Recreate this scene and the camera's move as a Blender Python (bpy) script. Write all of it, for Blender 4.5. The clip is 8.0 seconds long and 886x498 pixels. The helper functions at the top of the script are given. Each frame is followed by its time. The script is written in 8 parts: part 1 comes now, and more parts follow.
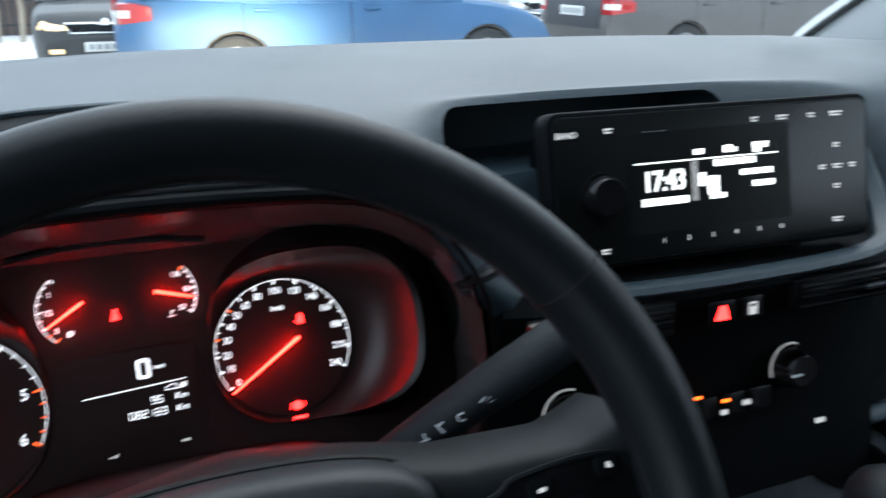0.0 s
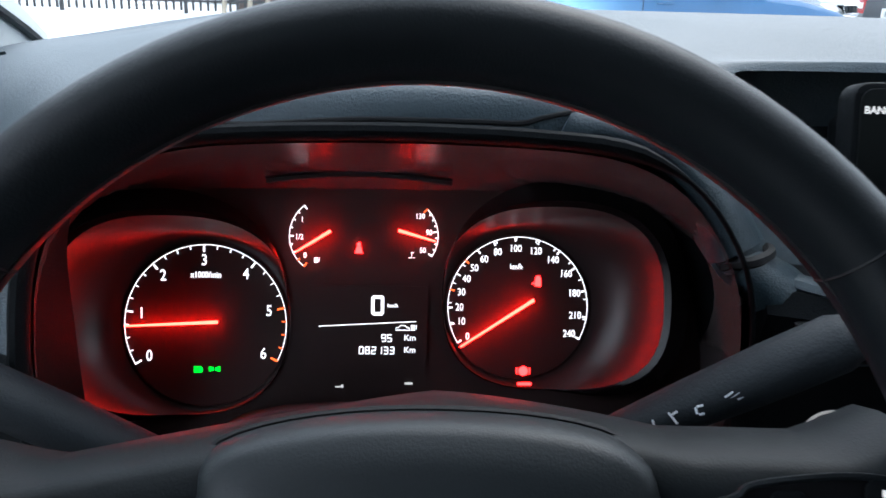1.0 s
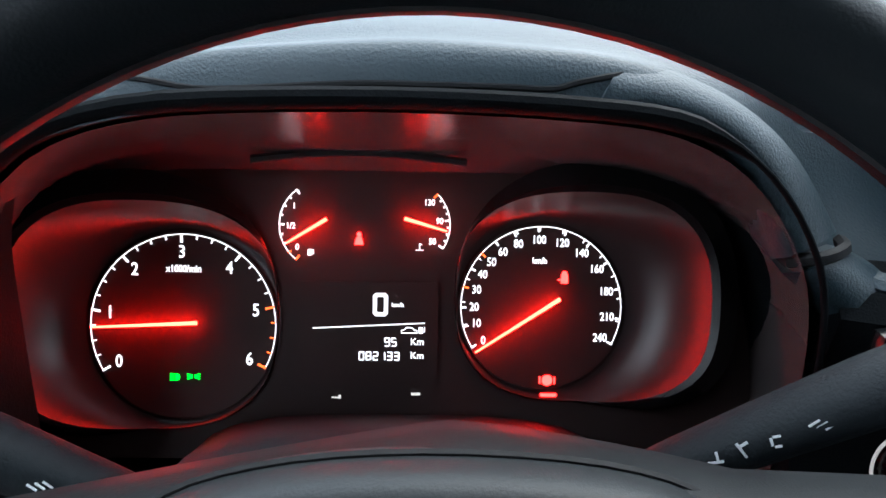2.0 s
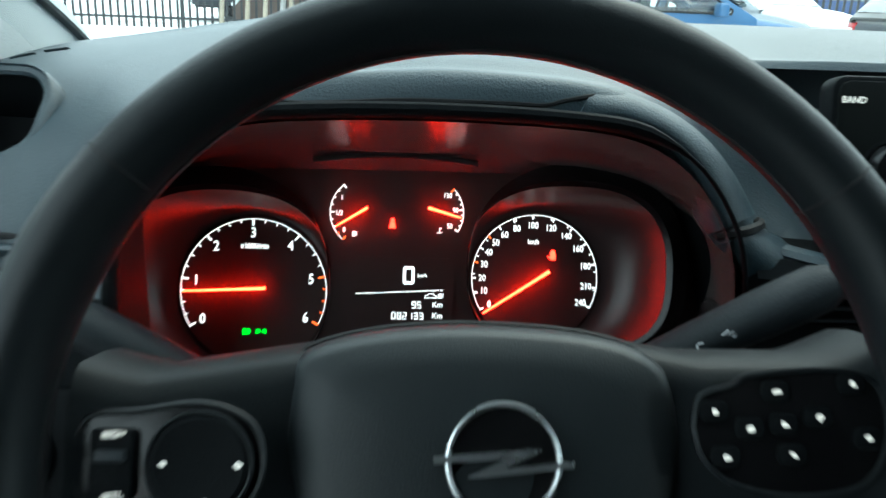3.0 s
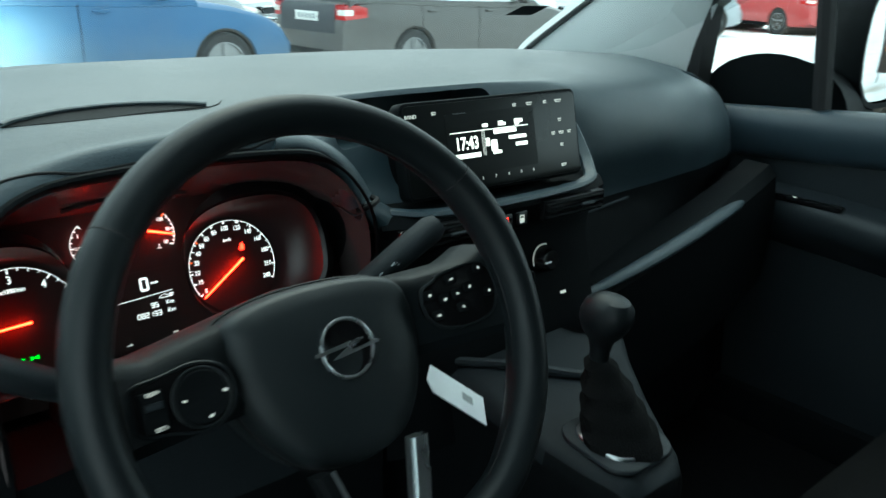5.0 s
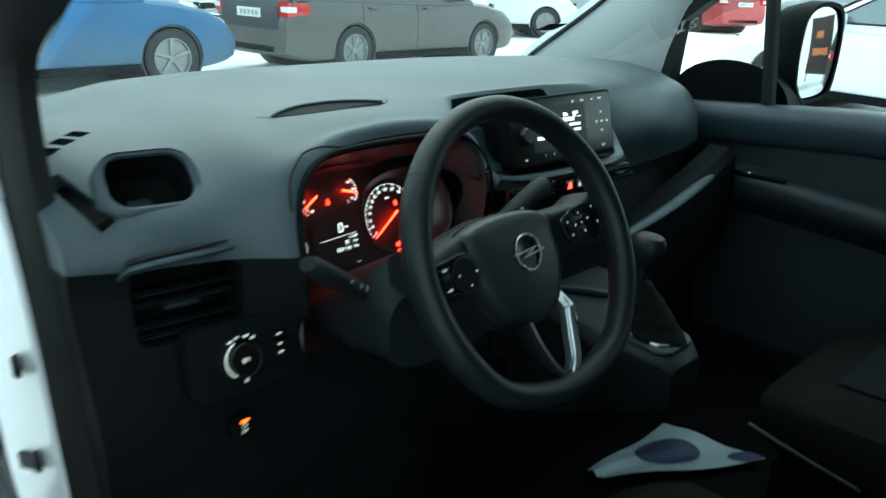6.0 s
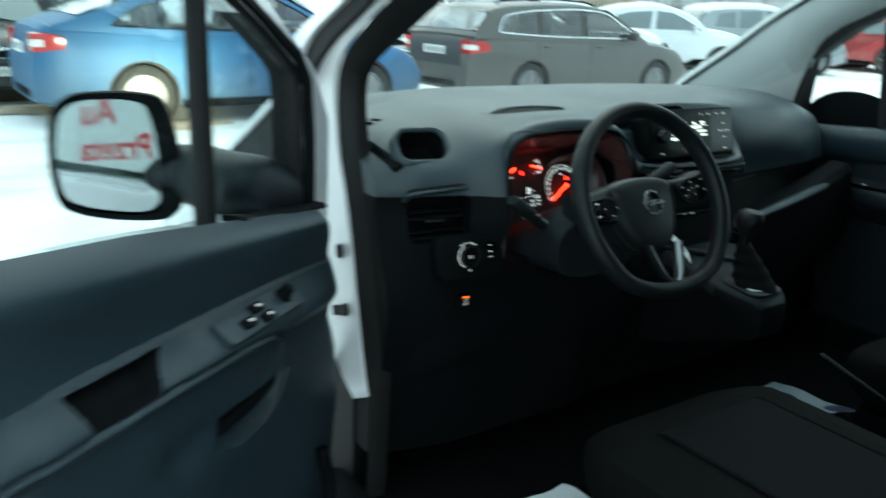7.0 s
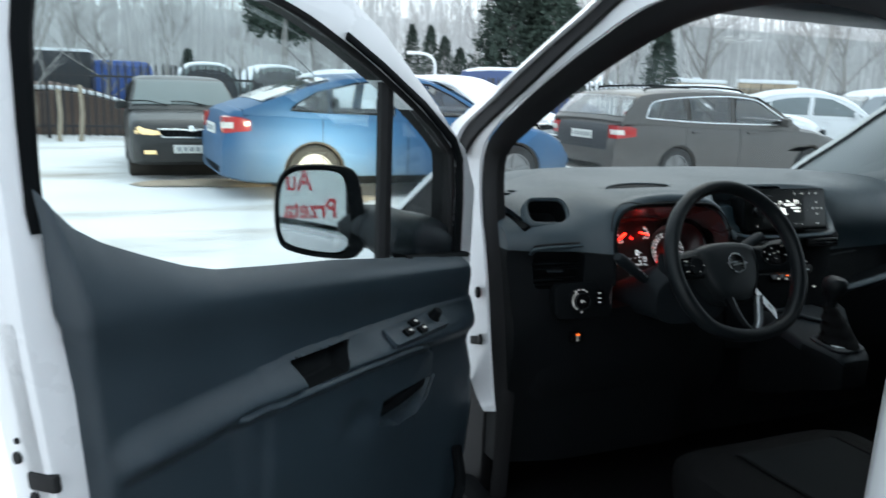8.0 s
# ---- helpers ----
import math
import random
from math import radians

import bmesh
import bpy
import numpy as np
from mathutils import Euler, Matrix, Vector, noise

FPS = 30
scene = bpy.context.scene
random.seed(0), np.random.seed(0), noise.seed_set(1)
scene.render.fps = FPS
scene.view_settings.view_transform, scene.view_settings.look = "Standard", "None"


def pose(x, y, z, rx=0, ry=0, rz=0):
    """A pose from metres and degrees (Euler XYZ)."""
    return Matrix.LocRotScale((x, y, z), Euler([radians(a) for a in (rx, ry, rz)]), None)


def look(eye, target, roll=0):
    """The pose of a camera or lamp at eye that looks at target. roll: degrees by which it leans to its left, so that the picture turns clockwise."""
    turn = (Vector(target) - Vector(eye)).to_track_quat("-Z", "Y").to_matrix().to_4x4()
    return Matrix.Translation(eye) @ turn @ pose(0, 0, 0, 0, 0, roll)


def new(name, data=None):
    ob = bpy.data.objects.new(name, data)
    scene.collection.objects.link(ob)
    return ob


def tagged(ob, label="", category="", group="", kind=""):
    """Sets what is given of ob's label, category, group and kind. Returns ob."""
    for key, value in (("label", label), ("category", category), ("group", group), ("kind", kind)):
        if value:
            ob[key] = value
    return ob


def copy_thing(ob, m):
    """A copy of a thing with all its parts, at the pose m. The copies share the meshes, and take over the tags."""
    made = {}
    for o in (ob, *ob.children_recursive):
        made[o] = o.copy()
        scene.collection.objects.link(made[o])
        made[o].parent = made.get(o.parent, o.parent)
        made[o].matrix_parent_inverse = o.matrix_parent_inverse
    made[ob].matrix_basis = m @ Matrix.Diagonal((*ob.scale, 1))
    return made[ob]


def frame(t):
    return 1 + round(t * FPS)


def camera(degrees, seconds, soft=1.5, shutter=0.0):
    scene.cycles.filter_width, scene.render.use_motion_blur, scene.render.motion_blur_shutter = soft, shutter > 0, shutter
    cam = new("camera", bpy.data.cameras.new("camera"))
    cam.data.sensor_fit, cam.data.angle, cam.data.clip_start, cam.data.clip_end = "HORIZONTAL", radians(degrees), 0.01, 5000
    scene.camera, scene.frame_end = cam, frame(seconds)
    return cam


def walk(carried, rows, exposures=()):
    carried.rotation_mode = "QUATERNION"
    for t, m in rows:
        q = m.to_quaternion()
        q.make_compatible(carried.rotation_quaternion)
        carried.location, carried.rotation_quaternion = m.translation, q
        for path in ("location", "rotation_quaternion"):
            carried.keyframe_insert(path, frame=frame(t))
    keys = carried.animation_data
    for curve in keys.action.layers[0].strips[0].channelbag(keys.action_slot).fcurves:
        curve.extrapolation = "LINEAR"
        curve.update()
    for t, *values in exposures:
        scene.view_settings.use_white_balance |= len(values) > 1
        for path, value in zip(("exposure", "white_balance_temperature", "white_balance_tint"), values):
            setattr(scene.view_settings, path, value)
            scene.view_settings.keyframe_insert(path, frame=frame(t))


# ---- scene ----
cam = camera(57.3, 8.0, shutter=0.5)
PATH = [
    (0, (-0.41, 0.116, 1.258), (0.25, 1.783, 0.634), -0.1),
    (0.5, (-0.427, 0.12, 1.237), (-0.047, 1.872, 0.614), 1.2),
    (1, (-0.397, 0.142, 1.225), (-0.317, 1.928, 0.581), 1.6),
    (1.5, (-0.396, 0.197, 1.205), (-0.329, 1.982, 0.56), 1.6),
    (1.7, (-0.396, 0.215, 1.201), (-0.334, 1.989, 0.525), 1.6),
    (3, (-0.424, 0.073, 1.214), (-0.321, 1.968, 0.583), 2.3),
    (3.5, (-0.456, -0.074, 1.246), (-0.288, 1.817, 0.616), 1.8),
    (4, (-0.506, -0.154, 1.263), (-0.155, 1.711, 0.631), 0.1),
    (4.5, (-0.569, -0.12, 1.279), (0.297, 1.56, 0.625), 0.9),
    (4.7, (-0.604, -0.111, 1.289), (0.465, 1.452, 0.644), 1.2),
    (5.8, (-1.009, -0.169, 1.338), (0.332, 1.161, 0.68), 2.1),
    (6, (-1.11, -0.217, 1.352), (0.254, 1.093, 0.702), 2.3),
    (6.5, (-1.33, -0.402, 1.358), (0.02, 0.93, 0.723), 2.4),
    (7, (-1.516, -0.646, 1.376), (-0.44, 0.936, 0.795), 2.2),
    (7.5, (-1.679, -0.9, 1.405), (-0.738, 0.799, 0.928), 2.3),
    (8, (-1.684, -1.015, 1.409), (-0.903, 0.782, 1.006), 2.1),
]
EXPOSURES = [(0, 0.8, 6120, 8), (1.0, 1.1, 6150, 11), (1.5, 1.5, 6200, 12), (3, 1.2, 6230, -8), (3.5, 1.0, 6250, -12), (4.5, 0.8, 6250, -12), (6, 0.66, 5960, -17), (6.5, 0.60, 5890, -18), (7, 0.38, 6060, -14), (7.5, 0.10, 6260, -2), (8, 0.12, 6340, 4)]
walk(cam, [(t, look(eye, target, roll)) for t, eye, target, roll in PATH], EXPOSURES)

# ---------------------------------------------------------------- world and light
world = bpy.data.worlds.new("world")
scene.world = world
world.use_nodes = True
wn, wl = world.node_tree.nodes, world.node_tree.links
wn.clear()
sky = wn.new("ShaderNodeTexSky")
sky.sky_type, sky.sun_disc = "NISHITA", False
sky.sun_elevation, sky.sun_rotation = radians(50), radians(30)
sky.air_density, sky.dust_density, sky.ozone_density = 1.0, 4.0, 1.5
overcast = wn.new("ShaderNodeMixRGB")          # thick winter cloud evens out the sky
overcast.inputs[0].default_value = 0.8
overcast.inputs[2].default_value = (6.0, 6.55, 7.15, 1)
wl.new(sky.outputs[0], overcast.inputs[1])
bg = wn.new("ShaderNodeBackground")
bg.inputs[1].default_value = 0.27
wl.new(overcast.outputs[0], bg.inputs[0])
wout = wn.new("ShaderNodeOutputWorld")
wl.new(bg.outputs[0], wout.inputs[0])

sun_data = bpy.data.lights.new("sun", "SUN")
sun_data.energy, sun_data.angle, sun_data.color = 0.2, radians(40), (1.0, 0.97, 0.93)
sun = new("sun", sun_data)
sun.matrix_world = look((9, 16, 30), (0, 0, 0))


# ---------------------------------------------------------------- materials
def pmat(name, color, rough=0.5, metal=0.0, var=0.15, grain=0.0, gscale=900.0, stain=4.0, spec=0.5, coat=0.0, rvar=0.1, random_tint=0.0):
    """A painted, moulded or grown surface: a base colour that varies at two scales, with fine relief."""
    m = bpy.data.materials.new(name)
    m.use_nodes = True
    n, l = m.node_tree.nodes, m.node_tree.links
    b = n["Principled BSDF"]
    b.inputs["Metallic"].default_value = metal
    b.inputs["Specular IOR Level"].default_value = spec
    b.inputs["Coat Weight"].default_value = coat
    b.inputs["Coat Roughness"].default_value = 0.08
    tc = n.new("ShaderNodeTexCoord")
    big, small = n.new("ShaderNodeTexNoise"), n.new("ShaderNodeTexNoise")
    big.inputs["Scale"].default_value, big.inputs["Detail"].default_value = stain, 6
    small.inputs["Scale"].default_value, small.inputs["Detail"].default_value = gscale, 3
    l.new(tc.outputs["Object"], big.inputs["Vector"])
    l.new(tc.outputs["Object"], small.inputs["Vector"])
    mixf = n.new("ShaderNodeMath")
    mixf.operation = "MULTIPLY_ADD"
    mixf.inputs[1].default_value = 0.35
    l.new(small.outputs["Fac"], mixf.inputs[0])
    l.new(big.outputs["Fac"], mixf.inputs[2])
    ramp = n.new("ShaderNodeMapRange")
    ramp.inputs["From Min"].default_value, ramp.inputs["From Max"].default_value = 0.35, 1.0
    ramp.inputs["To Min"].default_value, ramp.inputs["To Max"].default_value = 1 - var, 1 + var
    l.new(mixf.outputs[0], ramp.inputs["Value"])
    mul = n.new("ShaderNodeVectorMath")
    mul.operation = "SCALE"
    mul.inputs[0].default_value = color[:3]
    l.new(ramp.outputs[0], mul.inputs["Scale"])
    out = mul.outputs[0]
    if random_tint:
        info = n.new("ShaderNodeObjectInfo")
        r2 = n.new("ShaderNodeMapRange")
        r2.inputs["To Min"].default_value, r2.inputs["To Max"].default_value = 1 - random_tint, 1 + random_tint
        l.new(info.outputs["Random"], r2.inputs["Value"])
        m2 = n.new("ShaderNodeVectorMath")
        m2.operation = "SCALE"
        l.new(out, m2.inputs[0])
        l.new(r2.outputs[0], m2.inputs["Scale"])
        out = m2.outputs[0]
    l.new(out, b.inputs["Base Color"])
    rr = n.new("ShaderNodeMapRange")
    rr.inputs["To Min"].default_value, rr.inputs["To Max"].default_value = max(rough - rvar, 0.02), min(rough + rvar, 1)
    l.new(big.outputs["Fac"], rr.inputs["Value"])
    l.new(rr.outputs[0], b.inputs["Roughness"])
    if grain:
        bump = n.new("ShaderNodeBump")
        bump.inputs["Strength"].default_value, bump.inputs["Distance"].default_value = grain, 0.002
        l.new(small.outputs["Fac"], bump.inputs["Height"])
        l.new(bump.outputs[0], b.inputs["Normal"])
    return m


def lit(name, color, strength):
    m = bpy.data.materials.new(name)
    m.use_nodes = True
    b = m.node_tree.nodes["Principled BSDF"]
    b.inputs["Base Color"].default_value = (*[c * 0.5 for c in color], 1)
    b.inputs["Emission Color"].default_value = (*color, 1)
    b.inputs["Emission Strength"].default_value = strength
    return m


def glass_mat(name, tint, rough=0.0, share=0.9):
    """Thin glazing: a clear sheet with a mirror-like skin."""
    m = bpy.data.materials.new(name)
    m.use_nodes = True
    n, l = m.node_tree.nodes, m.node_tree.links
    n.remove(n["Principled BSDF"])
    tr, gl, mx, fr = n.new("ShaderNodeBsdfTransparent"), n.new("ShaderNodeBsdfGlossy"), n.new("ShaderNodeMixShader"), n.new("ShaderNodeFresnel")
    tr.inputs[0].default_value = (*tint, 1)
    gl.inputs["Roughness"].default_value = rough
    fr.inputs[0].default_value = 1.35
    sc = n.new("ShaderNodeMath")
    sc.operation = "MULTIPLY"
    sc.inputs[1].default_value = share
    l.new(fr.outputs[0], sc.inputs[0])
    l.new(sc.outputs[0], mx.inputs[0])
    l.new(tr.outputs[0], mx.inputs[1])
    l.new(gl.outputs[0], mx.inputs[2])
    l.new(mx.outputs[0], n["Material Output"].inputs[0])
    return m


DASH = pmat("dash_plastic", (0.0190, 0.0345, 0.0440), 0.48, spec=0.60, var=0.12, grain=0.35, gscale=700, stain=5)
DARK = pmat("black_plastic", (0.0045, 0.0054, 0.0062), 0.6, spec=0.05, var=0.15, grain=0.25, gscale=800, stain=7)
DOORTRIM = pmat("door_plastic", (0.0195, 0.032, 0.0425), 0.42, spec=0.5, var=0.14, grain=0.3, gscale=700, stain=5)
PADSKIN = pmat("airbag_cover", (0.0110, 0.0142, 0.0160), 0.45, spec=0.30, var=0.12, grain=0.12, gscale=1000, stain=9)
HUBSKIN = pmat("hub_plastic", (0.0060, 0.0080, 0.0092), 0.5, spec=0.15, var=0.12, grain=0.12, gscale=1000, stain=9)
LEATHER = pmat("wheel_leather", (0.0070, 0.0092, 0.0107), 0.42, spec=0.21, var=0.15, grain=0.10, gscale=1100, stain=9)
PIANO = pmat("gloss_black", (0.005, 0.005, 0.0055), 0.22, spec=0.3, var=0.1, stain=12, rvar=0.05)
# bowl, lining and face tinted reddish: the needles' red glow put in
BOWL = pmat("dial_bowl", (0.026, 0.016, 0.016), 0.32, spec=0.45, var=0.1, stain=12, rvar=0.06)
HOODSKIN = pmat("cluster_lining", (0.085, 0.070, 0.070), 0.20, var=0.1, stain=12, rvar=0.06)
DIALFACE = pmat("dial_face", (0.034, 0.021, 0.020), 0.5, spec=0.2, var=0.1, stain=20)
SCREEN = pmat("screen_black", (0.005, 0.006, 0.006), 0.3, spec=0.25, var=0.05, stain=12)
GREYTRIM = pmat("pillar_trim", (0.5, 0.52, 0.52), 0.75, var=0.06, grain=0.3, gscale=600, stain=5)
HEADLINER = pmat("headliner", (0.16, 0.17, 0.18), 0.9, var=0.08, grain=0.4, gscale=500, stain=5)
CONSOLE = pmat("console_plastic", (0.0115, 0.0155, 0.0190), 0.5, spec=0.3, var=0.1, grain=0.25, gscale=700, stain=6)
CONSOLEDARK = pmat("console_black", (0.0085, 0.0115, 0.0140), 0.6, spec=0.2, var=0.1, grain=0.25, gscale=700, stain=6)
SILVER = pmat("satin_silver", (0.36, 0.38, 0.39), 0.3, metal=0.9, var=0.08, stain=15)
CHROME = pmat("chrome", (0.8, 0.82, 0.83), 0.26, metal=1.0, var=0.08, stain=30, rvar=0.05)
WHITE = pmat("white_paint", (0.68, 0.69, 0.71), 0.28, var=0.04, stain=3, coat=0.6)
RUBBER = pmat("rubber", (0.010, 0.010, 0.011), 0.65, spec=0.2, var=0.2, grain=0.15, gscale=300, stain=10)
CARPET = pmat("carpet", (0.005, 0.005, 0.0055), 0.95, spec=0.05, var=0.3, grain=0.8, gscale=250, stain=8)
FABRIC = pmat("seat_fabric", (0.008, 0.0095, 0.0105), 0.9, spec=0.08, var=0.2, grain=0.7, gscale=450, stain=8)
FABRIC2 = pmat("seat_side_fabric", (0.005, 0.0052, 0.0055), 0.85, spec=0.08, var=0.2, grain=0.6, gscale=500, stain=8)
PAPER = pmat("paper", (0.85, 0.88, 0.9), 0.8, var=0.06, grain=0.1, gscale=200, stain=15)
BAGFILM = pmat("bag_film", (0.3, 0.36, 0.39), 0.4, var=0.1, grain=0.2, gscale=120, stain=10)
NAVY = pmat("navy_print", (0.02, 0.025, 0.07), 0.5, var=0.1, stain=10)
GREYPRINT = pmat("grey_print", (0.35, 0.37, 0.38), 0.7, var=0.1, stain=10)
REDPLASTIC = pmat("red_plastic", (0.16, 0.012, 0.01), 0.4, var=0.1, stain=10)
REDPAINT = pmat("red_letter_paint", (0.55, 0.02, 0.03), 0.45, var=0.1, stain=6)
ORANGEPAINT = pmat("orange_letter_paint", (0.6, 0.18, 0.06), 0.5, var=0.1, stain=6)
EMBLEM = pmat("emblem_silver", (0.45, 0.47, 0.48), 0.28, metal=0.9, var=0.06, stain=30)
MARK = pmat("switch_print", (0.7, 0.72, 0.73), 0.6, var=0.05, stain=20)
MIRROR = pmat("mirror_silver", (0.62, 0.64, 0.65), 0.03, metal=1.0, var=0.02, stain=3, rvar=0.01)
NEEDLE = lit("needle_red", (1.0, 0.008, 0.004), 46.0)
LAMPRED = lit("lamp_red", (1.0, 0.005, 0.004), 22.0)
LAMPGREEN = lit("lamp_green", (0.005, 1.0, 0.02), 1.7)
LAMPORANGE = lit("lamp_orange", (1.0, 0.12, 0.01), 3.0)
DIALWHITE = lit("dial_white", (0.93, 0.96, 1.0), 1.0)
DIALORANGE = lit("dial_orange", (1.0, 0.12, 0.02), 1.3)
RADIOWHITE = lit("radio_white", (0.95, 0.97, 0.93), 1.3)
KEYDIM = lit("key_dim", (0.95, 0.93, 0.9), 0.13)
KEYWHITE = lit("key_white", (0.95, 0.93, 0.9), 0.32)
GLASS = glass_mat("window_glass", (0.86, 0.9, 0.9), share=0.15)


# ---------------------------------------------------------------- building helpers
def finish(bm, name, mat, smooth=35):
    bmesh.ops.recalc_face_normals(bm, faces=bm.faces)
    me = bpy.data.meshes.new(name)
    bm.to_mesh(me)
    bm.free()
    me.materials.append(mat)
    if smooth:
        me.shade_smooth()
        me.set_sharp_from_angle(angle=radians(smooth))
    return me


def thing(name, base, label, category, group="", kind="", local=False):
    """A top-level thing: an Empty at its base. Parts are written in world metres, or in the thing's own when local."""
    ob = new(name)
    ob.matrix_basis = base if isinstance(base, Matrix) else Matrix.Translation(base)
    ob.empty_display_size = 0.05
    ob["own_axes"] = 1 if local else 0
    return tagged(ob, label, category, group, kind)


def part(name, bm, mat, parent, label="", m=None, smooth=35):
    me = finish(bm, name, mat, smooth) if isinstance(bm, bmesh.types.BMesh) else bm
    ob = new(name, me)
    ob.parent = parent
    if parent.parent is None and parent.type == "EMPTY" and not parent.get("own_axes"):
        ob.matrix_parent_inverse = parent.matrix_basis.inverted()
    elif parent.type == "MESH":
        ob.matrix_parent_inverse = parent.matrix_basis.inverted()
    if m is not None:
        ob.matrix_basis = m
    if label:
        ob["label"] = label
    return ob


def single(name, bm, mat, label, category, group="", kind="", m=None, smooth=35):
    """A thing or piece of the setting that is one mesh."""
    me = finish(bm, name, mat, smooth) if isinstance(bm, bmesh.types.BMesh) else bm
    ob = new(name, me)
    if m is not None:
        ob.matrix_basis = m
    return tagged(ob, label, category, group, kind)


def frame_at(origin, right, up):
    r = Vector(right).normalized()
    u = Vector(up)
    u = (u - r * u.dot(r)).normalized()
    nn = r.cross(u)
    return Matrix(((r.x, u.x, nn.x, origin[0]), (r.y, u.y, nn.y, origin[1]), (r.z, u.z, nn.z, origin[2]), (0, 0, 0, 1)))


def box(size, at=(0, 0, 0), bevel=0.0, segs=2, m=None):
    bm = bmesh.new()
    bmesh.ops.create_cube(bm, size=1, matrix=Matrix.Translation(at) @ Matrix.Diagonal((*size, 1)))
    if bevel:
        bmesh.ops.bevel(bm, geom=bm.edges[:], offset=bevel, segments=segs, affect="EDGES", profile=0.6)
    if m is not None:
        bmesh.ops.transform(bm, matrix=m, verts=bm.verts)
    return bm


def loft(rings, close_ring=True, caps=True):
    bm = bmesh.new()
    vs = [[bm.verts.new(p) for p in r] for r in rings]
    n = len(rings[0])
    for a, b in zip(vs, vs[1:]):
        for i in range(n if close_ring else n - 1):
            j = (i + 1) % n
            bm.faces.new((a[i], a[j], b[j], b[i]))
    if caps and close_ring:
        bm.faces.new(vs[0])
        bm.faces.new(vs[-1])
    return bm


def prism(outline, z0, z1, bevel=0.0, m=None, segs=2):
    """A plate cut to an outline (x, y), between two heights, with rounded rims."""
    cx = sum(p[0] for p in outline) / len(outline)
    cy = sum(p[1] for p in outline) / len(outline)
    rings = []
    steps = [(0.0, z0)] if not bevel else []
    if bevel:
        for k in range(segs + 1):
            a = math.pi / 2 * k / segs
            rings.append([inset(p, outline, i, bevel * (1 - math.sin(a))) + (z0 + bevel * (1 - math.cos(a)),) for i, p in enumerate(outline)])
        for k in range(segs, -1, -1):
            a = math.pi / 2 * k / segs
            rings.append([inset(p, outline, i, bevel * (1 - math.sin(a))) + (z1 - bevel * (1 - math.cos(a)),) for i, p in enumerate(outline)])
    else:
        rings = [[(p[0], p[1], z0) for p in outline], [(p[0], p[1], z1) for p in outline]]
    bm = loft(rings)
    if m is not None:
        bmesh.ops.transform(bm, matrix=m, verts=bm.verts)
    return bm


def inset(p, outline, i, d):
    if not d:
        return (p[0], p[1])
    a, b = outline[i - 1], outline[(i + 1) % len(outline)]
    t = Vector((b[0] - a[0], b[1] - a[1]))
    if t.length < 1e-9:
        return (p[0], p[1])
    t.normalize()
    area = sum(outline[k - 1][0] * outline[k][1] - outline[k][0] * outline[k - 1][1] for k in range(len(outline)))
    s = 1 if area > 0 else -1
    return (p[0] - t.y * d * s, p[1] + t.x * d * s)


def rounded(w, h, r, n=5, cx=0.0, cy=0.0):
    pts = []
    for k, (sx, sy) in enumerate(((1, 1), (-1, 1), (-1, -1), (1, -1))):
        for i in range(n + 1):
            a = math.pi / 2 * (k + i / n)
            pts.append((cx + sx * (w / 2 - r) + r * math.cos(a), cy + sy * (h / 2 - r) + r * math.sin(a)))
    return pts


def spline(pts, n):
    """n points along a smooth curve through pts."""
    p = [Vector(q) for q in pts]
    p = [p[0] * 2 - p[1]] + p + [p[-1] * 2 - p[-2]]
    out = []
    k = len(pts) - 1
    for i in range(n):
        s = i / (n - 1) * k
        j = min(int(s), k - 1)
        t = s - j
        a, b, c, d = p[j:j + 4]
        out.append(0.5 * ((2 * b) + (c - a) * t + (2 * a - 5 * b + 4 * c - d) * t * t + (3 * b - a - 3 * c + d) * t ** 3))
    return out


def tube(path, radius, segs=8, closed=False, flat=1.0, updir=(0, 0, 1)):
    """A round or flattened bar along a path; radius is a number or one per point."""
    P = [Vector(q) for q in path]
    n = len(P)
    rings = []
    prev = None
    for i, q in enumerate(P):
        a = P[i - 1] if i or closed else P[0]
        b = P[(i + 1) % n] if i < n - 1 or closed else P[-1]
        t = (b - a).normalized()
        u = Vector(updir) if prev is None else prev
        u = u - t * u.dot(t)
        if u.length < 1e-4:
            u = Vector((1, 0, 0)) - t * t.x
        u.normalize()
        prev = u
        v = t.cross(u)
        r = radius[i] if isinstance(radius, (list, tuple)) else radius
        rings.append([q + u * (r * flat * math.cos(2 * math.pi * k / segs)) + v * (r * math.sin(2 * math.pi * k / segs)) for k in range(segs)])
    if closed:
        rings.append(rings[0])
        bm = loft(rings, caps=False)
        bmesh.ops.remove_doubles(bm, verts=bm.verts, dist=1e-6)
        return bm
    return loft(rings)


def lathe(profile, segs=24, m=None):
    """A turned body round z: profile of (radius, z)."""
    rings = [[(max(r, 1e-5) * math.cos(2 * math.pi * k / segs), max(r, 1e-5) * math.sin(2 * math.pi * k / segs), z) for k in range(segs)] for r, z in profile]
    bm = loft(rings)
    bmesh.ops.remove_doubles(bm, verts=bm.verts, dist=2e-5)
    if m is not None:
        bmesh.ops.transform(bm, matrix=m, verts=bm.verts)
    return bm


def joined(*bms):
    me = bpy.data.meshes.new("tmp")
    out = bmesh.new()
    for b in bms:
        b.to_mesh(me)
        out.from_mesh(me)
        b.free()
    bpy.data.meshes.remove(me)
    return out


def moved(bm, m):
    bmesh.ops.transform(bm, matrix=m, verts=bm.verts)
    return bm


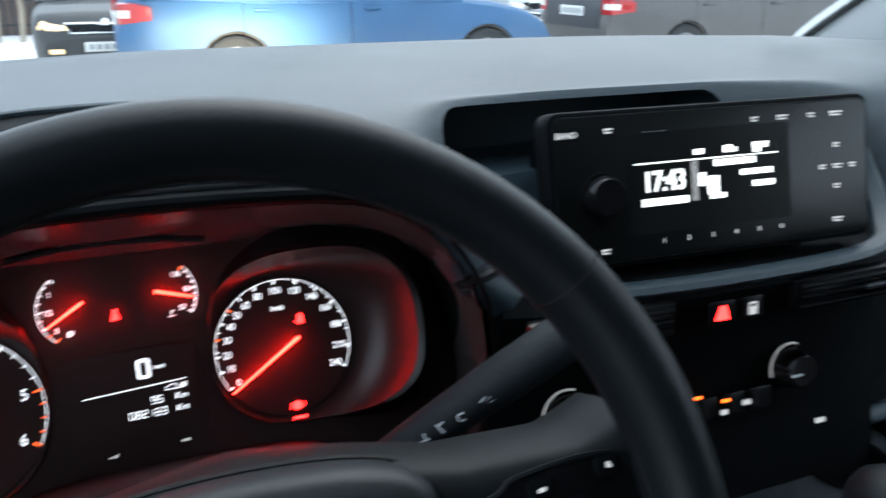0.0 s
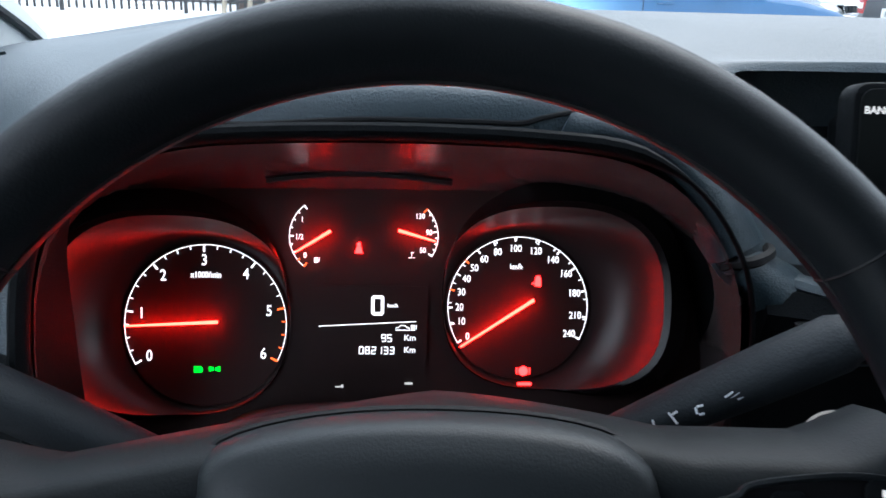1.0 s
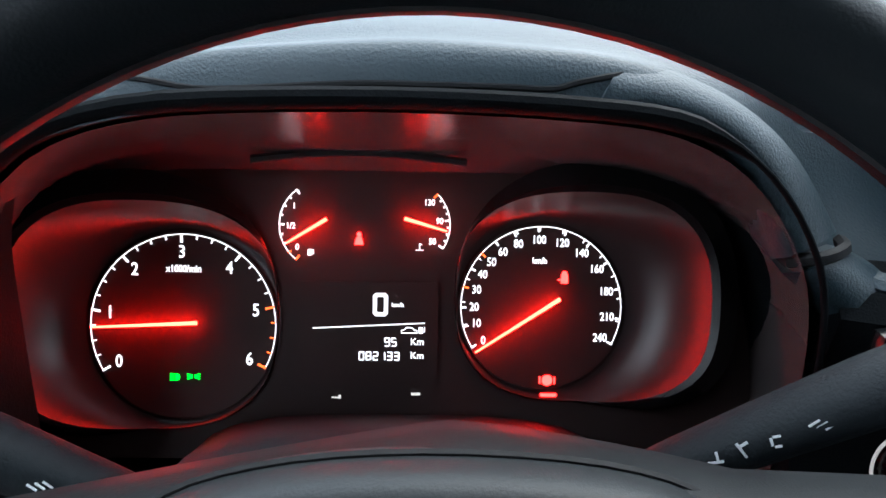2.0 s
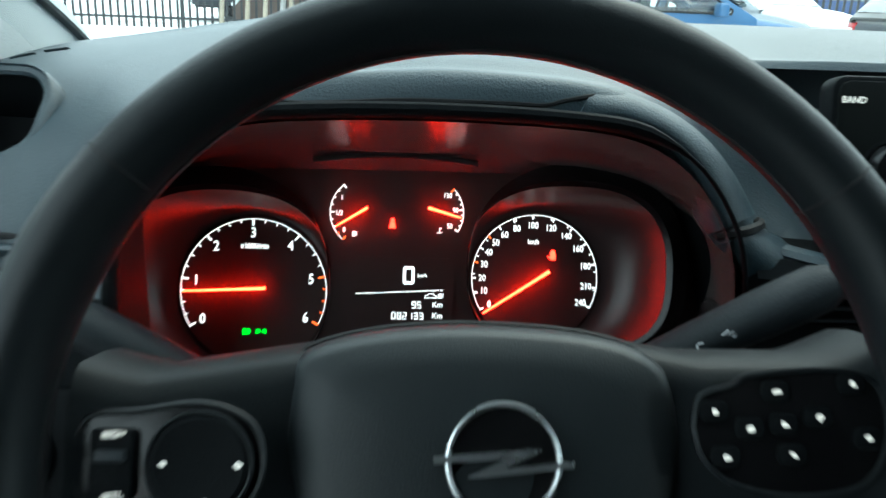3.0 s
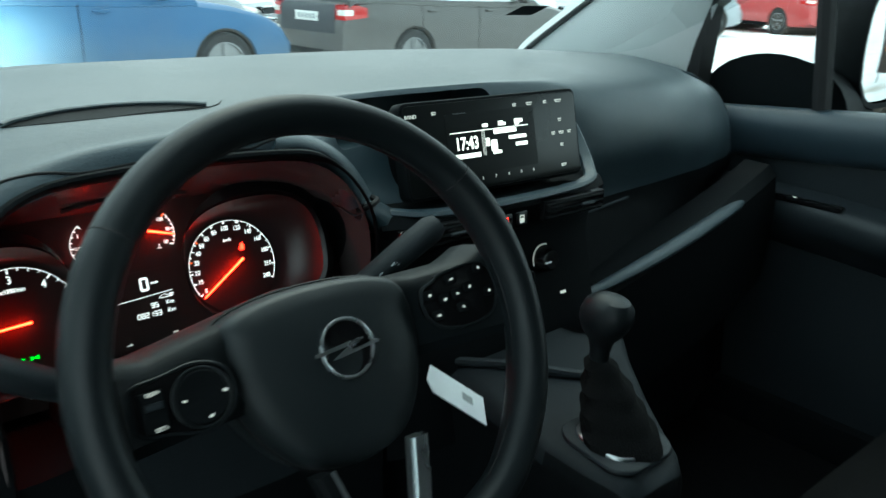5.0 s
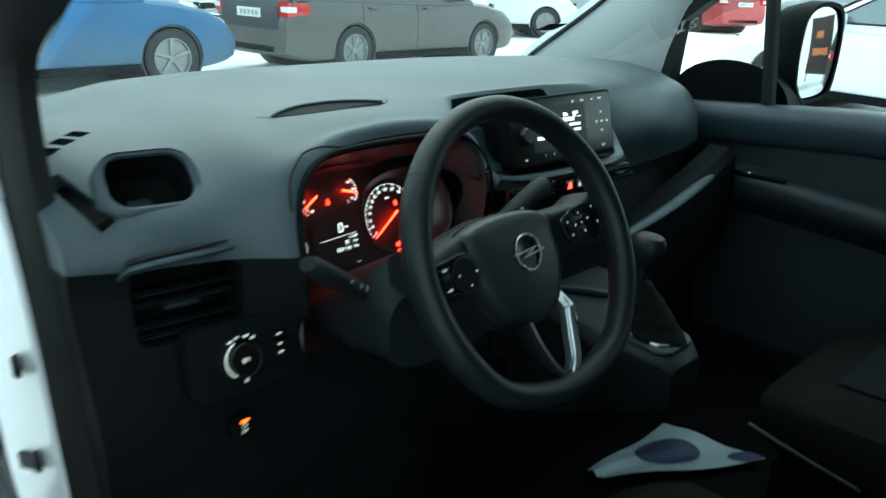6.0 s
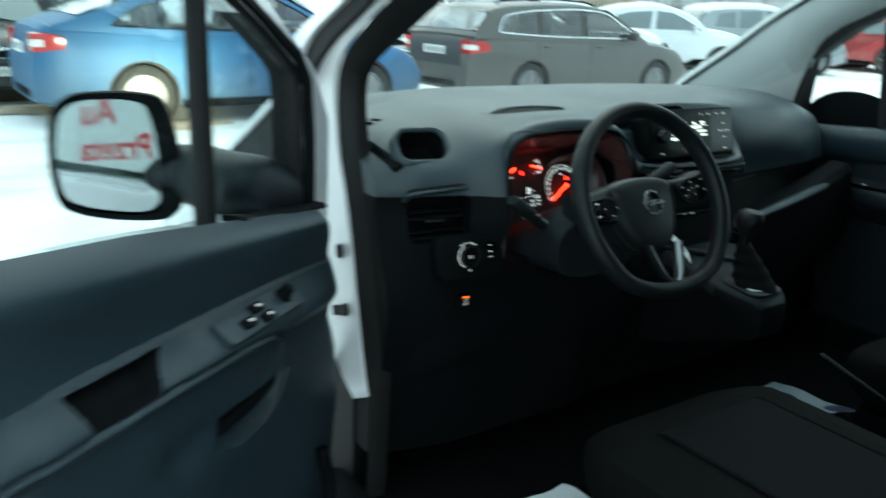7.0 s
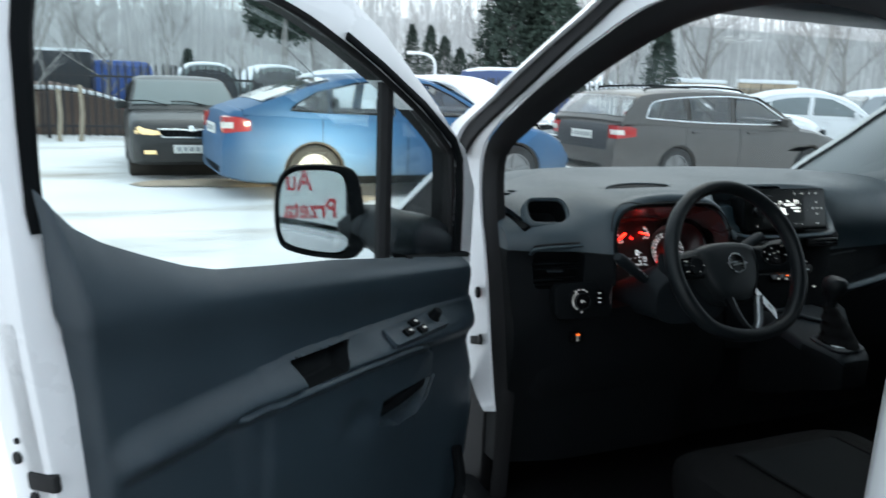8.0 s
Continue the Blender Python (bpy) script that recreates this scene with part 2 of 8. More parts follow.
def carve(bm, cutters):
    """The solid bm with every cutter taken out of it."""
    for c in cutters:
        ids = []
        for b, nm in ((bm, "solid"), (c, "cutter")):
            bmesh.ops.recalc_face_normals(b, faces=b.faces)
            me = bpy.data.meshes.new(nm)
            b.to_mesh(me)
            b.free()
            ids.append(new(nm, me))
        mod = ids[0].modifiers.new("cut", "BOOLEAN")
        mod.operation, mod.object, mod.solver = "DIFFERENCE", ids[1], "EXACT"
        bpy.context.view_layer.update()
        res = bpy.data.meshes.new_from_object(ids[0].evaluated_get(bpy.context.evaluated_depsgraph_get()))
        bm = bmesh.new()
        bm.from_mesh(res)
        for o in ids:
            me = o.data
            bpy.data.objects.remove(o)
            bpy.data.meshes.remove(me)
        bpy.data.meshes.remove(res)
    return bm


def letters(body, size, mat, depth=0.0002, bold=0.0, squeeze=1.0):
    """A mesh of raised characters, centred on its origin, in the plane of x and y."""
    cu = bpy.data.curves.new("letters", "FONT")
    cu.body, cu.size, cu.extrude, cu.offset = body, size, depth, bold
    cu.align_x, cu.align_y, cu.resolution_u = "CENTER", "CENTER", 3
    ob = bpy.data.objects.new("letters", cu)
    scene.collection.objects.link(ob)
    bpy.context.view_layer.update()
    me = bpy.data.meshes.new_from_object(ob.evaluated_get(bpy.context.evaluated_depsgraph_get()))
    bpy.data.objects.remove(ob)
    bpy.data.curves.remove(cu)
    if squeeze != 1.0:
        me.transform(Matrix.Diagonal((squeeze, 1, 1, 1)))
    me.materials.clear()
    me.materials.append(mat)
    return me


SEGS = {"0": "abcdef", "1": "bc", "2": "abged", "3": "abgcd", "4": "fgbc", "5": "afgcd", "6": "afgedc", "7": "abc", "8": "abcdefg", "9": "abcdfg"}


def seven(text, h, w, thick, gap):
    """Digits of a segment display, centred."""
    bms = []
    n = len(text)
    for k, ch in enumerate(text):
        cx = (k - (n - 1) / 2) * (w + gap)
        for s in SEGS.get(ch, ""):
            x, y, sx, sy = {"a": (0, h / 2, w, thick), "g": (0, 0, w, thick), "d": (0, -h / 2, w, thick), "f": (-w / 2, h / 4, thick, h / 2), "b": (w / 2, h / 4, thick, h / 2),
                            "e": (-w / 2, -h / 4, thick, h / 2), "c": (w / 2, -h / 4, thick, h / 2)}[s]
            bms.append(box((sx, sy, 0.0004), (cx + x, y, 0.0002)))
    return joined(*bms)

# ---------------------------------------------------------------- the van's shell
VAN = thing("van_body", (0, 0.3, 0.3), "white panel van body, parked on snow with its door wide open", "van")


def ribbon(edge_a, edge_b, thick=0.012, n=40, axis=(1, 0, 0)):
    """A strip between two edges, with some thickness along an axis."""
    a, b = spline(edge_a, n), spline(edge_b, n)
    ax = Vector(axis) * thick
    return loft([[p, (p + q) / 2 + ax * 0.25, q, q - ax, p - ax] for p, q in zip(a, b)])


# door opening, station by station from the foot of the hinge post up and back to the rear post, as (along, up)
POST_X = [-0.840] * 8 + [-0.850] + [-0.866] * 4 + [-0.85] + [-0.80] * 4
SEAL_IN = [(0.588, 0.42), (0.575, 0.66), (0.580, 0.737), (0.600, 0.838), (0.626, 0.952), (0.648, 1.027), (0.671, 1.114), (0.682, 1.204), (0.660, 1.260), (0.570, 1.313), (0.403, 1.396), (0.222, 1.470), (0.05, 1.520), (-0.169, 1.530), (-0.323, 1.480), (-0.363, 1.359), (-0.363, 1.0), (-0.358, 0.5)]
POST_IN = [(0.60, 0.42), (0.586, 0.650), (0.604, 0.705), (0.631, 0.820), (0.656, 0.937), (0.678, 1.020), (0.707, 1.105), (0.720, 1.197), (0.688, 1.262), (0.593, 1.321), (0.429, 1.405), (0.240, 1.487), (0.06, 1.545), (-0.17, 1.555), (-0.35, 1.50), (-0.395, 1.362), (-0.387, 1.0), (-0.38, 0.5)]
POST_OUT = [(0.62, 0.42), (0.588, 0.653), (0.648, 0.690), (0.706, 0.766), (0.750, 0.937), (0.765, 1.020), (0.778, 1.105), (0.790, 1.204), (0.745, 1.245), (0.612, 1.332), (0.425, 1.414), (0.236, 1.506), (0.06, 1.58), (-0.176, 1.59), (-0.375, 1.53), (-0.445, 1.367), (-0.445, 1.0), (-0.44, 0.5)]
GAP_LOW = [(0.735, 1.228), (0.706, 1.262), (0.644, 1.305), (0.540, 1.357), (0.425, 1.412), (0.236, 1.504), (0.06, 1.578), (-0.176, 1.588)]
GAP_TOP = [(0.757, 1.232), (0.742, 1.272), (0.690, 1.318), (0.570, 1.374), (0.417, 1.449), (0.229, 1.530), (0.06, 1.60), (-0.18, 1.61)]
RIM_TOP = [(0.80, 1.25), (0.80, 1.304), (0.695, 1.352), (0.561, 1.407), (0.445, 1.457), (0.253, 1.540), (0.06, 1.62), (-0.18, 1.63)]


def at_x(pairs, x):
    return [Vector((x[i] if isinstance(x, list) else x, y, z)) for i, (y, z) in enumerate(pairs)]


part("door_seal", ribbon(at_x(SEAL_IN, [-0.815] * 14 + [-0.79] * 4), at_x(POST_IN, [x + 0.006 for x in POST_X]), -0.02, 110), RUBBER, VAN, "black rubber door seal")
part("door_flange", ribbon(at_x(POST_IN, [x + 0.004 for x in POST_X])[1:], at_x(POST_OUT, [-0.862] * 9 + [-0.868] * 4 + [-0.85] + [-0.80] * 4)[1:], 0.006, 110), WHITE, VAN, "white painted door flange")
part("door_gap_seal", ribbon(at_x(GAP_LOW, -0.876), at_x(GAP_TOP, -0.878), 0.012, 60), RUBBER, VAN, "black outer weatherstrip")
part("pillar_skin", ribbon(at_x(GAP_TOP, -0.881), at_x(RIM_TOP, -0.866), 0.02, 60), WHITE, VAN)
part("hinge_pillar", box((0.03, 0.30, 0.62), (-0.806, 0.83, 0.69), 0.006), RUBBER, VAN, "dark hinge pillar behind the door")
# outer skin of the front pillar, running on down to the bonnet, and the black filler under it
low = spline([(-0.874, 0.775, 1.250), (-0.876, 0.88, 1.192), (-0.876, 1.08, 1.088), (-0.868, 1.24, 1.015), (-0.85, 1.36, 0.985)], 16)
top = spline([(-0.858, 0.775, 1.312), (-0.850, 0.88, 1.232), (-0.848, 1.08, 1.135), (-0.845, 1.24, 1.050), (-0.83, 1.36, 1.005)], 16)
part("front_pillar", loft([[p, p * 0.6 + q * 0.4 + Vector((-0.008, 0, 0.003)), q, q + Vector((0.012, 0.0, -0.012)), p + Vector((0.014, 0.0, 0.0))] for p, q in zip(low, top)]), WHITE, VAN, "white painted outer front pillar")
part("pillar_filler", loft([[p + Vector((0.006, 0, 0.002)), p + Vector((0.018, 0, 0.002)), Vector((-0.856, p.y, 0.97)), Vector((-0.868, p.y, 0.97))] for p in low]), RUBBER, VAN, "black filler below the pillar")
# two dark plugs and the check strap on the hinge pillar
for y, z, r in ((0.670, 0.921, 0.0135), (0.646, 0.811, 0.0125)):
    part("hinge_plug", lathe([(0, 0.008), (r * 0.8, 0.008), (r, 0.005), (r * 1.05, 0.0), (0, 0.0)], 20, frame_at((-0.8535, y, z), (-0.2, -1, 0), (0, 0, 1))), RUBBER, VAN, "black rubber plug")
part("check_strap", moved(box((0.034, 0.020, 0.010), (0, 0, 0), 0.003), frame_at((-0.858, 0.668, 0.803), (-0.2, 0.95, -0.25), (0, 0.25, 0.95))), RUBBER, VAN, "black door check strap end")
# rear side panel behind the door, with its rounded edge at the opening
panel = [(-0.803, -0.366), (-0.815, -0.372), (-0.85, -0.405), (-0.88, -0.45), (-0.90, -0.52), (-0.91, -0.7), (-0.91, -2.4), (-0.85, -2.4), (-0.82, -0.44), (-0.800, -0.40), (-0.797, -0.364)]
part("side_panel", loft([[(x + 0.042 * (z - 1.0), y, z) for x, y in panel] for z in (0.35, 0.6, 1.0, 1.25, 1.5, 1.66, 1.7)]), WHITE, VAN, "white painted rear side panel")
part("side_panel", loft([[(-x, y, z) for x, y in [(-0.91, -2.4), (-0.91, -0.45), (-0.86, -0.45), (-0.86, -2.4)]] for z in (0.35, 1.7)]), WHITE, VAN)
# roof, headliner, header, bulkhead, floor, front bay and bonnet
part("roof", box((1.66, 2.75, 0.05), (0, -1.1, 1.70), 0.02), WHITE, VAN)
part("headliner", box((1.60, 2.5, 0.03), (0, -1.17, 1.655), 0.01), HEADLINER, VAN, "grey cloth headliner")
header = [(0.30, 1.595), (0.20, 1.552), (0.17, 1.541), (0.06, 1.547), (-0.02, 1.585), (-0.04, 1.70), (0.1, 1.70), (0.24, 1.65)]
part("windscreen_header", loft([[(x, y - 0.05 * (abs(x) / 0.8) ** 2, z) for y, z in header] for x in (-0.82, -0.6, -0.3, 0, 0.3, 0.6, 0.82)]), DOORTRIM, VAN, "dark windscreen header trim")
part("bulkhead", box((1.7, 0.04, 1.3), (0, -0.85, 1.03), 0.01), DARK, VAN, "dark bulkhead behind the seats")
part("floor_pan", box((1.72, 2.3, 0.06), (0.02, 0.25, 0.36), 0.01), CARPET, VAN, "black carpeted floor")
part("sill", box((0.07, 1.15, 0.12), (-0.86, 0.15, 0.37), 0.02), DARK, VAN, "dark door sill cover")
part("sill", box((0.10, 1.6, 0.14), (0.885, 0.10, 0.40), 0.02), DARK, VAN, "dark inner sill")
part("firewall", box((1.62, 0.04, 0.7), (0, 1.18, 0.72), 0.01), DARK, VAN)
bon = [(1.28, 1.04), (1.5, 1.0), (1.75, 0.93), (1.98, 0.82), (2.08, 0.6), (2.08, 0.35), (1.25, 0.35)]
part("bonnet", loft([[(x, y - 0.12 * (abs(x) / 0.85) ** 3, z - 0.03 * (abs(x) / 0.85) ** 2) for y, z in bon] for x in (-0.86, -0.8, -0.6, -0.3, 0, 0.3, 0.6, 0.8, 0.86)]), WHITE, VAN)

# windscreen and pillars
def screen_point(s, v):
    """s across from -1 to 1, v from the base up to the header."""
    x = s * ((0.79 if s < 0 else 0.78) - 0.02 * v)
    y = (1.30 - (0.36 if s < 0 else 0.20) * s * s) * (1 - v) + (0.20 - 0.05 * s * s) * v + 0.02 * math.sin(math.pi * v)
    return Vector((x, y, 1.09 + 0.43 * v))


rings = [[screen_point(-1 + 2 * i / 24, v / 12) for i in range(25)] for v in range(13)]
ws = part("windscreen", loft(rings, close_ring=False), GLASS, VAN, "slightly misted windscreen")
ws.visible_shadow = False
part("inspection_sticker", loft([[screen_point(s, v) + Vector((0, -0.01, 0)) for s in (0.41, 0.445, 0.48)] for v in (0.34, 0.36, 0.38)], close_ring=False), DARK, VAN, "dark sticker on the windscreen")
# left pillar trim: from the screen's edge back to the door seal
edge_in = spline([(-0.775, 1.04, 1.105), (-0.77, 0.96, 1.146), (-0.77, 0.806, 1.215), (-0.778, 0.60, 1.326), (-0.785, 0.40, 1.452), (-0.785, 0.20, 1.515), (-0.78, 0.05, 1.54)], 30)
edge_out = spline([(-0.812, 0.82, 1.07), (-0.812, 0.73, 1.10), (-0.812, 0.700, 1.215), (-0.812, 0.59, 1.318), (-0.812, 0.41, 1.408), (-0.812, 0.23, 1.482), (-0.812, 0.05, 1.53)], 30)
part("pillar_trim", loft([[p, p * 0.6 + q * 0.4 + Vector((0.014, 0, 0.004)), p * 0.25 + q * 0.75 + Vector((0.012, 0, 0)), q, q + Vector((-0.015, 0.02, 0.02)), p + Vector((-0.02, 0.03, 0.03))] for p, q in zip(edge_in, edge_out)]), GREYTRIM, VAN, "light grey pillar trim")
part("screen_gasket", tube([p + Vector((0.002, 0.002, 0.002)) for p in edge_in], 0.005, 6), RUBBER, VAN)
# right pillar trim
edge_in = spline([(0.63, 1.205, 1.10), (0.65, 1.17, 1.15), (0.715, 1.05, 1.262), (0.78, 0.925, 1.383), (0.80, 0.70, 1.50), (0.80, 0.40, 1.54), (0.80, 0.1, 1.56)], 30)
edge_out = spline([(0.85, 0.95, 1.03), (0.85, 0.89, 1.09), (0.85, 0.86, 1.20), (0.85, 0.80, 1.32), (0.85, 0.62, 1.42), (0.85, 0.35, 1.50), (0.85, 0.1, 1.54)], 30)
part("pillar_trim", loft([[p, p * 0.7 + q * 0.3 + Vector((-0.012, -0.03, 0.004)), p * 0.3 + q * 0.7 + Vector((-0.012, -0.02, 0)), q, q + Vector((0.015, 0.02, 0.02)), p + Vector((0.03, 0.03, 0.02))] for p, q in zip(edge_in, edge_out)]), GREYTRIM, VAN, "light grey pillar trim")
part("screen_gasket", tube([p + Vector((-0.002, -0.004, 0.002)) for p in edge_in], 0.006, 6), RUBBER, VAN)
# headlamps of the van, lit, throwing light ahead
for sx in (-1, 1):
    sd = bpy.data.lights.new("headlamp", "SPOT")
    sd.energy, sd.spot_size, sd.spot_blend, sd.color, sd.shadow_soft_size = 6000, radians(17), 1.0, (1.0, 0.86, 0.64), 0.40
    so = new("headlamp", sd)
    so.matrix_world = look((sx * 0.68, 2.12, 0.72), (0.70 if sx < 0 else 0.95, 8.4, 0.40 if sx < 0 else 0.30))

# ---------------------------------------------------------------- dashboard
STATIONS = [
    (-0.815, [(0.98, 1.09), (0.93, 1.112), (0.86, 1.122), (0.73, 1.112), (0.635, 1.076), (0.612, 1.045), (0.612, 1.0), (0.585, 0.92), (0.56, 0.8), (0.62, 0.5)]),
    (-0.74, [(1.1, 1.1), (1.02, 1.132), (0.88, 1.146), (0.7, 1.134), (0.603, 1.096), (0.572, 1.055), (0.58, 1.0), (0.56, 0.93), (0.55, 0.8), (0.6, 0.5)]),
    (-0.66, [(1.2, 1.1), (1.05, 1.15), (0.88, 1.152), (0.7, 1.146), (0.6, 1.106), (0.556, 1.055), (0.560, 1.0), (0.556, 0.93), (0.54, 0.8), (0.58, 0.5)]),
    (-0.625, [(1.22, 1.1), (1.06, 1.155), (0.88, 1.157), (0.7, 1.155), (0.592, 1.122), (0.545, 1.078), (0.530, 1.0), (0.535, 0.93), (0.54, 0.8), (0.58, 0.5)]),
    (-0.595, [(1.23, 1.1), (1.07, 1.158), (0.88, 1.164), (0.7, 1.163), (0.568, 1.142), (0.520, 1.105), (0.494, 1.0), (0.515, 0.93), (0.54, 0.8), (0.58, 0.5)]),
    (-0.56, [(1.25, 1.1), (1.08, 1.164), (0.87, 1.17), (0.7, 1.168), (0.574, 1.15), (0.533, 1.125), (0.494, 1.0), (0.515, 0.93), (0.54, 0.8), (0.58, 0.5)]),
    (-0.48, [(1.26, 1.1), (1.09, 1.166), (0.87, 1.175), (0.68, 1.17), (0.592, 1.158), (0.561, 1.141), (0.53, 1.0), (0.54, 0.93), (0.54, 0.8), (0.58, 0.5)]),
    (-0.4, [(1.27, 1.1), (1.1, 1.168), (0.87, 1.178), (0.68, 1.171), (0.592, 1.165), (0.561, 1.143), (0.575, 1.0), (0.565, 0.93), (0.54, 0.8), (0.58, 0.5)]),
    (-0.31, [(1.28, 1.1), (1.1, 1.168), (0.87, 1.179), (0.68, 1.17), (0.592, 1.16), (0.561, 1.141), (0.575, 1.0), (0.565, 0.93), (0.54, 0.8), (0.58, 0.5)]),
    (-0.245, [(1.285, 1.1), (1.1, 1.168), (0.87, 1.179), (0.69, 1.169), (0.6, 1.15), (0.57, 1.11), (0.575, 1.0), (0.58, 0.93), (0.56, 0.8), (0.6, 0.5)]),
    (-0.2, [(1.29, 1.1), (1.1, 1.168), (0.87, 1.179), (0.7, 1.167), (0.665, 1.158), (0.63, 1.09), (0.6, 1.03), (0.6, 0.93), (0.58, 0.8), (0.6, 0.5)]),
    (-0.1, [(1.3, 1.1), (1.1, 1.168), (0.87, 1.179), (0.7, 1.167), (0.67, 1.158), (0.64, 1.07), (0.575, 1.03), (0.6, 0.93), (0.58, 0.8), (0.6, 0.5)]),
    (0.05, [(1.3, 1.1), (1.1, 1.168), (0.87, 1.178), (0.7, 1.167), (0.67, 1.157), (0.64, 1.07), (0.57, 1.03), (0.6, 0.93), (0.58, 0.8), (0.6, 0.5)]),
    (0.165, [(1.29, 1.1), (1.1, 1.167), (0.87, 1.177), (0.7, 1.166), (0.66, 1.152), (0.64, 1.07), (0.585, 1.02), (0.6, 0.93), (0.58, 0.8), (0.6, 0.5)]),
    (0.24, [(1.28, 1.1), (1.09, 1.166), (0.87, 1.175), (0.7, 1.163), (0.645, 1.13), (0.63, 1.06), (0.655, 0.985), (0.64, 0.9249999999999999), (0.605, 0.8), (0.6, 0.5)]),
    (0.42, [(1.24, 1.1), (1.08, 1.162), (0.87, 1.169), (0.715, 1.155), (0.655, 1.115), (0.64, 1.05), (0.67, 0.975), (0.655, 0.9149999999999999), (0.62, 0.8), (0.62, 0.5)]),
    (0.6, [(1.17, 1.1), (1.04, 1.15), (0.87, 1.163), (0.74, 1.138), (0.685, 1.095), (0.67, 1.03), (0.69, 0.965), (0.695, 0.905), (0.65, 0.8), (0.64, 0.5)]),
    (0.74, [(1.08, 1.09), (1.0, 1.13), (0.88, 1.14), (0.78, 1.115), (0.73, 1.07), (0.715, 1.02), (0.72, 0.955), (0.745, 0.89), (0.69, 0.8), (0.68, 0.5)]),
    (0.82, [(1.0, 1.08), (0.95, 1.105), (0.88, 1.115), (0.81, 1.095), (0.77, 1.05), (0.755, 1.0), (0.75, 0.945), (0.785, 0.88), (0.73, 0.8), (0.7, 0.5)]),
]
cols = []
profiles = [spline([(y, z, 0) for y, z in p], 64) for _, p in STATIONS]
xs = [x for x, _ in STATIONS]
for k in range(131):
    x = xs[0] + (xs[-1] - xs[0]) * k / 130
    j = max(i for i in range(len(xs) - 1) if xs[i] <= x + 1e-9)
    t = (x - xs[j]) / (xs[j + 1] - xs[j])
    t = t * t * (3 - 2 * t) * 0.6 + t * 0.4
    ring = [Vector((x, p.x * (1 - t) + q.x * t, p.y * (1 - t) + q.y * t)) for p, q in zip(profiles[j], profiles[j + 1])]
    ring += [Vector((x, 1.1, 0.5)), Vector((x, 1.15, 0.9))]
    cols.append(ring)
for _ in range(5):                               # ease the moulding's shape from end to end
    cols = [cols[0]] + [[(a + b * 2 + c) / 4 for a, b, c in zip(cols[k - 1], cols[k], cols[k + 1])] for k in range(1, len(cols) - 1)] + [cols[-1]]

CAVITY = [(-0.588, 0.90), (-0.588, 1.02), (-0.585, 1.075), (-0.567, 1.112), (-0.525, 1.130), (-0.43, 1.136), (-0.33, 1.134), (-0.275, 1.126), (-0.235, 1.10), (-0.205, 1.05), (-0.19, 0.98), (-0.19, 0.90)]


def smooth_loop(pts, n):
    q = [Vector((*p, 0)) for p in pts]
    out = spline(q + [q[0]], n + 1)[:-1]
    return [(p.x, p.y) for p in out]


XZ = Matrix(((1, 0, 0, 0), (0, 0, 1, 0), (0, 1, 0, 0), (0, 0, 0, 1)))        # plate outlines in x, z; depth along y
cav_top = spline([(*p, 0) for p in CAVITY], 50)
cav_loop = [(p.x, p.y) for p in cav_top]
cav_cut = loft([[(x, 0.40, z) for x, z in cav_loop], [(x, 0.572, z) for x, z in cav_loop], [(x - 0.040 * max(0, (-0.42 - x) / 0.16), 0.603, z) for x, z in cav_loop], [(x * 0.97 - 0.013 - 0.042 * max(0, (-0.42 - x) / 0.16), 0.72, 0.90 + (z - 0.90) * 0.80) for x, z in cav_loop]])
# cup recess in the outer end of the dash: a rounded well that slopes with the lid
cup_m = frame_at((-0.709, 0.626, 1.117), (1, -0.16, 0.0), (0, 0.66, 0.70))
cup_out = rounded(0.094, 0.066, 0.023, 5)
cup_cut = loft([[cup_m @ Vector((x * s, y * s, z)) for x, y in cup_out] for s, z in ((1.08, 0.05), (1.04, 0.006), (1.0, -0.002), (0.9, -0.05), (0.85, -0.06))])
cutters = [cav_cut, cup_cut]
# small demister slot by the pillar, three openings
for k in range(3):
    m = frame_at((-0.764 + 0.0235 * k, 0.766 + 0.0125 * k, 1.122 + 0.006 * k), (0.06, 0.031, 0.012), (-0.4, 1, 0.2))
    cutters.append(moved(box((0.0195, 0.026, 0.12)), m))
# oblique side demister
cutters.append(moved(box((0.105, 0.020, 0.05)), frame_at((-0.773, 0.655, 1.094), (0.06, -0.99, -0.12), (0.85, 0.0, 0.5))))
# open tray above the radio, reached from the front
cutters.append(prism(rounded(0.262, 0.050, 0.018, 5, -0.070, 1.136), 0.55, 0.745, 0, XZ))
# outer vent bay
VENT_M = frame_at((-0.701, 0.574, 0.990), (1, -0.12, 0), (0, 0.03, 1))
cutters.append(moved(prism(rounded(0.118, 0.088, 0.014), -0.045, 0.12), VENT_M))
# passenger-end demister
cutters.append(moved(prism(rounded(0.10, 0.036, 0.015), -0.02, 0.05), frame_at((0.742, 0.785, 1.108), (0.75, -0.5, -0.2), (0.45, 0.78, 0.3))))
DASHB = thing("dashboard", (0, 0.8, 0.5), "dark grey grained plastic dashboard across the van's cabin", "dashboard")
dash_bm = carve(loft(cols), cutters)
for cut_z in (1.034, 1.0, 0.975):                       # clean cuts where the dash turns from grey to black
    bmesh.ops.bisect_plane(dash_bm, geom=dash_bm.verts[:] + dash_bm.edges[:] + dash_bm.faces[:], plane_co=(0, 0, cut_z), plane_no=(0, 0, 1))
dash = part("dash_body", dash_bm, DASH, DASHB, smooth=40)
dash.data.materials.append(DARK)                 # grey pad, black lower mouldings; shade below it and in bays coloured in
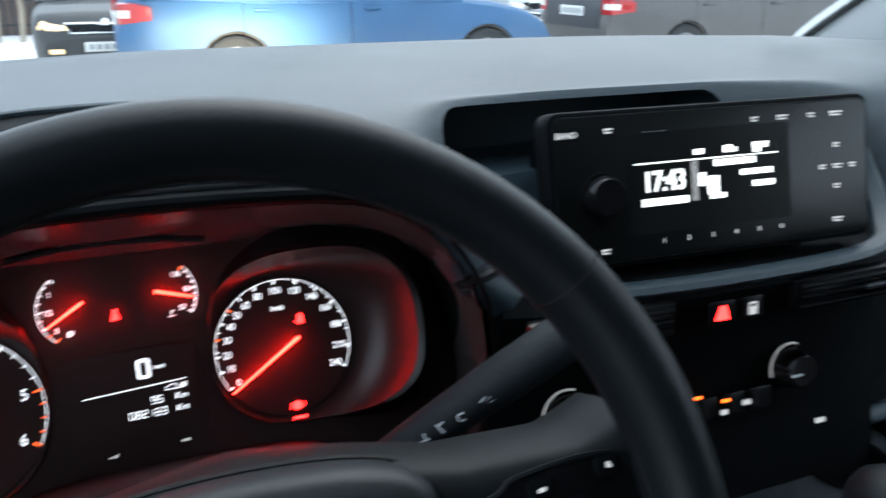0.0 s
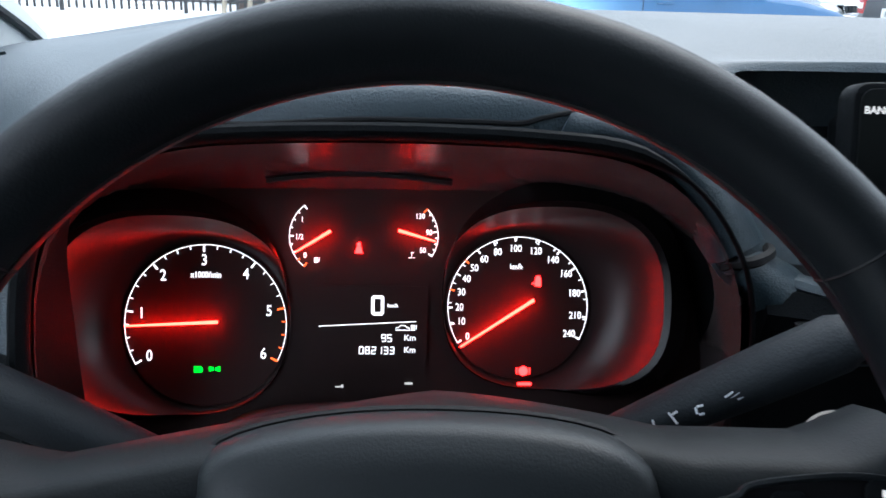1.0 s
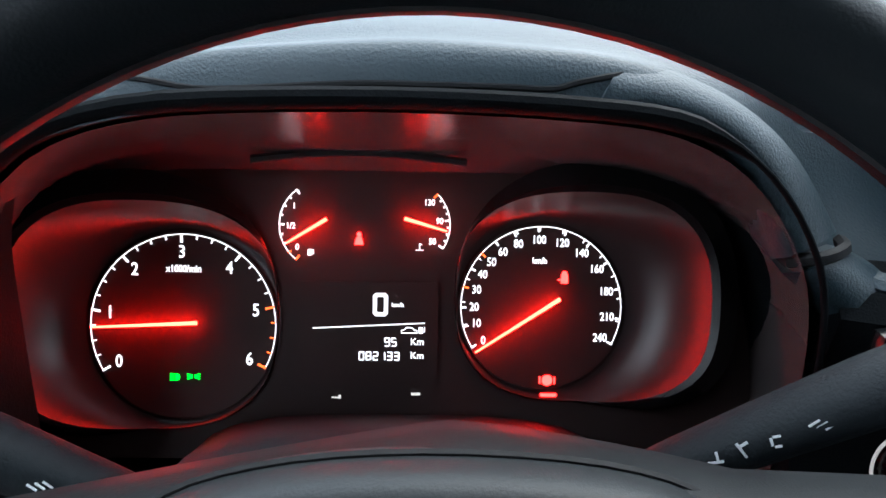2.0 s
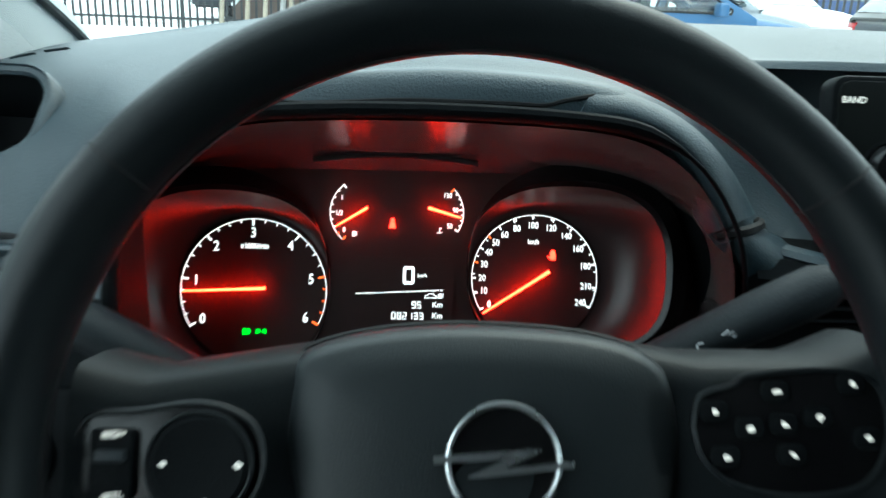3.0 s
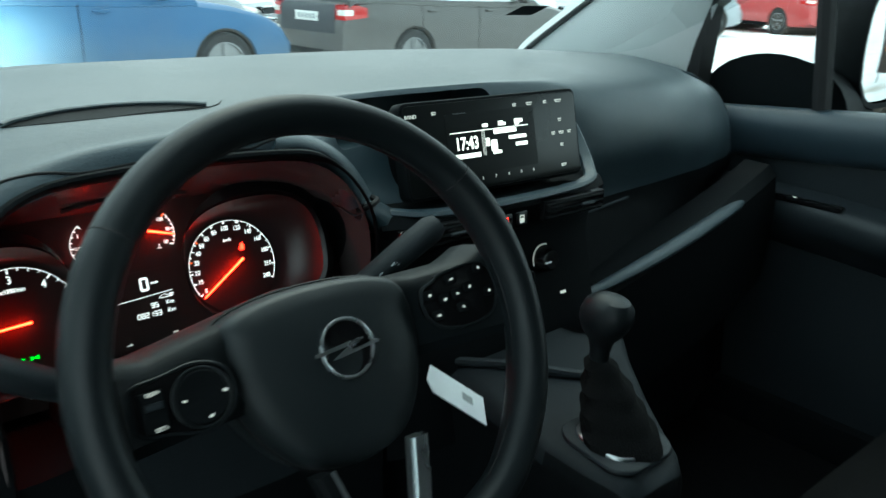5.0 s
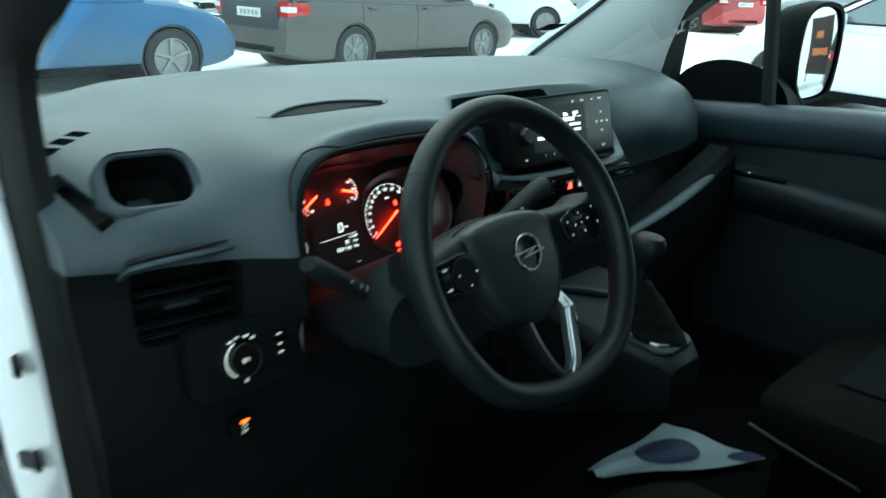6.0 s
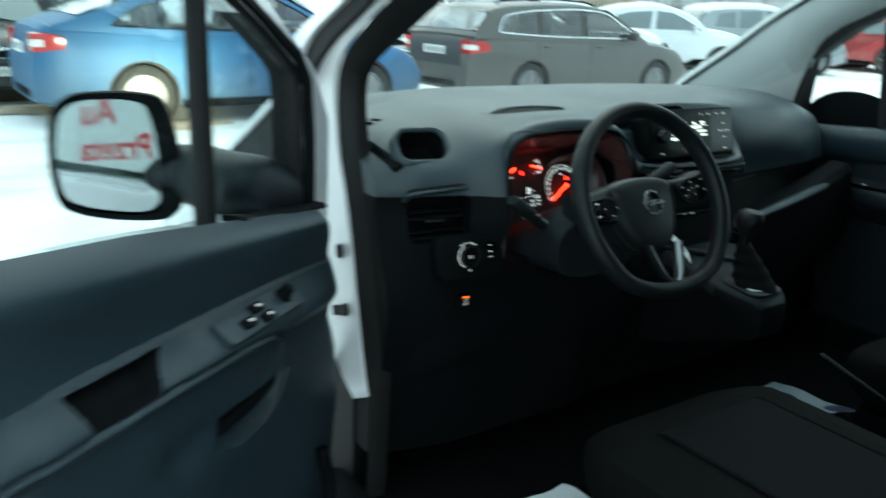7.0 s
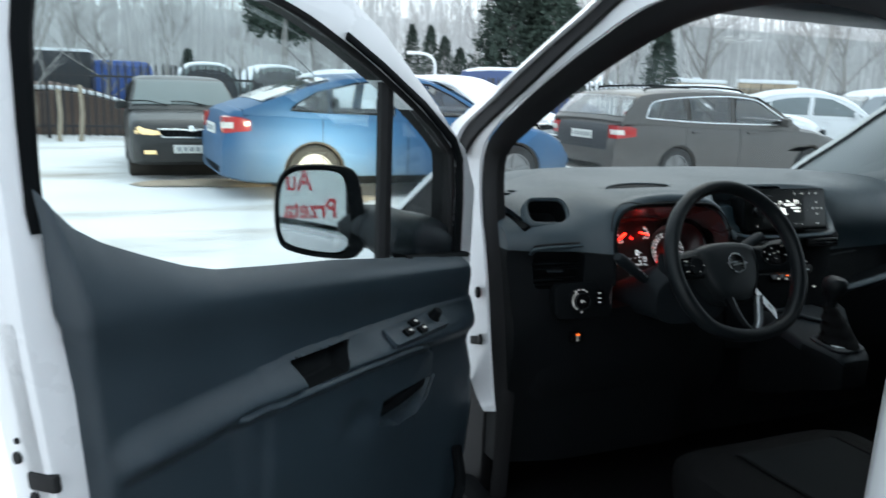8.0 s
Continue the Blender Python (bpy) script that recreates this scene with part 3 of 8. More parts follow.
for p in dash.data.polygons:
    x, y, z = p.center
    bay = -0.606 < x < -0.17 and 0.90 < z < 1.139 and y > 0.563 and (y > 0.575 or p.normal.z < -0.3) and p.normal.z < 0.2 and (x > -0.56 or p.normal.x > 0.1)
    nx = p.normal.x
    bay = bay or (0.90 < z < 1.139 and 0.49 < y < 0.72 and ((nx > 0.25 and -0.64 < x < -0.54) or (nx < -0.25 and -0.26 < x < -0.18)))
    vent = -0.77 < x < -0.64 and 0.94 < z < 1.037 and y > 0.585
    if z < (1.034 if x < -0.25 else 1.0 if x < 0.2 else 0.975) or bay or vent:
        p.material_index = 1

# raised lip round the instrument bay, with the seam behind it
lip = [p for p in cav_loop if p[1] > 0.93]


def lip_y(x, z):
    """The lip stands furthest forward on its outer side."""
    f = min(1.0, max(0.0, (-0.50 - x) / 0.075))
    f = f * f * (3 - 2 * f)
    return (0.553 + 0.25 * max(0, 1.06 - z)) * (1 - f) + (0.506 + 0.30 * max(0, z - 1.03)) * f


lip_path = [Vector((x, lip_y(x, z), z + 0.004)) for x, z in lip]
lip_path = [p for p in lip_path if p.z > 0.95]
# near-black colour holds the shade a driver would throw on the lip
part("binnacle_lip", tube(lip_path, [0.0075 if p.x < -0.28 else 0.0075 - 0.0055 * min(1.0, (p.x + 0.28) / 0.03) for p in lip_path], 10, flat=0.62, updir=(0, 0, 1)), DARK, DASHB, "lip of the instrument bay, darkened for shade")


def dash_front(x, z):
    """How far back the dash's front face lies at a place across and a height."""
    r = min(cols, key=lambda c: abs(c[0].x - x))
    face = sorted([p for p in r[:64] if p.y < 0.70 and p.z > 1.0], key=lambda p: p.z)
    return float(np.interp(z, [p.z for p in face], [p.y for p in face]))


left_seam = [(x, dash_front(x, z) - 0.0002, z) for x, z in ((-0.593, 1.085), (-0.591, 1.10), (-0.585, 1.117), (-0.577, 1.129), (-0.566, 1.138), (-0.552, 1.144))]
seam = spline(left_seam + [(x, dash_front(x, z) - 0.0002, z) for x, z in ((-0.53, 1.1465), (-0.514, 1.1455), (-0.490, 1.1415), (-0.46, 1.1425), (-0.421, 1.1448), (-0.364, 1.1447), (-0.340, 1.1442), (-0.328, 1.1471), (-0.313, 1.1500))] + [(-0.300, 0.572, 1.1510), (-0.285, 0.574, 1.1480), (-0.268, 0.573, 1.1405), (-0.250, 0.571, 1.1275), (-0.240, 0.568, 1.116)], 90)
part("hood_seam", tube(seam, 0.0014, 6), RUBBER, DASHB)
# padded cowl that wraps down beside the bay on the console side, in two pieces with a dark joint
def cowl_piece(inner, outer, n):
    secs = []
    for p, q in zip(spline(inner, n), spline(outer, n)):
        secs.append([p + Vector((0.0, 0.045, -0.004)), p + Vector((-0.002, 0.012, -0.006)), p + Vector((0, -0.001, 0)), p * 0.8 + q * 0.2 + Vector((0, -0.0065, 0.0035)), p * 0.5 + q * 0.5 + Vector((0, -0.0075, 0.005)), p * 0.2 + q * 0.8 + Vector((0, -0.004, 0.0045)), q + Vector((0, 0.004, 0.001)), q + Vector((0.002, 0.03, -0.006)), q + Vector((0.0, 0.07, -0.012))])
    return loft(secs)


COWL_IN = [(-0.318, 0.560, 1.140), (-0.292, 0.561, 1.1365), (-0.267, 0.562, 1.128), (-0.247, 0.563, 1.113), (-0.231, 0.565, 1.092), (-0.219, 0.568, 1.066), (-0.211, 0.572, 1.040)]
COWL_OUT = [(-0.305, 0.586, 1.1535), (-0.276, 0.586, 1.1475), (-0.247, 0.586, 1.1345), (-0.223, 0.586, 1.1175), (-0.204, 0.586, 1.097), (-0.186, 0.586, 1.071), (-0.172, 0.588, 1.048)]
part("binnacle_cowl", cowl_piece(COWL_IN[:6], COWL_OUT[:6], 24), DASH, DASHB, smooth=60)
part("cowl_foot", cowl_piece([(-0.213, 0.5665, 1.059), (-0.200, 0.566, 1.048), (-0.184, 0.568, 1.030), (-0.172, 0.572, 1.005)], [(-0.181, 0.584, 1.0625), (-0.165, 0.582, 1.054), (-0.148, 0.582, 1.038), (-0.135, 0.584, 1.012)], 14), DASH, DASHB, smooth=60)
part("cowl_joint", tube(spline([(-0.217, 0.572, 1.062), (-0.203, 0.564, 1.067), (-0.190, 0.572, 1.069), (-0.182, 0.592, 1.066)], 10), 0.0035, 6), RUBBER, DASHB)
# lid over the top compartment: an oval panel, the grip's shade a dark inlay
lid = [(p.x, p.y) for p in spline([(-0.575, 0.74, 0), (-0.555, 0.695, 0), (-0.523, 0.658, 0), (-0.43, 0.646, 0), (-0.34, 0.652, 0), (-0.302, 0.70, 0), (-0.28, 0.80, 0), (-0.288, 0.91, 0), (-0.335, 0.99, 0), (-0.42, 1.02, 0), (-0.51, 0.975, 0), (-0.565, 0.87, 0), (-0.575, 0.74, 0)], 90)[:-1]]


def dash_top(x, y):
    j = max(i for i in range(len(cols)) if cols[i][0].x <= x + 1e-6)
    r = cols[j][:40]
    best = min(range(len(r) - 1), key=lambda i: abs((r[i].y + r[i + 1].y) / 2 - y) if r[i].z > 1.05 else 9)
    return r[best].z + (y - r[best].y) * (r[best + 1].z - r[best].z) / ((r[best + 1].y - r[best].y) or 1e-6)


part("lid_seam", tube([(x, y, dash_top(x, y) + 0.0002) for x, y in lid[12:36]], 0.0007, 6), RUBBER, DASHB)
grip = []
for k in range(19):
    u = k / 18
    x = -0.523 + 0.186 * u
    y0 = 0.655 - 0.008 * math.sin(math.pi * u)
    w = 0.001 + 0.036 * math.sin(math.pi * u) ** 0.8
    grip.append([Vector((x, y0, dash_top(x, y0) + 0.0008)), Vector((x, y0 + w * 0.5, dash_top(x, y0 + w * 0.5) + 0.0008)), Vector((x, y0 + w, dash_top(x, y0 + w) + 0.0012)), Vector((x, y0 + w, dash_top(x, y0 + w) - 0.004)), Vector((x, y0, dash_top(x, y0) - 0.004))])
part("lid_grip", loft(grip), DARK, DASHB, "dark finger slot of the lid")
lip_line = [(x, y + 0.001, z + 0.0015) for x, y, z in [g[2] for g in grip]]
part("lid_edge", tube(lip_line, 0.0022, 6), DASH, DASHB)
# dark insert: the slot's inner shade put into a flat plate
part("demister_grille", moved(box((0.104, 0.017, 0.012)), frame_at((-0.773, 0.655, 1.0895), (0.06, -0.99, -0.12), (0.85, 0.0, 0.5))), DARK, DASHB, "dark side demister slot")
# well lining and rim
rim = [cup_m @ Vector((x * 1.06, y * 1.06, 0.003)) for x, y in cup_out]
part("cup_collar", loft([[cup_m @ Vector((x * s, y * s - d, z)) for x, y in cup_out] for s, z, d in ((1.06, 0.002, 0), (1.10, 0.0085, 0), (1.13, 0.0085, 0.001), (1.20, 0.005, 0.003), (1.25, -0.004, 0.005), (1.26, -0.012, 0.006))], caps=False), DASH, DASHB, smooth=60)
part("cup_rim", tube(rim, 0.004, 8, closed=True), DASH, DASHB)
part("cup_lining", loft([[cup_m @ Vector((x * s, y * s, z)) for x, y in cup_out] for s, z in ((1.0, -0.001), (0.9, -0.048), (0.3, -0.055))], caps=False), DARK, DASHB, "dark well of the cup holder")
# outer air vent
VENT = part("air_vent", moved(prism(rounded(0.114, 0.084, 0.012), -0.040, -0.034), VENT_M), DARK, DASHB)
for k in range(4):
    part("slat", moved(box((0.112, 0.0026, 0.026), (0, 0, 0), 0.001, 1), VENT_M @ Matrix.Translation((0, (-0.036, -0.024, 0.002, 0.015)[k], -0.016)) @ Matrix.Rotation(-0.12, 4, "X")), DARK, VENT)
    # lighter front edges: the gloss on the slats put into the colour
    part("slat_edge", moved(box((0.112, 0.0012, 0.0012), (0, 0, 0), 0.0004, 1), VENT_M @ Matrix.Translation((0, (-0.0375, -0.0255, 0.0005, 0.0135)[k], -0.002))), CONSOLE, VENT)
part("vent_wheel", moved(box((0.040, 0.006, 0.006), (-0.004, -0.004, -0.001), 0.002), VENT_M), CONSOLE, VENT)
ledge = spline([(-0.766, 0.588, 1.026), (-0.763, 0.577, 1.037), (-0.750, 0.566, 1.0425), (-0.715, 0.560, 1.0450), (-0.68, 0.555, 1.0465), (-0.645, 0.552, 1.048)], 17)
part("vent_ledge", tube(ledge, [0.0045 + 0.0030 * math.sin(math.pi * (0.05 + 0.9 * k / 16)) for k in range(17)], 10, flat=0.7), DASH, DASHB)
part("vent_seam", tube([p + Vector((0, 0.001, 0.0085)) for p in ledge[3:]], 0.0022, 6), RUBBER, DASHB)

# ---------------------------------------------------------------- instrument cluster
TILT = radians(18)
K = frame_at((-0.43, 0.65, 0.99), (1, 0, 0), (0, math.sin(TILT), math.cos(TILT)))
CLUSTER = thing("instrument_cluster", (-0.43, 0.66, 0.92), "lit instrument cluster with white dials and glowing red needles", "instrument cluster")


def onK(x, y, z=0.0, turn=0.0):
    return K @ Matrix.Translation((x, y, z)) @ Matrix.Rotation(radians(turn), 4, "Z")


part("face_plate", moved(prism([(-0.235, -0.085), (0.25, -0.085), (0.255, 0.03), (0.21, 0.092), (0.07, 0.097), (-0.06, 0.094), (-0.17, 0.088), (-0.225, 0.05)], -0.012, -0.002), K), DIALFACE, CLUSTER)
# glossy lining above and beside the dials
def evenly(pts, n):
    """The same line with its points at even distances."""
    d = [0.0]
    for a, b in zip(pts, pts[1:]):
        d.append(d[-1] + (b - a).length)
    return [Vector([float(np.interp(d[-1] * k / (n - 1), d, [p[c] for p in pts])) for c in range(3)]) for k in range(n)]


back_line = evenly([K @ Vector((x, y, 0.0)) for x, y in [(p.x, p.y) for p in spline([(-0.212, -0.07, 0), (-0.213, 0.0, 0), (-0.205, 0.050, 0), (-0.180, 0.078, 0), (-0.13, 0.087, 0), (0.0, 0.089, 0), (0.14, 0.088, 0), (0.195, 0.080, 0), (0.225, 0.055, 0), (0.236, 0.0, 0), (0.238, -0.07, 0)], 60)]], 60)
front_line = evenly([Vector((-0.40 + (x + 0.40) * 0.985, lip_y(x, z) + 0.008, 1.03 + (z - 1.03) * 0.975 - 0.001)) for x, z in [(p.x, p.y) for p in spline([(*p, 0) for p in CAVITY[0:12]], 60)]], 60)
mids = [(a + b) / 2 + Vector((0, 0.006, 0.003)) for a, b in zip(back_line, front_line)]
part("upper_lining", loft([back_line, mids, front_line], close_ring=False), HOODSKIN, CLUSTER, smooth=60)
ledgeK = [K @ Vector((-0.058 + 0.118 * k / 12, 0.0925 + 0.005 * math.sin(math.pi * k / 12), 0.036)) for k in range(13)]
part("lining_ledge", tube(ledgeK, 0.0025, 6), RUBBER, CLUSTER)

def dial(name, cx, cy, r, outer, a0, a1, minor, major, labels, needle, unit, unit_at, lab_r):
    """One round gauge: bowl, ring, ticks, figures and needle. Angles in degrees, clockwise sweep from a0 to a1."""
    body = lathe([(0, 0.0), (r * 1.02, 0.0), (r * 1.03, -0.0015), (0, -0.0015)], 48, onK(cx, cy, 0.0008))
    D = part(name, body, DIALFACE, CLUSTER)
    bowl = []
    for s, z in ((0.0, 0.0), (0.22, 0.0012), (0.42, 0.005), (0.62, 0.012), (0.80, 0.020), (0.93, 0.028), (1.0, 0.034)):
        ring = []
        for k in range(64):
            a = 2 * math.pi * k / 64
            c, sn = math.cos(a), math.sin(a)
            e = 2.6
            q = (abs(c) ** e + abs(sn) ** e) ** (-1 / e)
            ox, oy = outer[0] + outer[2] * c * q, outer[1] + outer[3] * sn * q
            ix, iy = cx + r * 1.06 * c, cy + r * 1.06 * sn
            f = min(1.0, max(0.0, 0.5 + 0.75 * (c if outer[0] > cx else -c) + 0.45 * sn))
            f = 0.05 + 0.95 * f * f * (3 - 2 * f)          # deep on the outer side, flush towards the middle
            ring.append(K @ Vector((ix * (1 - s) + ox * s, iy * (1 - s) + oy * s, z * f)))
        bowl.append(ring)
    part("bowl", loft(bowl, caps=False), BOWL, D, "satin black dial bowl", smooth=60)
    hub, KI = sum((p for p in bowl[-1]), Vector()) / 64, K.inverted()
    lips = [[], [], []]
    for p in bowl[-1]:
        d, f = (p - hub).normalized(), max(0.02, (KI @ p).z / 0.034)
        for row, (o, b) in zip(lips, ((0.0, 0.0), (0.004, 0.002), (0.018, -0.010))):
            row.append(p + d * (o * f) + K.to_3x3() @ Vector((0, 0, b * f)))
    part("bowl_rim", loft(lips, caps=False), PIANO, D, "black dial surround", smooth=60)
    sweep = a1 - a0
    arc = []
    for k in range(73):
        a = radians(a0 + sweep * k / 72)
        arc.append([onK(cx, cy, z) @ Vector((rr * math.cos(a), rr * math.sin(a), 0)) for rr, z in ((r, 0.0012), (r - 0.00055, 0.0012), (r - 0.00055, 0.0009), (r, 0.0009))])
    part("scale_ring", loft(arc), DIALWHITE, D)
    for k in range(minor + 1):
        f = k / minor
        a = a0 + sweep * f
        big = any(abs(f - q) < 1e-3 for q in major)
        hot = any(abs(f - q) < 1e-3 for q in labels.get("hot", ()))
        ln, wd = (r * 0.095, r * 0.023) if big else (r * 0.055, r * 0.014)
        part("tick", box((ln, wd, 0.0006), (r - ln / 2, 0, 0)), DIALORANGE if hot else DIALWHITE, D, m=onK(cx, cy, 0.0014, a), smooth=0)
    for f, txt, size in labels["text"]:
        a = radians(a0 + sweep * f)
        part("figure", letters(txt, size, DIALWHITE, bold=size * 0.006, squeeze=0.82), None, D, m=onK(cx + lab_r * r * math.cos(a), cy + lab_r * r * math.sin(a), 0.0012))
    if unit:
        part("unit_mark", letters(unit, r * 0.105, DIALWHITE, bold=0.00008, squeeze=0.85), None, D, m=onK(*unit_at, 0.0012))
    (x0, y0), (x1, y1) = needle
    path = [onK(x0 + (x1 - x0) * s, y0 + (y1 - y0) * s, 0.0062) @ Vector((0, 0, 0)) for s in (0, 0.3, 0.7, 1)]
    part("needle", tube(path, [0.0006, 0.0008, 0.0010, 0.0012], 8), NEEDLE, D, "glowing red needle")
    return D


tt = [k / 6 for k in range(7)]
dial("tachometer", -0.104, -0.0045, 0.0545, (-0.122, 0.0015, 0.0735, 0.0675), 210, -27, 24, tt,
     {"hot": (20 / 24, 21 / 24, 22 / 24, 23 / 24, 1.0), "text": [(f, str(i), 0.0106) for i, f in enumerate(tt)]}, ((-0.1565, -0.0054), (-0.095, -0.0022)), "x1000/min", (-0.104, 0.0292), 0.80)
sp = ["0", "10", "20", "30", "40", "50", "60", "80", "100", "120", "140", "160", "180", "210", "240"]
spf = [(211, "0"), (195, "10"), (181, "20"), (166, "30"), (152, "40"), (139, "50"), (126, "60"), (111, "80"), (93, "100"), (73, "120"), (54, "140"), (35, "160"), (14, "180"), (-8, "210"), (-27, "240")]
S0, S1 = 211.0, -27.0
fr = [(S0 - a) / (S0 - S1) for a, _ in spf]
dial("speedometer", 0.1085, 0.0095, 0.0485, (0.1285, 0.0155, 0.0715, 0.0625), S0, S1, 14, [],
     {"hot": (), "text": [(f, t, 0.0070) for f, (_, t) in zip(fr, spf)]}, ((0.069, -0.0177), (0.119, 0.0149)), "km/h", (0.107, 0.0372), 0.83)
SPD = [o for o in CLUSTER.children if o.name == "speedometer"][0]
for i, f in enumerate(fr):
    a = S0 + (S1 - S0) * f
    part("tick", box((0.0034, 0.0011, 0.0006), (0.0468, 0, 0)), DIALORANGE if sp[i] in ("30", "50") else DIALWHITE, SPD, m=onK(0.1085, 0.0095, 0.0016, a), smooth=0)
# fuel and temperature gauges
for nm, cx, cy, r, a0, a1, labs, nd in (
        ("fuel_gauge", -0.022, 0.0565, 0.0265, 128, 232, [(-0.0395, 0.0675, "1"), (-0.0415, 0.0557, "1/2"), (-0.0375, 0.0432, "0")], ((-0.0435, 0.0455), (-0.0200, 0.0601))),
        ("temperature_gauge", 0.027, 0.0575, 0.0262, 45, -32, [(0.0405, 0.0708, "130"), (0.0468, 0.0598, "90"), (0.0425, 0.0476, "50")], ((0.051, 0.0540), (0.0258, 0.0612)))):
    arc = []
    for k in range(25):
        a = radians(a0 + (a1 - a0) * k / 24)
        arc.append([onK(cx, cy, z) @ Vector((rr * math.cos(a), rr * math.sin(a), 0)) for rr, z in ((r, 0.0012), (r - 0.0006, 0.0012), (r - 0.0006, 0.0009), (r, 0.0009))])
    G = part(nm, loft(arc), DIALWHITE, CLUSTER)
    for k in range(9):
        ln = 0.0034 if k % 4 == 0 else 0.002
        hot = (nm == "fuel_gauge" and k >= 7) or (nm != "fuel_gauge" and k == 0)
        part("tick", box((ln, 0.0011, 0.0006), (r - ln / 2, 0, 0)), DIALORANGE if hot else DIALWHITE, G, m=onK(cx, cy, 0.0014, a0 + (a1 - a0) * k / 8), smooth=0)
    for x, y, t in labs:
        part("figure", letters(t, 0.0052, DIALWHITE, bold=0.00007, squeeze=0.85), None, G, m=onK(x, y, 0.0012))
    (x0, y0), (x1, y1) = nd
    part("needle", tube([onK(x0 + (x1 - x0) * s, y0 + (y1 - y0) * s, 0.005) @ Vector((0, 0, 0)) for s in (0, 0.5, 1)], [0.0006, 0.0009, 0.0011], 8), NEEDLE, G, "glowing red needle")
# centre display
DISP = part("trip_display", moved(prism(rounded(0.085, 0.062, 0.003, 3, 0.004, -0.008), 0.0, 0.0008), K), DIALFACE, CLUSTER)
part("digit", seven("0", 0.0115, 0.0066, 0.0022, 0.002), DIALWHITE, DISP, m=onK(0.0122, 0.0096, 0.001), smooth=0)
part("unit_mark", letters("km/h", 0.0036, DIALWHITE, bold=0.00006), None, DISP, m=onK(0.0225, 0.0095, 0.0012))
part("display_line", box((0.0665, 0.0006, 0.0004), (0, 0, 0)), DIALWHITE, DISP, m=onK(0.0055, -0.0031, 0.001, 3.2), smooth=0)
part("trip_figure", seven("95", 0.0046, 0.0026, 0.0007, 0.0014), DIALWHITE, DISP, m=onK(0.0185, -0.0128, 0.001), smooth=0)
part("odometer_figure", seven("082133", 0.0046, 0.0026, 0.0007, 0.0016), DIALWHITE, DISP, m=onK(0.0118, -0.0213, 0.001), smooth=0)
for y in (-0.0126, -0.0209):
    part("unit_mark", letters("Km", 0.0058, DIALWHITE, bold=0.00003), None, DISP, m=onK(0.0345, y, 0.0012))
car_icon = [(-0.0048, -0.001), (-0.0045, 0.0005), (-0.003, 0.0008), (-0.0015, 0.0022), (0.0015, 0.0022), (0.003, 0.0008), (0.0048, 0.0004), (0.005, -0.001)]
part("car_icon", tube([onK(0.0295 + x, -0.0062 + y, 0.0012) @ Vector((0, 0, 0)) for x, y in car_icon], 0.00035, 5, closed=True), DIALWHITE, DISP)
part("pump_icon", joined(box((0.0026, 0.0036, 0.0003)), box((0.0005, 0.003, 0.0003), (0.0022, 0.0004, 0))), DIALWHITE, DISP, m=onK(0.0365, -0.0056, 0.0012), smooth=0)


# warning lamps
def lamp(name, at, bm, mat, label=""):
    part(name, bm, mat, CLUSTER, label, m=onK(*at, 0.0012), smooth=0)


lamp("belt_lamp", (-0.001, 0.0484), joined(lathe([(0, 0.0004), (0.0013, 0.0003), (0.0014, 0)], 12, Matrix.Translation((0, 0.0028, 0))), prism([(-0.0026, -0.0032), (0.0026, -0.0032), (0.0014, 0.0014), (-0.0014, 0.0014)], 0, 0.0004)), LAMPRED, "lit red seat belt lamp")
lamp("door_lamp", (0.122, 0.0275), joined(prism([(-0.0018, -0.0036), (0.0022, -0.0036), (0.0022, 0.0012), (0.0012, 0.0036), (-0.0008, 0.0036), (-0.0018, 0.0012)], 0, 0.0004), box((0.0024, 0.0008, 0.0004), (-0.0026, -0.0016, 0))), LAMPRED, "lit red open-door lamp")
lamp("brake_lamp", (0.113, -0.0348), joined(lathe([(0.0032, 0), (0.0032, 0.0004), (0.0024, 0.0004), (0.0024, 0)], 20), box((0.0007, 0.003, 0.0004), (-0.0006, 0, 0)), box((0.0016, 0.0006, 0.0004), (0.0003, 0.0012, 0)), box((0.0016, 0.0006, 0.0004), (0.0003, 0.0001, 0)), box((0.0006, 0.0014, 0.0004), (0.0011, 0.0007, 0)), box((0.0006, 0.0042, 0.0004), (-0.0044, 0, 0)), box((0.0006, 0.0042, 0.0004), (0.0044, 0, 0))), LAMPRED, "lit red parking brake lamp")
lamp("brake_lamp_bar", (0.114, -0.0438), box((0.0095, 0.0018, 0.0004)), LAMPRED)
lamp("beam_lamp", (-0.109, -0.0352), joined(prism([(0.0005, -0.0022), (0.0024, -0.0016), (0.0031, 0), (0.0024, 0.0016), (0.0005, 0.0022)], 0, 0.0004), *[box((0.0026, 0.0005, 0.0004), (-0.0016, y, 0)) for y in (-0.0018, -0.0006, 0.0006, 0.0018)]), LAMPGREEN, "lit green headlamp symbol")
lamp("side_lamp", (-0.098, -0.0348), joined(box((0.0018, 0.0022, 0.0004), (-0.0016, 0, 0)), box((0.0018, 0.0022, 0.0004), (0.0016, 0, 0)), *[box((0.0016, 0.0004, 0.0004), (sx * 0.0032, y, 0)) for sx in (-1, 1) for y in (-0.0014, 0, 0.0014)]), LAMPGREEN, "lit green side lamp symbol")
lamp("fuel_icon", (-0.030, 0.0402), joined(box((0.0026, 0.0036, 0.0003)), box((0.0005, 0.003, 0.0003), (0.0021, 0.0003, 0))), DIALWHITE)
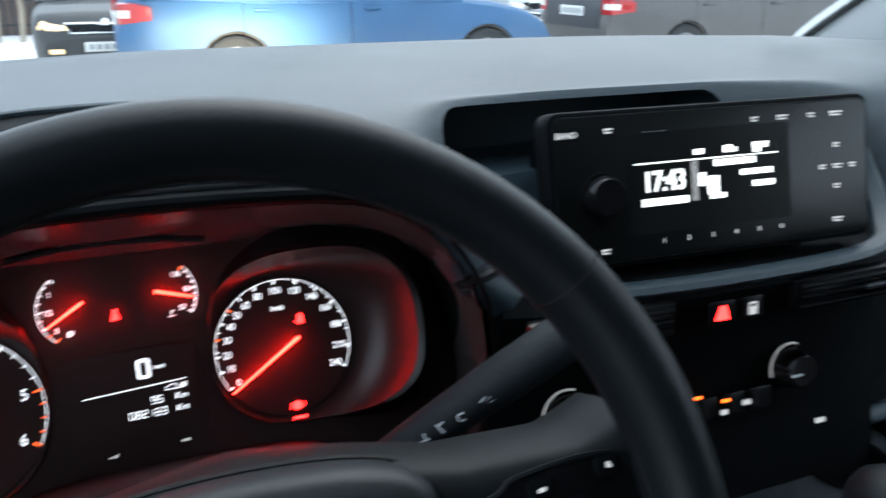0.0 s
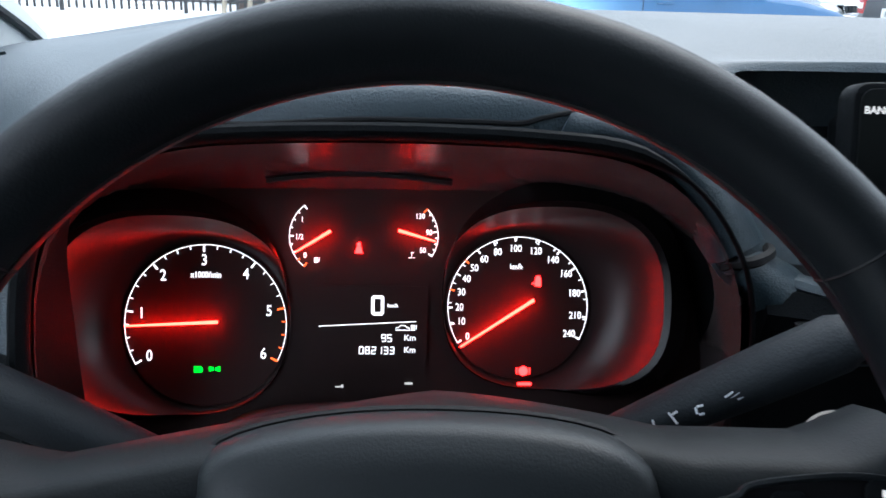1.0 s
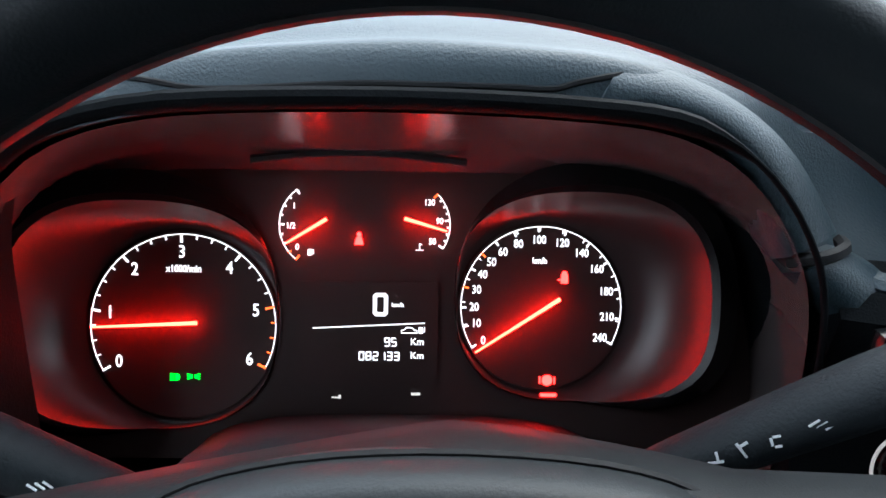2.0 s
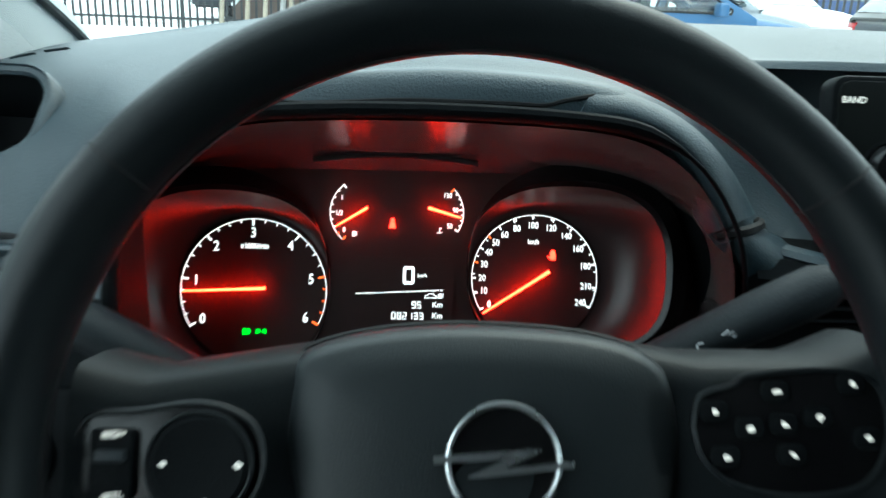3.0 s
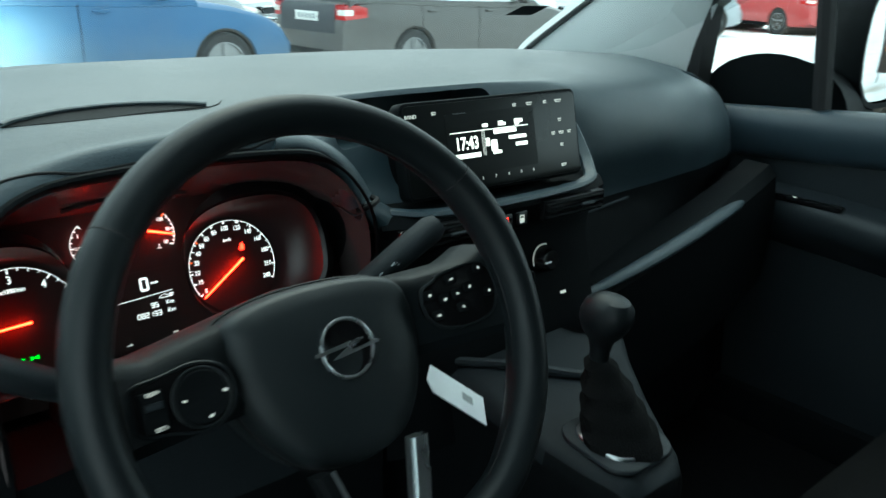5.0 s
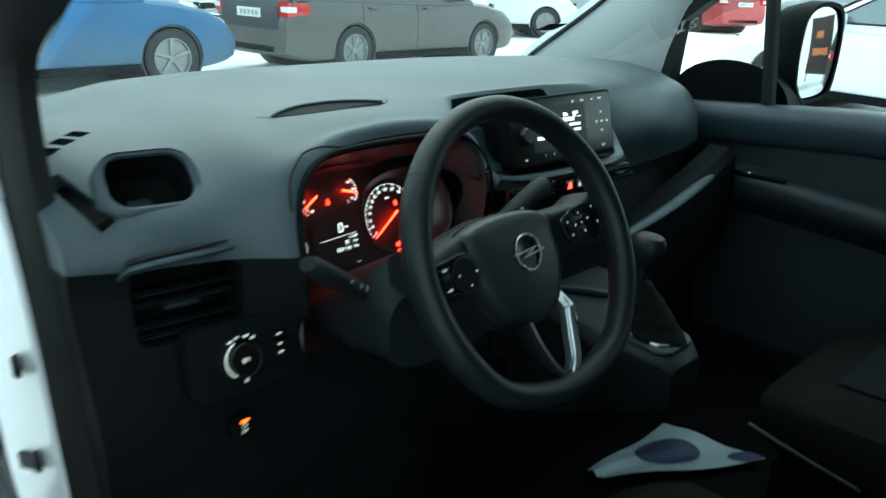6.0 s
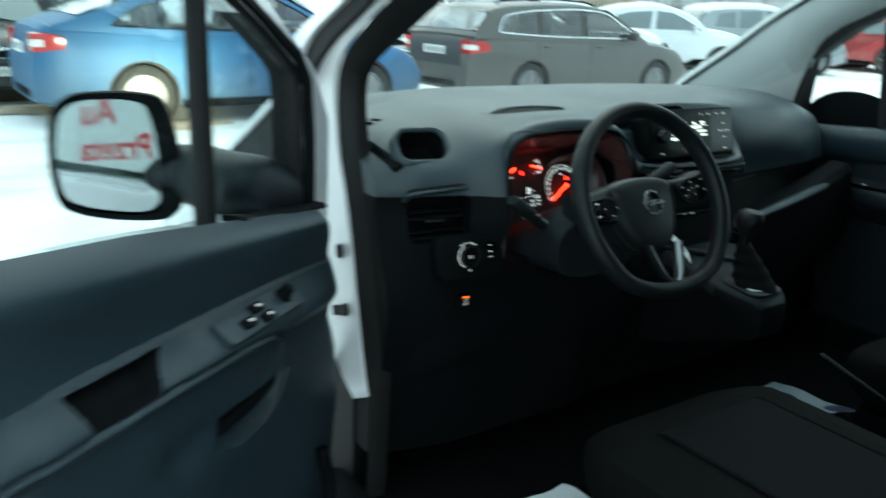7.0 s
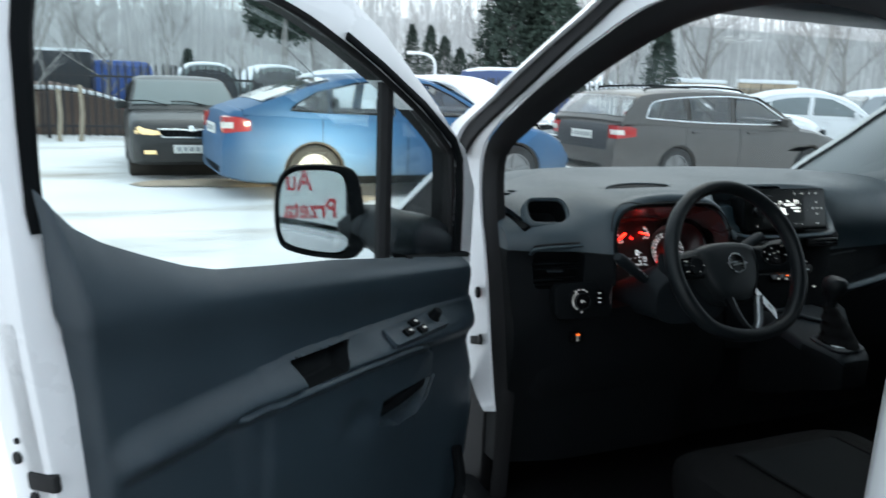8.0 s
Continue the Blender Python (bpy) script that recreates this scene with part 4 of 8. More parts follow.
lamp("coolant_icon", (0.035, 0.0443), joined(box((0.0006, 0.0036, 0.0003), (0, 0.0006, 0)), box((0.0014, 0.0005, 0.0003), (0.0008, 0.0016, 0)), box((0.0046, 0.0005, 0.0003), (0, -0.0018, 0))), DIALWHITE)
lamp("service_icon", (-0.014, -0.0465), joined(box((0.0045, 0.0009, 0.0003)), box((0.0015, 0.0022, 0.0003), (0.0026, 0.0004, 0))), KEYWHITE)
lamp("reset_mark", (0.034, -0.0440), box((0.0055, 0.0016, 0.0003)), KEYWHITE)

# ---------------------------------------------------------------- steering wheel
WT = radians(26)
W = frame_at((-0.383, 0.332, 1.044), (1, 0, 0), (0, math.sin(WT), math.cos(WT)))
WHEEL = thing("steering_wheel", (-0.383, 0.45, 0.95), "black leather steering wheel with chrome emblem and silver lower spoke", "steering wheel")


def onW(x, y, z=0.0, turn=0.0):
    return W @ Matrix.Translation((x, y, z)) @ Matrix.Rotation(radians(turn), 4, "Z")


rim_rings = []
for k in range(96):
    a = 2 * math.pi * k / 96
    x, y = 0.1738 * math.cos(a), 0.1738 * math.sin(a)
    if y < -0.135:
        y = -0.135 - (abs(y) - 0.135) * 0.72
    d = Vector((math.cos(a), math.sin(a), 0))
    fat = 1.0 + 0.07 * math.exp(-((abs(math.degrees(math.atan2(y, abs(x)))) - 25) / 14) ** 2)
    rim_rings.append([W @ (Vector((x - 0.009, y, 0.002)) + d * (0.0147 * fat * math.cos(b)) + Vector((0, 0, 0.0185 * fat * math.sin(b)))) for b in [2 * math.pi * j / 16 for j in range(16)]])
rim_rings.append(rim_rings[0])
rim_bm = loft(rim_rings, caps=False)
bmesh.ops.remove_doubles(rim_bm, verts=rim_bm.verts, dist=1e-6)
part("rim", rim_bm, LEATHER, WHEEL, "black leather rim, flattened at the bottom")
seam_c = [W @ Vector((0.1595 * math.cos(a) - 0.009, max(0.1595 * math.sin(a), -0.148), 0.002)) for a in [2 * math.pi * k / 72 for k in range(72)]]
part("rim_stitching", tube(seam_c, 0.0012, 5, closed=True), RUBBER, WHEEL)
for a in (38, 142, 205, 335):
    c, s = math.cos(radians(a)), math.sin(radians(a))
    q = [W @ (Vector((0.1738 * c - 0.009, 0.1738 * s, 0.002)) + Vector((c, s, 0)) * (0.0149 * math.cos(b)) + Vector((0, 0, 0.0188 * math.sin(b)))) for b in [2 * math.pi * j / 16 for j in range(16)]]
    part("rim_joint", tube(q, 0.0007, 5, closed=True), RUBBER, WHEEL)
PAD = [(-0.086, 0.026), (-0.080, 0.041), (-0.050, 0.050), (-0.008, 0.053), (0.038, 0.050), (0.066, 0.041), (0.075, 0.024), (0.076, -0.005), (0.068, -0.035), (0.056, -0.060), (0.038, -0.078), (0.010, -0.086), (-0.018, -0.085), (-0.042, -0.076), (-0.062, -0.055), (-0.078, -0.028), (-0.087, 0.004)]
pad = smooth_loop(PAD, 64)
pc = Vector((-0.006, -0.015))
padr = []
for s, z in ((0.97, -0.070), (1.0, -0.052), (1.005, -0.036), (0.998, -0.027), (0.980, -0.019), (0.950, -0.0135), (0.905, -0.0098), (0.75, -0.0055), (0.5, -0.0028), (0.25, -0.001), (0.05, -0.0005)):
    padr.append([W @ Vector((pc.x + (x - pc.x) * s, pc.y + (y - pc.y) * s, z - 0.009)) for x, y in pad])
part("airbag_pad", loft(padr), PADSKIN, WHEEL, "smooth black airbag cover", smooth=60)
crease = [W @ Vector((pc.x + (x - pc.x) * 1.008, pc.y + (y - pc.y) * 1.008, -0.044)) for x, y in pad]
part("pad_joint", tube(crease, 0.0015, 5, closed=True), RUBBER, WHEEL)
# emblem: a chrome ring crossed by a bolt-shaped bar
part("emblem", tube([onW(0.0215 * math.cos(a), 0.0215 * math.sin(a), -0.0085) @ Vector((0, 0, 0)) for a in [2 * math.pi * k / 48 for k in range(48)]], 0.0014, 8, closed=True), EMBLEM, WHEEL, "round silver emblem ring")
part("emblem_bar", moved(prism([(-0.0295, 0.0020), (-0.0290, -0.0012), (-0.004, 0.0012), (0.001, 0.0012), (-0.0150, -0.0078), (-0.0105, -0.0078), (0.0290, -0.0026), (0.0295, 0.0006), (0.0050, -0.0030), (0.0000, -0.0036), (0.0155, 0.0060), (0.0105, 0.0062)], 0.0000, 0.0030), onW(0, 0, -0.009) @ Matrix.Diagonal((0.92, 0.75, 1, 1))), EMBLEM, WHEEL, "silver bolt across the emblem")
part("emblem_dish", lathe([(0, -0.0012), (0.0195, -0.0008), (0.0205, -0.0004), (0.0205, -0.003), (0, -0.003)], 40, onW(0, 0, -0.009)), PIANO, WHEEL)
# hub frame: one arch from rim to rim that carries the pad, deep at its upper edge
secs = []
for k in range(41):
    x = -0.163 + 0.32 * k / 40
    r = min(1, abs(x + 0.003) / 0.16)
    top = 0.057 - (0.026 * r ** 1.15 if x < 0 else 0.012 * min(1, r / 0.55) ** 1.5) + 0.010 * max(0, r - 0.86) / 0.14
    bot = -0.022 - 0.006 * r
    deep = -0.100 + 0.035 * r
    fz = -0.026 * (1 - r ** 2)
    fro = top - 0.010
    secs.append([W @ Vector((x, y, z)) for y, z in ((top - 0.030, deep - 0.010), (top - 0.006, deep - 0.004), (top, deep + 0.006), (top - 0.001, (deep + fz) * 0.55 - 0.006), (fro + 0.004, fz - 0.014), (fro, fz - 0.009), (fro - 0.008, fz - 0.005), (bot + 0.008, fz - 0.005), (bot, fz - 0.012), (bot, fz - 0.03), (0.0, deep))])
part("hub_frame", loft(secs), HUBSKIN, WHEEL, "black hub frame with two spokes")
PODS = {-1: [(-0.160, 0.006), (-0.155, 0.0155), (-0.137, 0.0175), (-0.114, 0.0205), (-0.096, 0.014), (-0.0905, -0.001), (-0.096, -0.016), (-0.114, -0.0235), (-0.136, -0.019), (-0.155, -0.0145), (-0.161, -0.004)],
        1: [(0.0735, 0.014), (0.0766, 0.0255), (0.0897, 0.0300), (0.0966, 0.0340), (0.1262, 0.0365), (0.145, 0.0330), (0.151, 0.020), (0.149, 0.004), (0.139, -0.008), (0.115, -0.012), (0.090, -0.008), (0.077, 0.002)]}
MARKS = {-1: [(-0.1444, 0.0091), (-0.1438, -0.0132), (-0.1262, -0.0013), (-0.0991, -0.0016), (-0.1119, -0.0149)],
         1: [(0.0814, 0.0198), (0.1062, 0.0279), (0.1367, 0.0311), (0.0954, 0.0138), (0.1090, 0.0153), (0.1227, 0.0182), (0.1423, 0.0104), (0.0857, 0.0028), (0.1120, 0.0037)]}
rm = random.Random(31)
for sx in (-1, 1):
    loop = smooth_loop(PODS[sx], 44)
    pod = part("switch_pod", moved(prism(loop, -0.004, 0.0025, 0.0015), onW(0, 0, -0.0095)), PIANO, WHEEL, "glossy black switch pod")
    part("pod_rim", tube([onW(0, 0, -0.0072) @ Vector((x, y, 0)) for x, y in loop], 0.0013, 6, closed=True), LEATHER, pod)
    if sx < 0:                                   # round four-way disc and an upright rocker
        part("switch_disc", lathe([(0, 0.0034), (0.0120, 0.0036), (0.0165, 0.0044), (0.0180, 0.0034), (0.0188, 0.0), (0, 0.0)], 40, onW(-0.1138, -0.0018, -0.0075)), DARK, pod, "round black four-way switch")
        part("disc_rim", tube([onW(-0.1138, -0.0018, -0.0048) @ Vector((0.0193 * math.cos(a), 0.0193 * math.sin(a), 0)) for a in [2 * math.pi * k / 40 for k in range(40)]], 0.0009, 6, closed=True), LEATHER, pod)
        part("rocker", moved(box((0.016, 0.026, 0.006), (-0.1455, -0.0018, -0.0055), 0.002), W), DARK, pod)
        part("rocker_bar", moved(box((0.0115, 0.0046, 0.003), (-0.1455, 0.0014, -0.0025), 0.001), W), CONSOLE, pod, "grey rocker ridge")
    for i, (mx, my) in enumerate(MARKS[sx]):
        if sx > 0:
            part("switch_button", moved(prism(rounded(0.0115, 0.0085, 0.003, 3), 0.0015, 0.0036, 0.0008), onW(mx, my, -0.0090)), DARK, pod)
        if sx < 0 and i < 2:
            bmk = letters("RES/+" if i == 0 else "SET/-", 0.0036, KEYWHITE, bold=0.00003)
        else:
            blot = [(0.0019 * q * math.cos(a), 0.0014 * q * math.sin(a)) for a, q in [(2 * math.pi * k / 7, rm.uniform(0.55, 1.15)) for k in range(7)]]
            bmk = finish(prism(blot, 0, 0.0002), "switch_mark", KEYWHITE, 0)
        part("switch_mark", bmk, None, pod, m=onW(mx, my, -0.0022 if sx < 0 else -0.0050, rm.uniform(-40, 20) if sx > 0 else 4))
# open lower spoke: two silver arms that meet at the rim
for sx in (-1, 1):
    arm = spline([(sx * 0.042 - 0.006, -0.078, -0.004), (sx * 0.034 - 0.006, -0.108, -0.003), (sx * 0.024 - 0.006, -0.135, 0.0), (sx * 0.012 - 0.006, -0.15, 0.001)], 12)
    part("lower_spoke", loft([[W @ (p + Vector((sx * dx, 0, dz))) for dx, dz in ((0.008, 0.003), (0.004, 0.007), (-0.004, 0.006), (-0.007, 0.0), (-0.004, -0.012), (0.006, -0.012))] for p in arm]), SILVER if sx > 0 else DARK, WHEEL, "silver lower spoke" if sx > 0 else "dark lower spoke")
    part("spoke_edge", tube([W @ (p + Vector((-sx * 0.006, 0, 0.005))) for p in arm], 0.0022, 6), SILVER, WHEEL, "silver edge trim")

# steering column with stalks and key
COLUMN = thing("steering_column", (-0.39, 0.52, 0.90), "black steering column shroud with stalks and ignition key", "steering column")
secs = []
for k in range(11):
    q = k / 10
    y = 0.445 + 0.20 * q
    w, top, low = 0.104 + 0.018 * q, 1.016 - 0.57 * max(0, y - 0.492) - 0.03 * max(0, 0.12 - q) / 0.12, 0.872 - 0.01 * q
    mid, h = (top + low) / 2, (top - low) / 2
    ring = []
    for j in range(32):
        a = 2 * math.pi * j / 32
        c, sn = math.cos(a), math.sin(a)
        e = (abs(c) ** 3.2 + abs(sn) ** 3.2) ** (-1 / 3.2)
        ring.append(Vector((-0.405 + w * c * e, y, mid + h * sn * e)))
    secs.append(ring)
part("shroud", loft(secs), CONSOLEDARK, COLUMN)


def stalk(p0, p1, sx):
    a, b = Vector(p0), Vector(p1)
    pts = [a + (b - a) * s for s in (0, 0.15, 0.4, 0.7, 0.93, 1.0)]
    st = part("stalk", tube(pts, [0.011, 0.013, 0.015, 0.0168, 0.0168, 0.012], 14, flat=0.76), CONSOLEDARK, COLUMN, "grey column stalk")
    d = (b - a).normalized()
    glyphs = ([(0, 0.0, 0.006, 0.001), (0.001, 0.002, 0.001, 0.004)], [(0, 0.001, 0.001, 0.0065), (0.002, 0.0025, 0.0035, 0.001)], [(-0.0012, 0.0, 0.001, 0.003), (0.001, 0.0018, 0.003, 0.0009), (0.0008, -0.002, 0.0026, 0.0009)], [(-0.002, 0.002, 0.0045, 0.0008), (0.0, 0.0, 0.0045, 0.0008), (0.002, -0.002, 0.0045, 0.0008)])
    for k, s in enumerate((0.22, 0.30, 0.39, 0.52)):
        q = a + (b - a) * s + Vector((0, -0.0140 - 0.003 * s, 0.0065))
        part("stalk_mark", joined(*[box((w, h, 0.0004), (x, y, 0)) for x, y, w, h in glyphs[k]]), MARK, st, m=frame_at(q, d, (0, 0.25, 1)) @ Matrix.Rotation(0.4 * (k % 2) - 0.2, 4, "Z"), smooth=0)


stalk((-0.305, 0.49, 0.995), (-0.196, 0.462, 1.072), 1)
stalk((-0.475, 0.502, 0.950), (-0.602, 0.480, 1.036), -1)
part("ignition_lock", lathe([(0, 0.0), (0.016, 0.0), (0.017, 0.01), (0.014, 0.02), (0, 0.02)], 20, frame_at((-0.305, 0.44, 0.955), (0, 1, 0.2), (0, 0, 1))), DARK, COLUMN)
part("key_head", moved(box((0.010, 0.03, 0.04), (0, 0, 0), 0.004), Matrix.Translation((-0.278, 0.43, 0.957))), DARK, COLUMN, "black key head in the lock")
tag_m = frame_at((-0.216, 0.403, 0.917), (0.068, 0.0, -0.058), (0.03, 0.06, 0.052))
TAG = thing("key_tag", (-0.228, 0.403, 0.89), "white paper tag hanging from the ignition key", "key tag")
cs = [(-0.052, -0.004), (-0.044, 0.0145), (0.048, 0.0155), (0.048, -0.0155), (-0.044, -0.0145)]
part("tag_card", moved(prism(cs, -0.0006, 0.0006), tag_m), PAPER, TAG)
part("tag_note", moved(box((0.018, 0.008, 0.0004), (0.016, 0.002, 0.0009)), tag_m), GREYPRINT, TAG, "faint grey note")
part("tag_cord", tube(spline([(-0.279, 0.42, 0.962), (-0.272, 0.405, 0.972), (-0.264, 0.402, 0.958)], 10), 0.0009, 5), RUBBER, TAG)

# ---------------------------------------------------------------- radio
R = frame_at((-0.020, 0.577, 1.112), (1, -0.045, 0.004), (0, 0.24, 1)) @ Matrix.Diagonal((0.945, 0.945, 0.945, 1))
RADIO = thing("car_radio", (0.008, 0.63, 1.05), "black flush car radio with a lit white display", "car radio")


def onR(x, y, z=0.0, turn=0.0):
    return R @ Matrix.Translation((x, y, z)) @ Matrix.Rotation(radians(turn), 4, "Z")


part("radio_body", moved(prism(rounded(0.289, 0.116, 0.010, 5, 0.008), -0.018, 0.004, 0.003), R), DARK, RADIO)
part("radio_mount", moved(prism(rounded(0.235, 0.090, 0.010, 5, 0.008), -0.085, -0.017), R), DARK, RADIO)
part("radio_front", moved(prism(rounded(0.281, 0.108, 0.008, 5, 0.008), 0.002, 0.0052, 0.0006), R), SCREEN, RADIO, "flat dark radio front")
SCR = part("display", moved(prism(rounded(0.145, 0.075, 0.003, 3, -0.001, 0.002), 0.0052, 0.0056), R), SCREEN, RADIO)
part("clock", letters("17:43", 0.0215, RADIOWHITE, bold=0.0004, squeeze=0.78), None, SCR, m=onR(-0.043, 0.002, 0.0058))
part("date_line", box((0.040, 0.0055, 0.0003)), RADIOWHITE, SCR, m=onR(-0.043, -0.0125, 0.0058), smooth=0)
part("display_line", box((0.128, 0.0010, 0.0003)), RADIOWHITE, SCR, m=onR(-0.004, 0.0165, 0.0058), smooth=0)
part("divider_line", joined(*[box((0.0007, 0.030, 0.0003), (dx, 0, 0)) for dx in (-0.002, 0, 0.002)]), KEYWHITE, SCR, m=onR(-0.0165, 0.0005, 0.0058), smooth=0)
for x, y, w, h in ((0.020, 0.0125, 0.038, 0.005), (0.040, 0.0035, 0.030, 0.0045), (0.046, -0.006, 0.020, 0.0045), (-0.010, 0.001, 0.006, 0.010), (0.0, -0.004, 0.010, 0.014), (0.004, -0.0125, 0.014, 0.004), (-0.012, 0.022, 0.009, 0.004), (0.014, 0.0225, 0.008, 0.0055), (0.019, 0.0215, 0.006, 0.0035), (0.044, 0.0235, 0.014, 0.0045), (0.041, 0.0195, 0.007, 0.003)):
    part("display_mark", box((w, h, 0.0003)), RADIOWHITE, SCR, m=onR(x, y, 0.0058), smooth=0)
part("knob", lathe([(0, 0.016), (0.0125, 0.016), (0.0145, 0.013), (0.0155, 0.004), (0.0165, 0.003), (0.0165, 0.0), (0, 0.0)], 32, onR(-0.098, -0.004, 0.005)), PIANO, RADIO, "glossy black volume knob")
part("knob_rim", tube([onR(-0.098, -0.004, 0.0095) @ Vector((0.0168 * math.cos(a), 0.0168 * math.sin(a), 0)) for a in [2 * math.pi * k / 36 for k in range(36)]], 0.0009, 6, closed=True), DARK, RADIO)
part("key_mark", letters("BAND", 0.0062, KEYWHITE, bold=0.0001), None, RADIO, m=onR(-0.122, 0.041, 0.0054))
for x, y, w in ((-0.088, 0.0425, 0.007), (-0.05, 0.038, 0.020), (0.040, 0.043, 0.006), (0.066, 0.043, 0.010), (0.094, 0.043, 0.006), (0.118, 0.043, 0.012), (0.118, 0.018, 0.006), (0.104, 0.001, 0.006), (0.119, 0.001, 0.009), (0.134, 0.001, 0.006), (0.118, -0.015, 0.006), (0.118, -0.042, 0.010), (-0.095, -0.045, 0.007)):
    part("key_mark", joined(box((w, 0.0014, 0.0003), (0, 0.0012, 0)), box((w * 0.7, 0.0012, 0.0003), (0.0004, -0.0012, 0)), box((0.0012, 0.0036, 0.0003), (-w * 0.35, 0, 0))), KEYWHITE if x != -0.05 else GREYPRINT, RADIO, m=onR(x, y, 0.0054), smooth=0)
for k in range(6):
    part("key_mark", letters(str(k + 1), 0.0052, KEYWHITE, bold=0.00008), None, RADIO, m=onR(-0.045 + 0.0215 * k, -0.042, 0.0054))
part("radio_shelf", tube(spline([(-0.185, 0.585, 1.052), (-0.12, 0.556, 1.046), (0.02, 0.548, 1.045), (0.13, 0.554, 1.048), (0.165, 0.580, 1.060), (0.175, 0.61, 1.09), (0.172, 0.635, 1.125)], 30), 0.009, 8, flat=0.6), DASH, RADIO, "grey plastic shelf edge below the radio")

# ---------------------------------------------------------------- centre stack and console
STACK = thing("centre_stack", (0.02, 0.60, 0.70), "black centre stack with air vents, hazard switch and climate knobs", "centre stack")
st_prof = [(0.615, 1.038), (0.575, 1.034), (0.566, 1.022), (0.572, 1.0), (0.588, 0.985), (0.592, 0.95), (0.575, 0.885), (0.560, 0.82), (0.555, 0.74), (0.62, 0.72)]
part("stack_panel", loft([[(x, y + 0.02 * (abs(x - 0.015) / 0.19) ** 4, z) for y, z in st_prof] for x in np.linspace(-0.17, 0.20, 15)]), DARK, STACK)
# vents either side of the hazard switch
for cx in (-0.105, 0.115):
    v = part("air_vent", box((0.115, 0.012, 0.026), (cx, 0.565, 1.012), 0.004), PIANO, STACK)
    for k in range(3):
        part("slat", box((0.106, 0.006, 0.002), (cx, 0.5585, 1.004 + 0.008 * k), 0.0008, 1), DARK, v)
    part("vent_tab", box((0.024, 0.005, 0.004), (cx + 0.02, 0.5555, 1.012), 0.0012, 1), CONSOLE, v)
SF = frame_at((0.0, 0.5615, 1.010), (1, 0, 0), (0, 0.1, 1))
part("hazard_switch", moved(prism(rounded(0.024, 0.018, 0.003), 0.0, 0.003, 0.001), SF @ Matrix.Translation((-0.009, 0, 0))), PIANO, STACK)
part("hazard_mark", moved(prism([(-0.0062, -0.005), (0.0062, -0.005), (0.0024, 0.0055), (-0.0024, 0.0055)], 0.0032, 0.0036), SF @ Matrix.Translation((-0.009, 0, 0))), LAMPRED, STACK, "lit red hazard triangle")
part("lock_switch", moved(prism(rounded(0.020, 0.018, 0.003), 0.0, 0.003, 0.001), SF @ Matrix.Translation((0.018, 0, 0))), PIANO, STACK)
part("lock_mark", moved(joined(box((0.0075, 0.006, 0.0004), (0, -0.002, 0.0034)), box((0.006, 0.0012, 0.0004), (0, 0.004, 0.0034)), box((0.0012, 0.004, 0.0004), (-0.003, 0.002, 0.0034)), box((0.0012, 0.004, 0.0004), (0.003, 0.002, 0.0034))), SF @ Matrix.Translation((0.018, 0, 0))), KEYWHITE, STACK)
CF = frame_at((0.0, 0.582, 0.925), (1, 0, 0), (0, 0.22, 1))
for cx in (-0.118, 0.088):
    kn = part("climate_knob", lathe([(0, 0.018), (0.012, 0.018), (0.0145, 0.015), (0.0165, 0.002), (0.018, 0.0), (0, 0.0)], 36, CF @ Matrix.Translation((cx, 0.012, 0.0))), PIANO, STACK, "black rotary climate knob")
    arc = [CF @ (Vector((cx, 0.012, 0.003)) + Vector((0.0200 * math.cos(a), 0.0200 * math.sin(a), 0))) for a in np.linspace(1.2, 3.4, 24)]
    part("knob_scale", tube(arc, 0.0010, 5), KEYDIM, kn)
    part("knob_pointer", moved(box((0.011, 0.002, 0.0006), (cx - 0.008, 0.010, 0.0184)), CF), MARK, kn)
for x, y, mat, w in ((0.003, 0.004, LAMPORANGE, 0.008), (0.030, -0.003, LAMPORANGE, 0.008), (0.0, -0.010, KEYWHITE, 0.007), (0.028, -0.012, KEYWHITE, 0.007), (0.050, -0.008, KEYWHITE, 0.008), (0.125, -0.038, KEYWHITE, 0.010)):
    part("button_mark" if mat is KEYWHITE else "button_lamp", box((w, 0.0022 if mat is LAMPORANGE else 0.004, 0.0006), (0, 0, 0)), mat, STACK, "lit orange indicator" if mat is LAMPORANGE else "", m=CF @ Matrix.Translation((x - 0.008, y, 0.004)), smooth=0)
for k in range(4):
    part("climate_button", moved(prism(rounded(0.024, 0.020, 0.003), 0.0, 0.0035, 0.001), CF @ Matrix.Translation((-0.024 + 0.027 * k, -0.008, 0.0))), PIANO, STACK)

STACK.matrix_basis = STACK.matrix_basis @ Matrix.Translation((-0.020, -0.022, 0.014))

FLOORC = thing("centre_console", (0.03, 0.45, 0.60), "grey gear lever pod with cup holder below the centre stack", "centre console")
con = []
for y, xc, z, w, zb in ((0.64, 0.05, 0.855, 0.165, 0.62), (0.57, 0.05, 0.855, 0.165, 0.62), (0.52, 0.045, 0.848, 0.150, 0.63), (0.46, 0.025, 0.828, 0.118, 0.65), (0.40, 0.005, 0.812, 0.095, 0.68), (0.35, -0.010, 0.806, 0.074, 0.70), (0.315, -0.016, 0.800, 0.058, 0.71), (0.295, -0.018, 0.786, 0.044, 0.72)):
    con.append([Vector((xc + w * sx, y, zz)) for sx, zz in ((0.86, zb), (0.97, z - 0.05), (1.0, z - 0.024), (0.96, z - 0.007), (0.86, z), (0.0, z + 0.002), (-0.86, z), (-0.96, z - 0.007), (-1.0, z - 0.024), (-0.97, z - 0.05), (-0.86, zb))])
CUP_AT = (0.135, 0.553, 0.856)
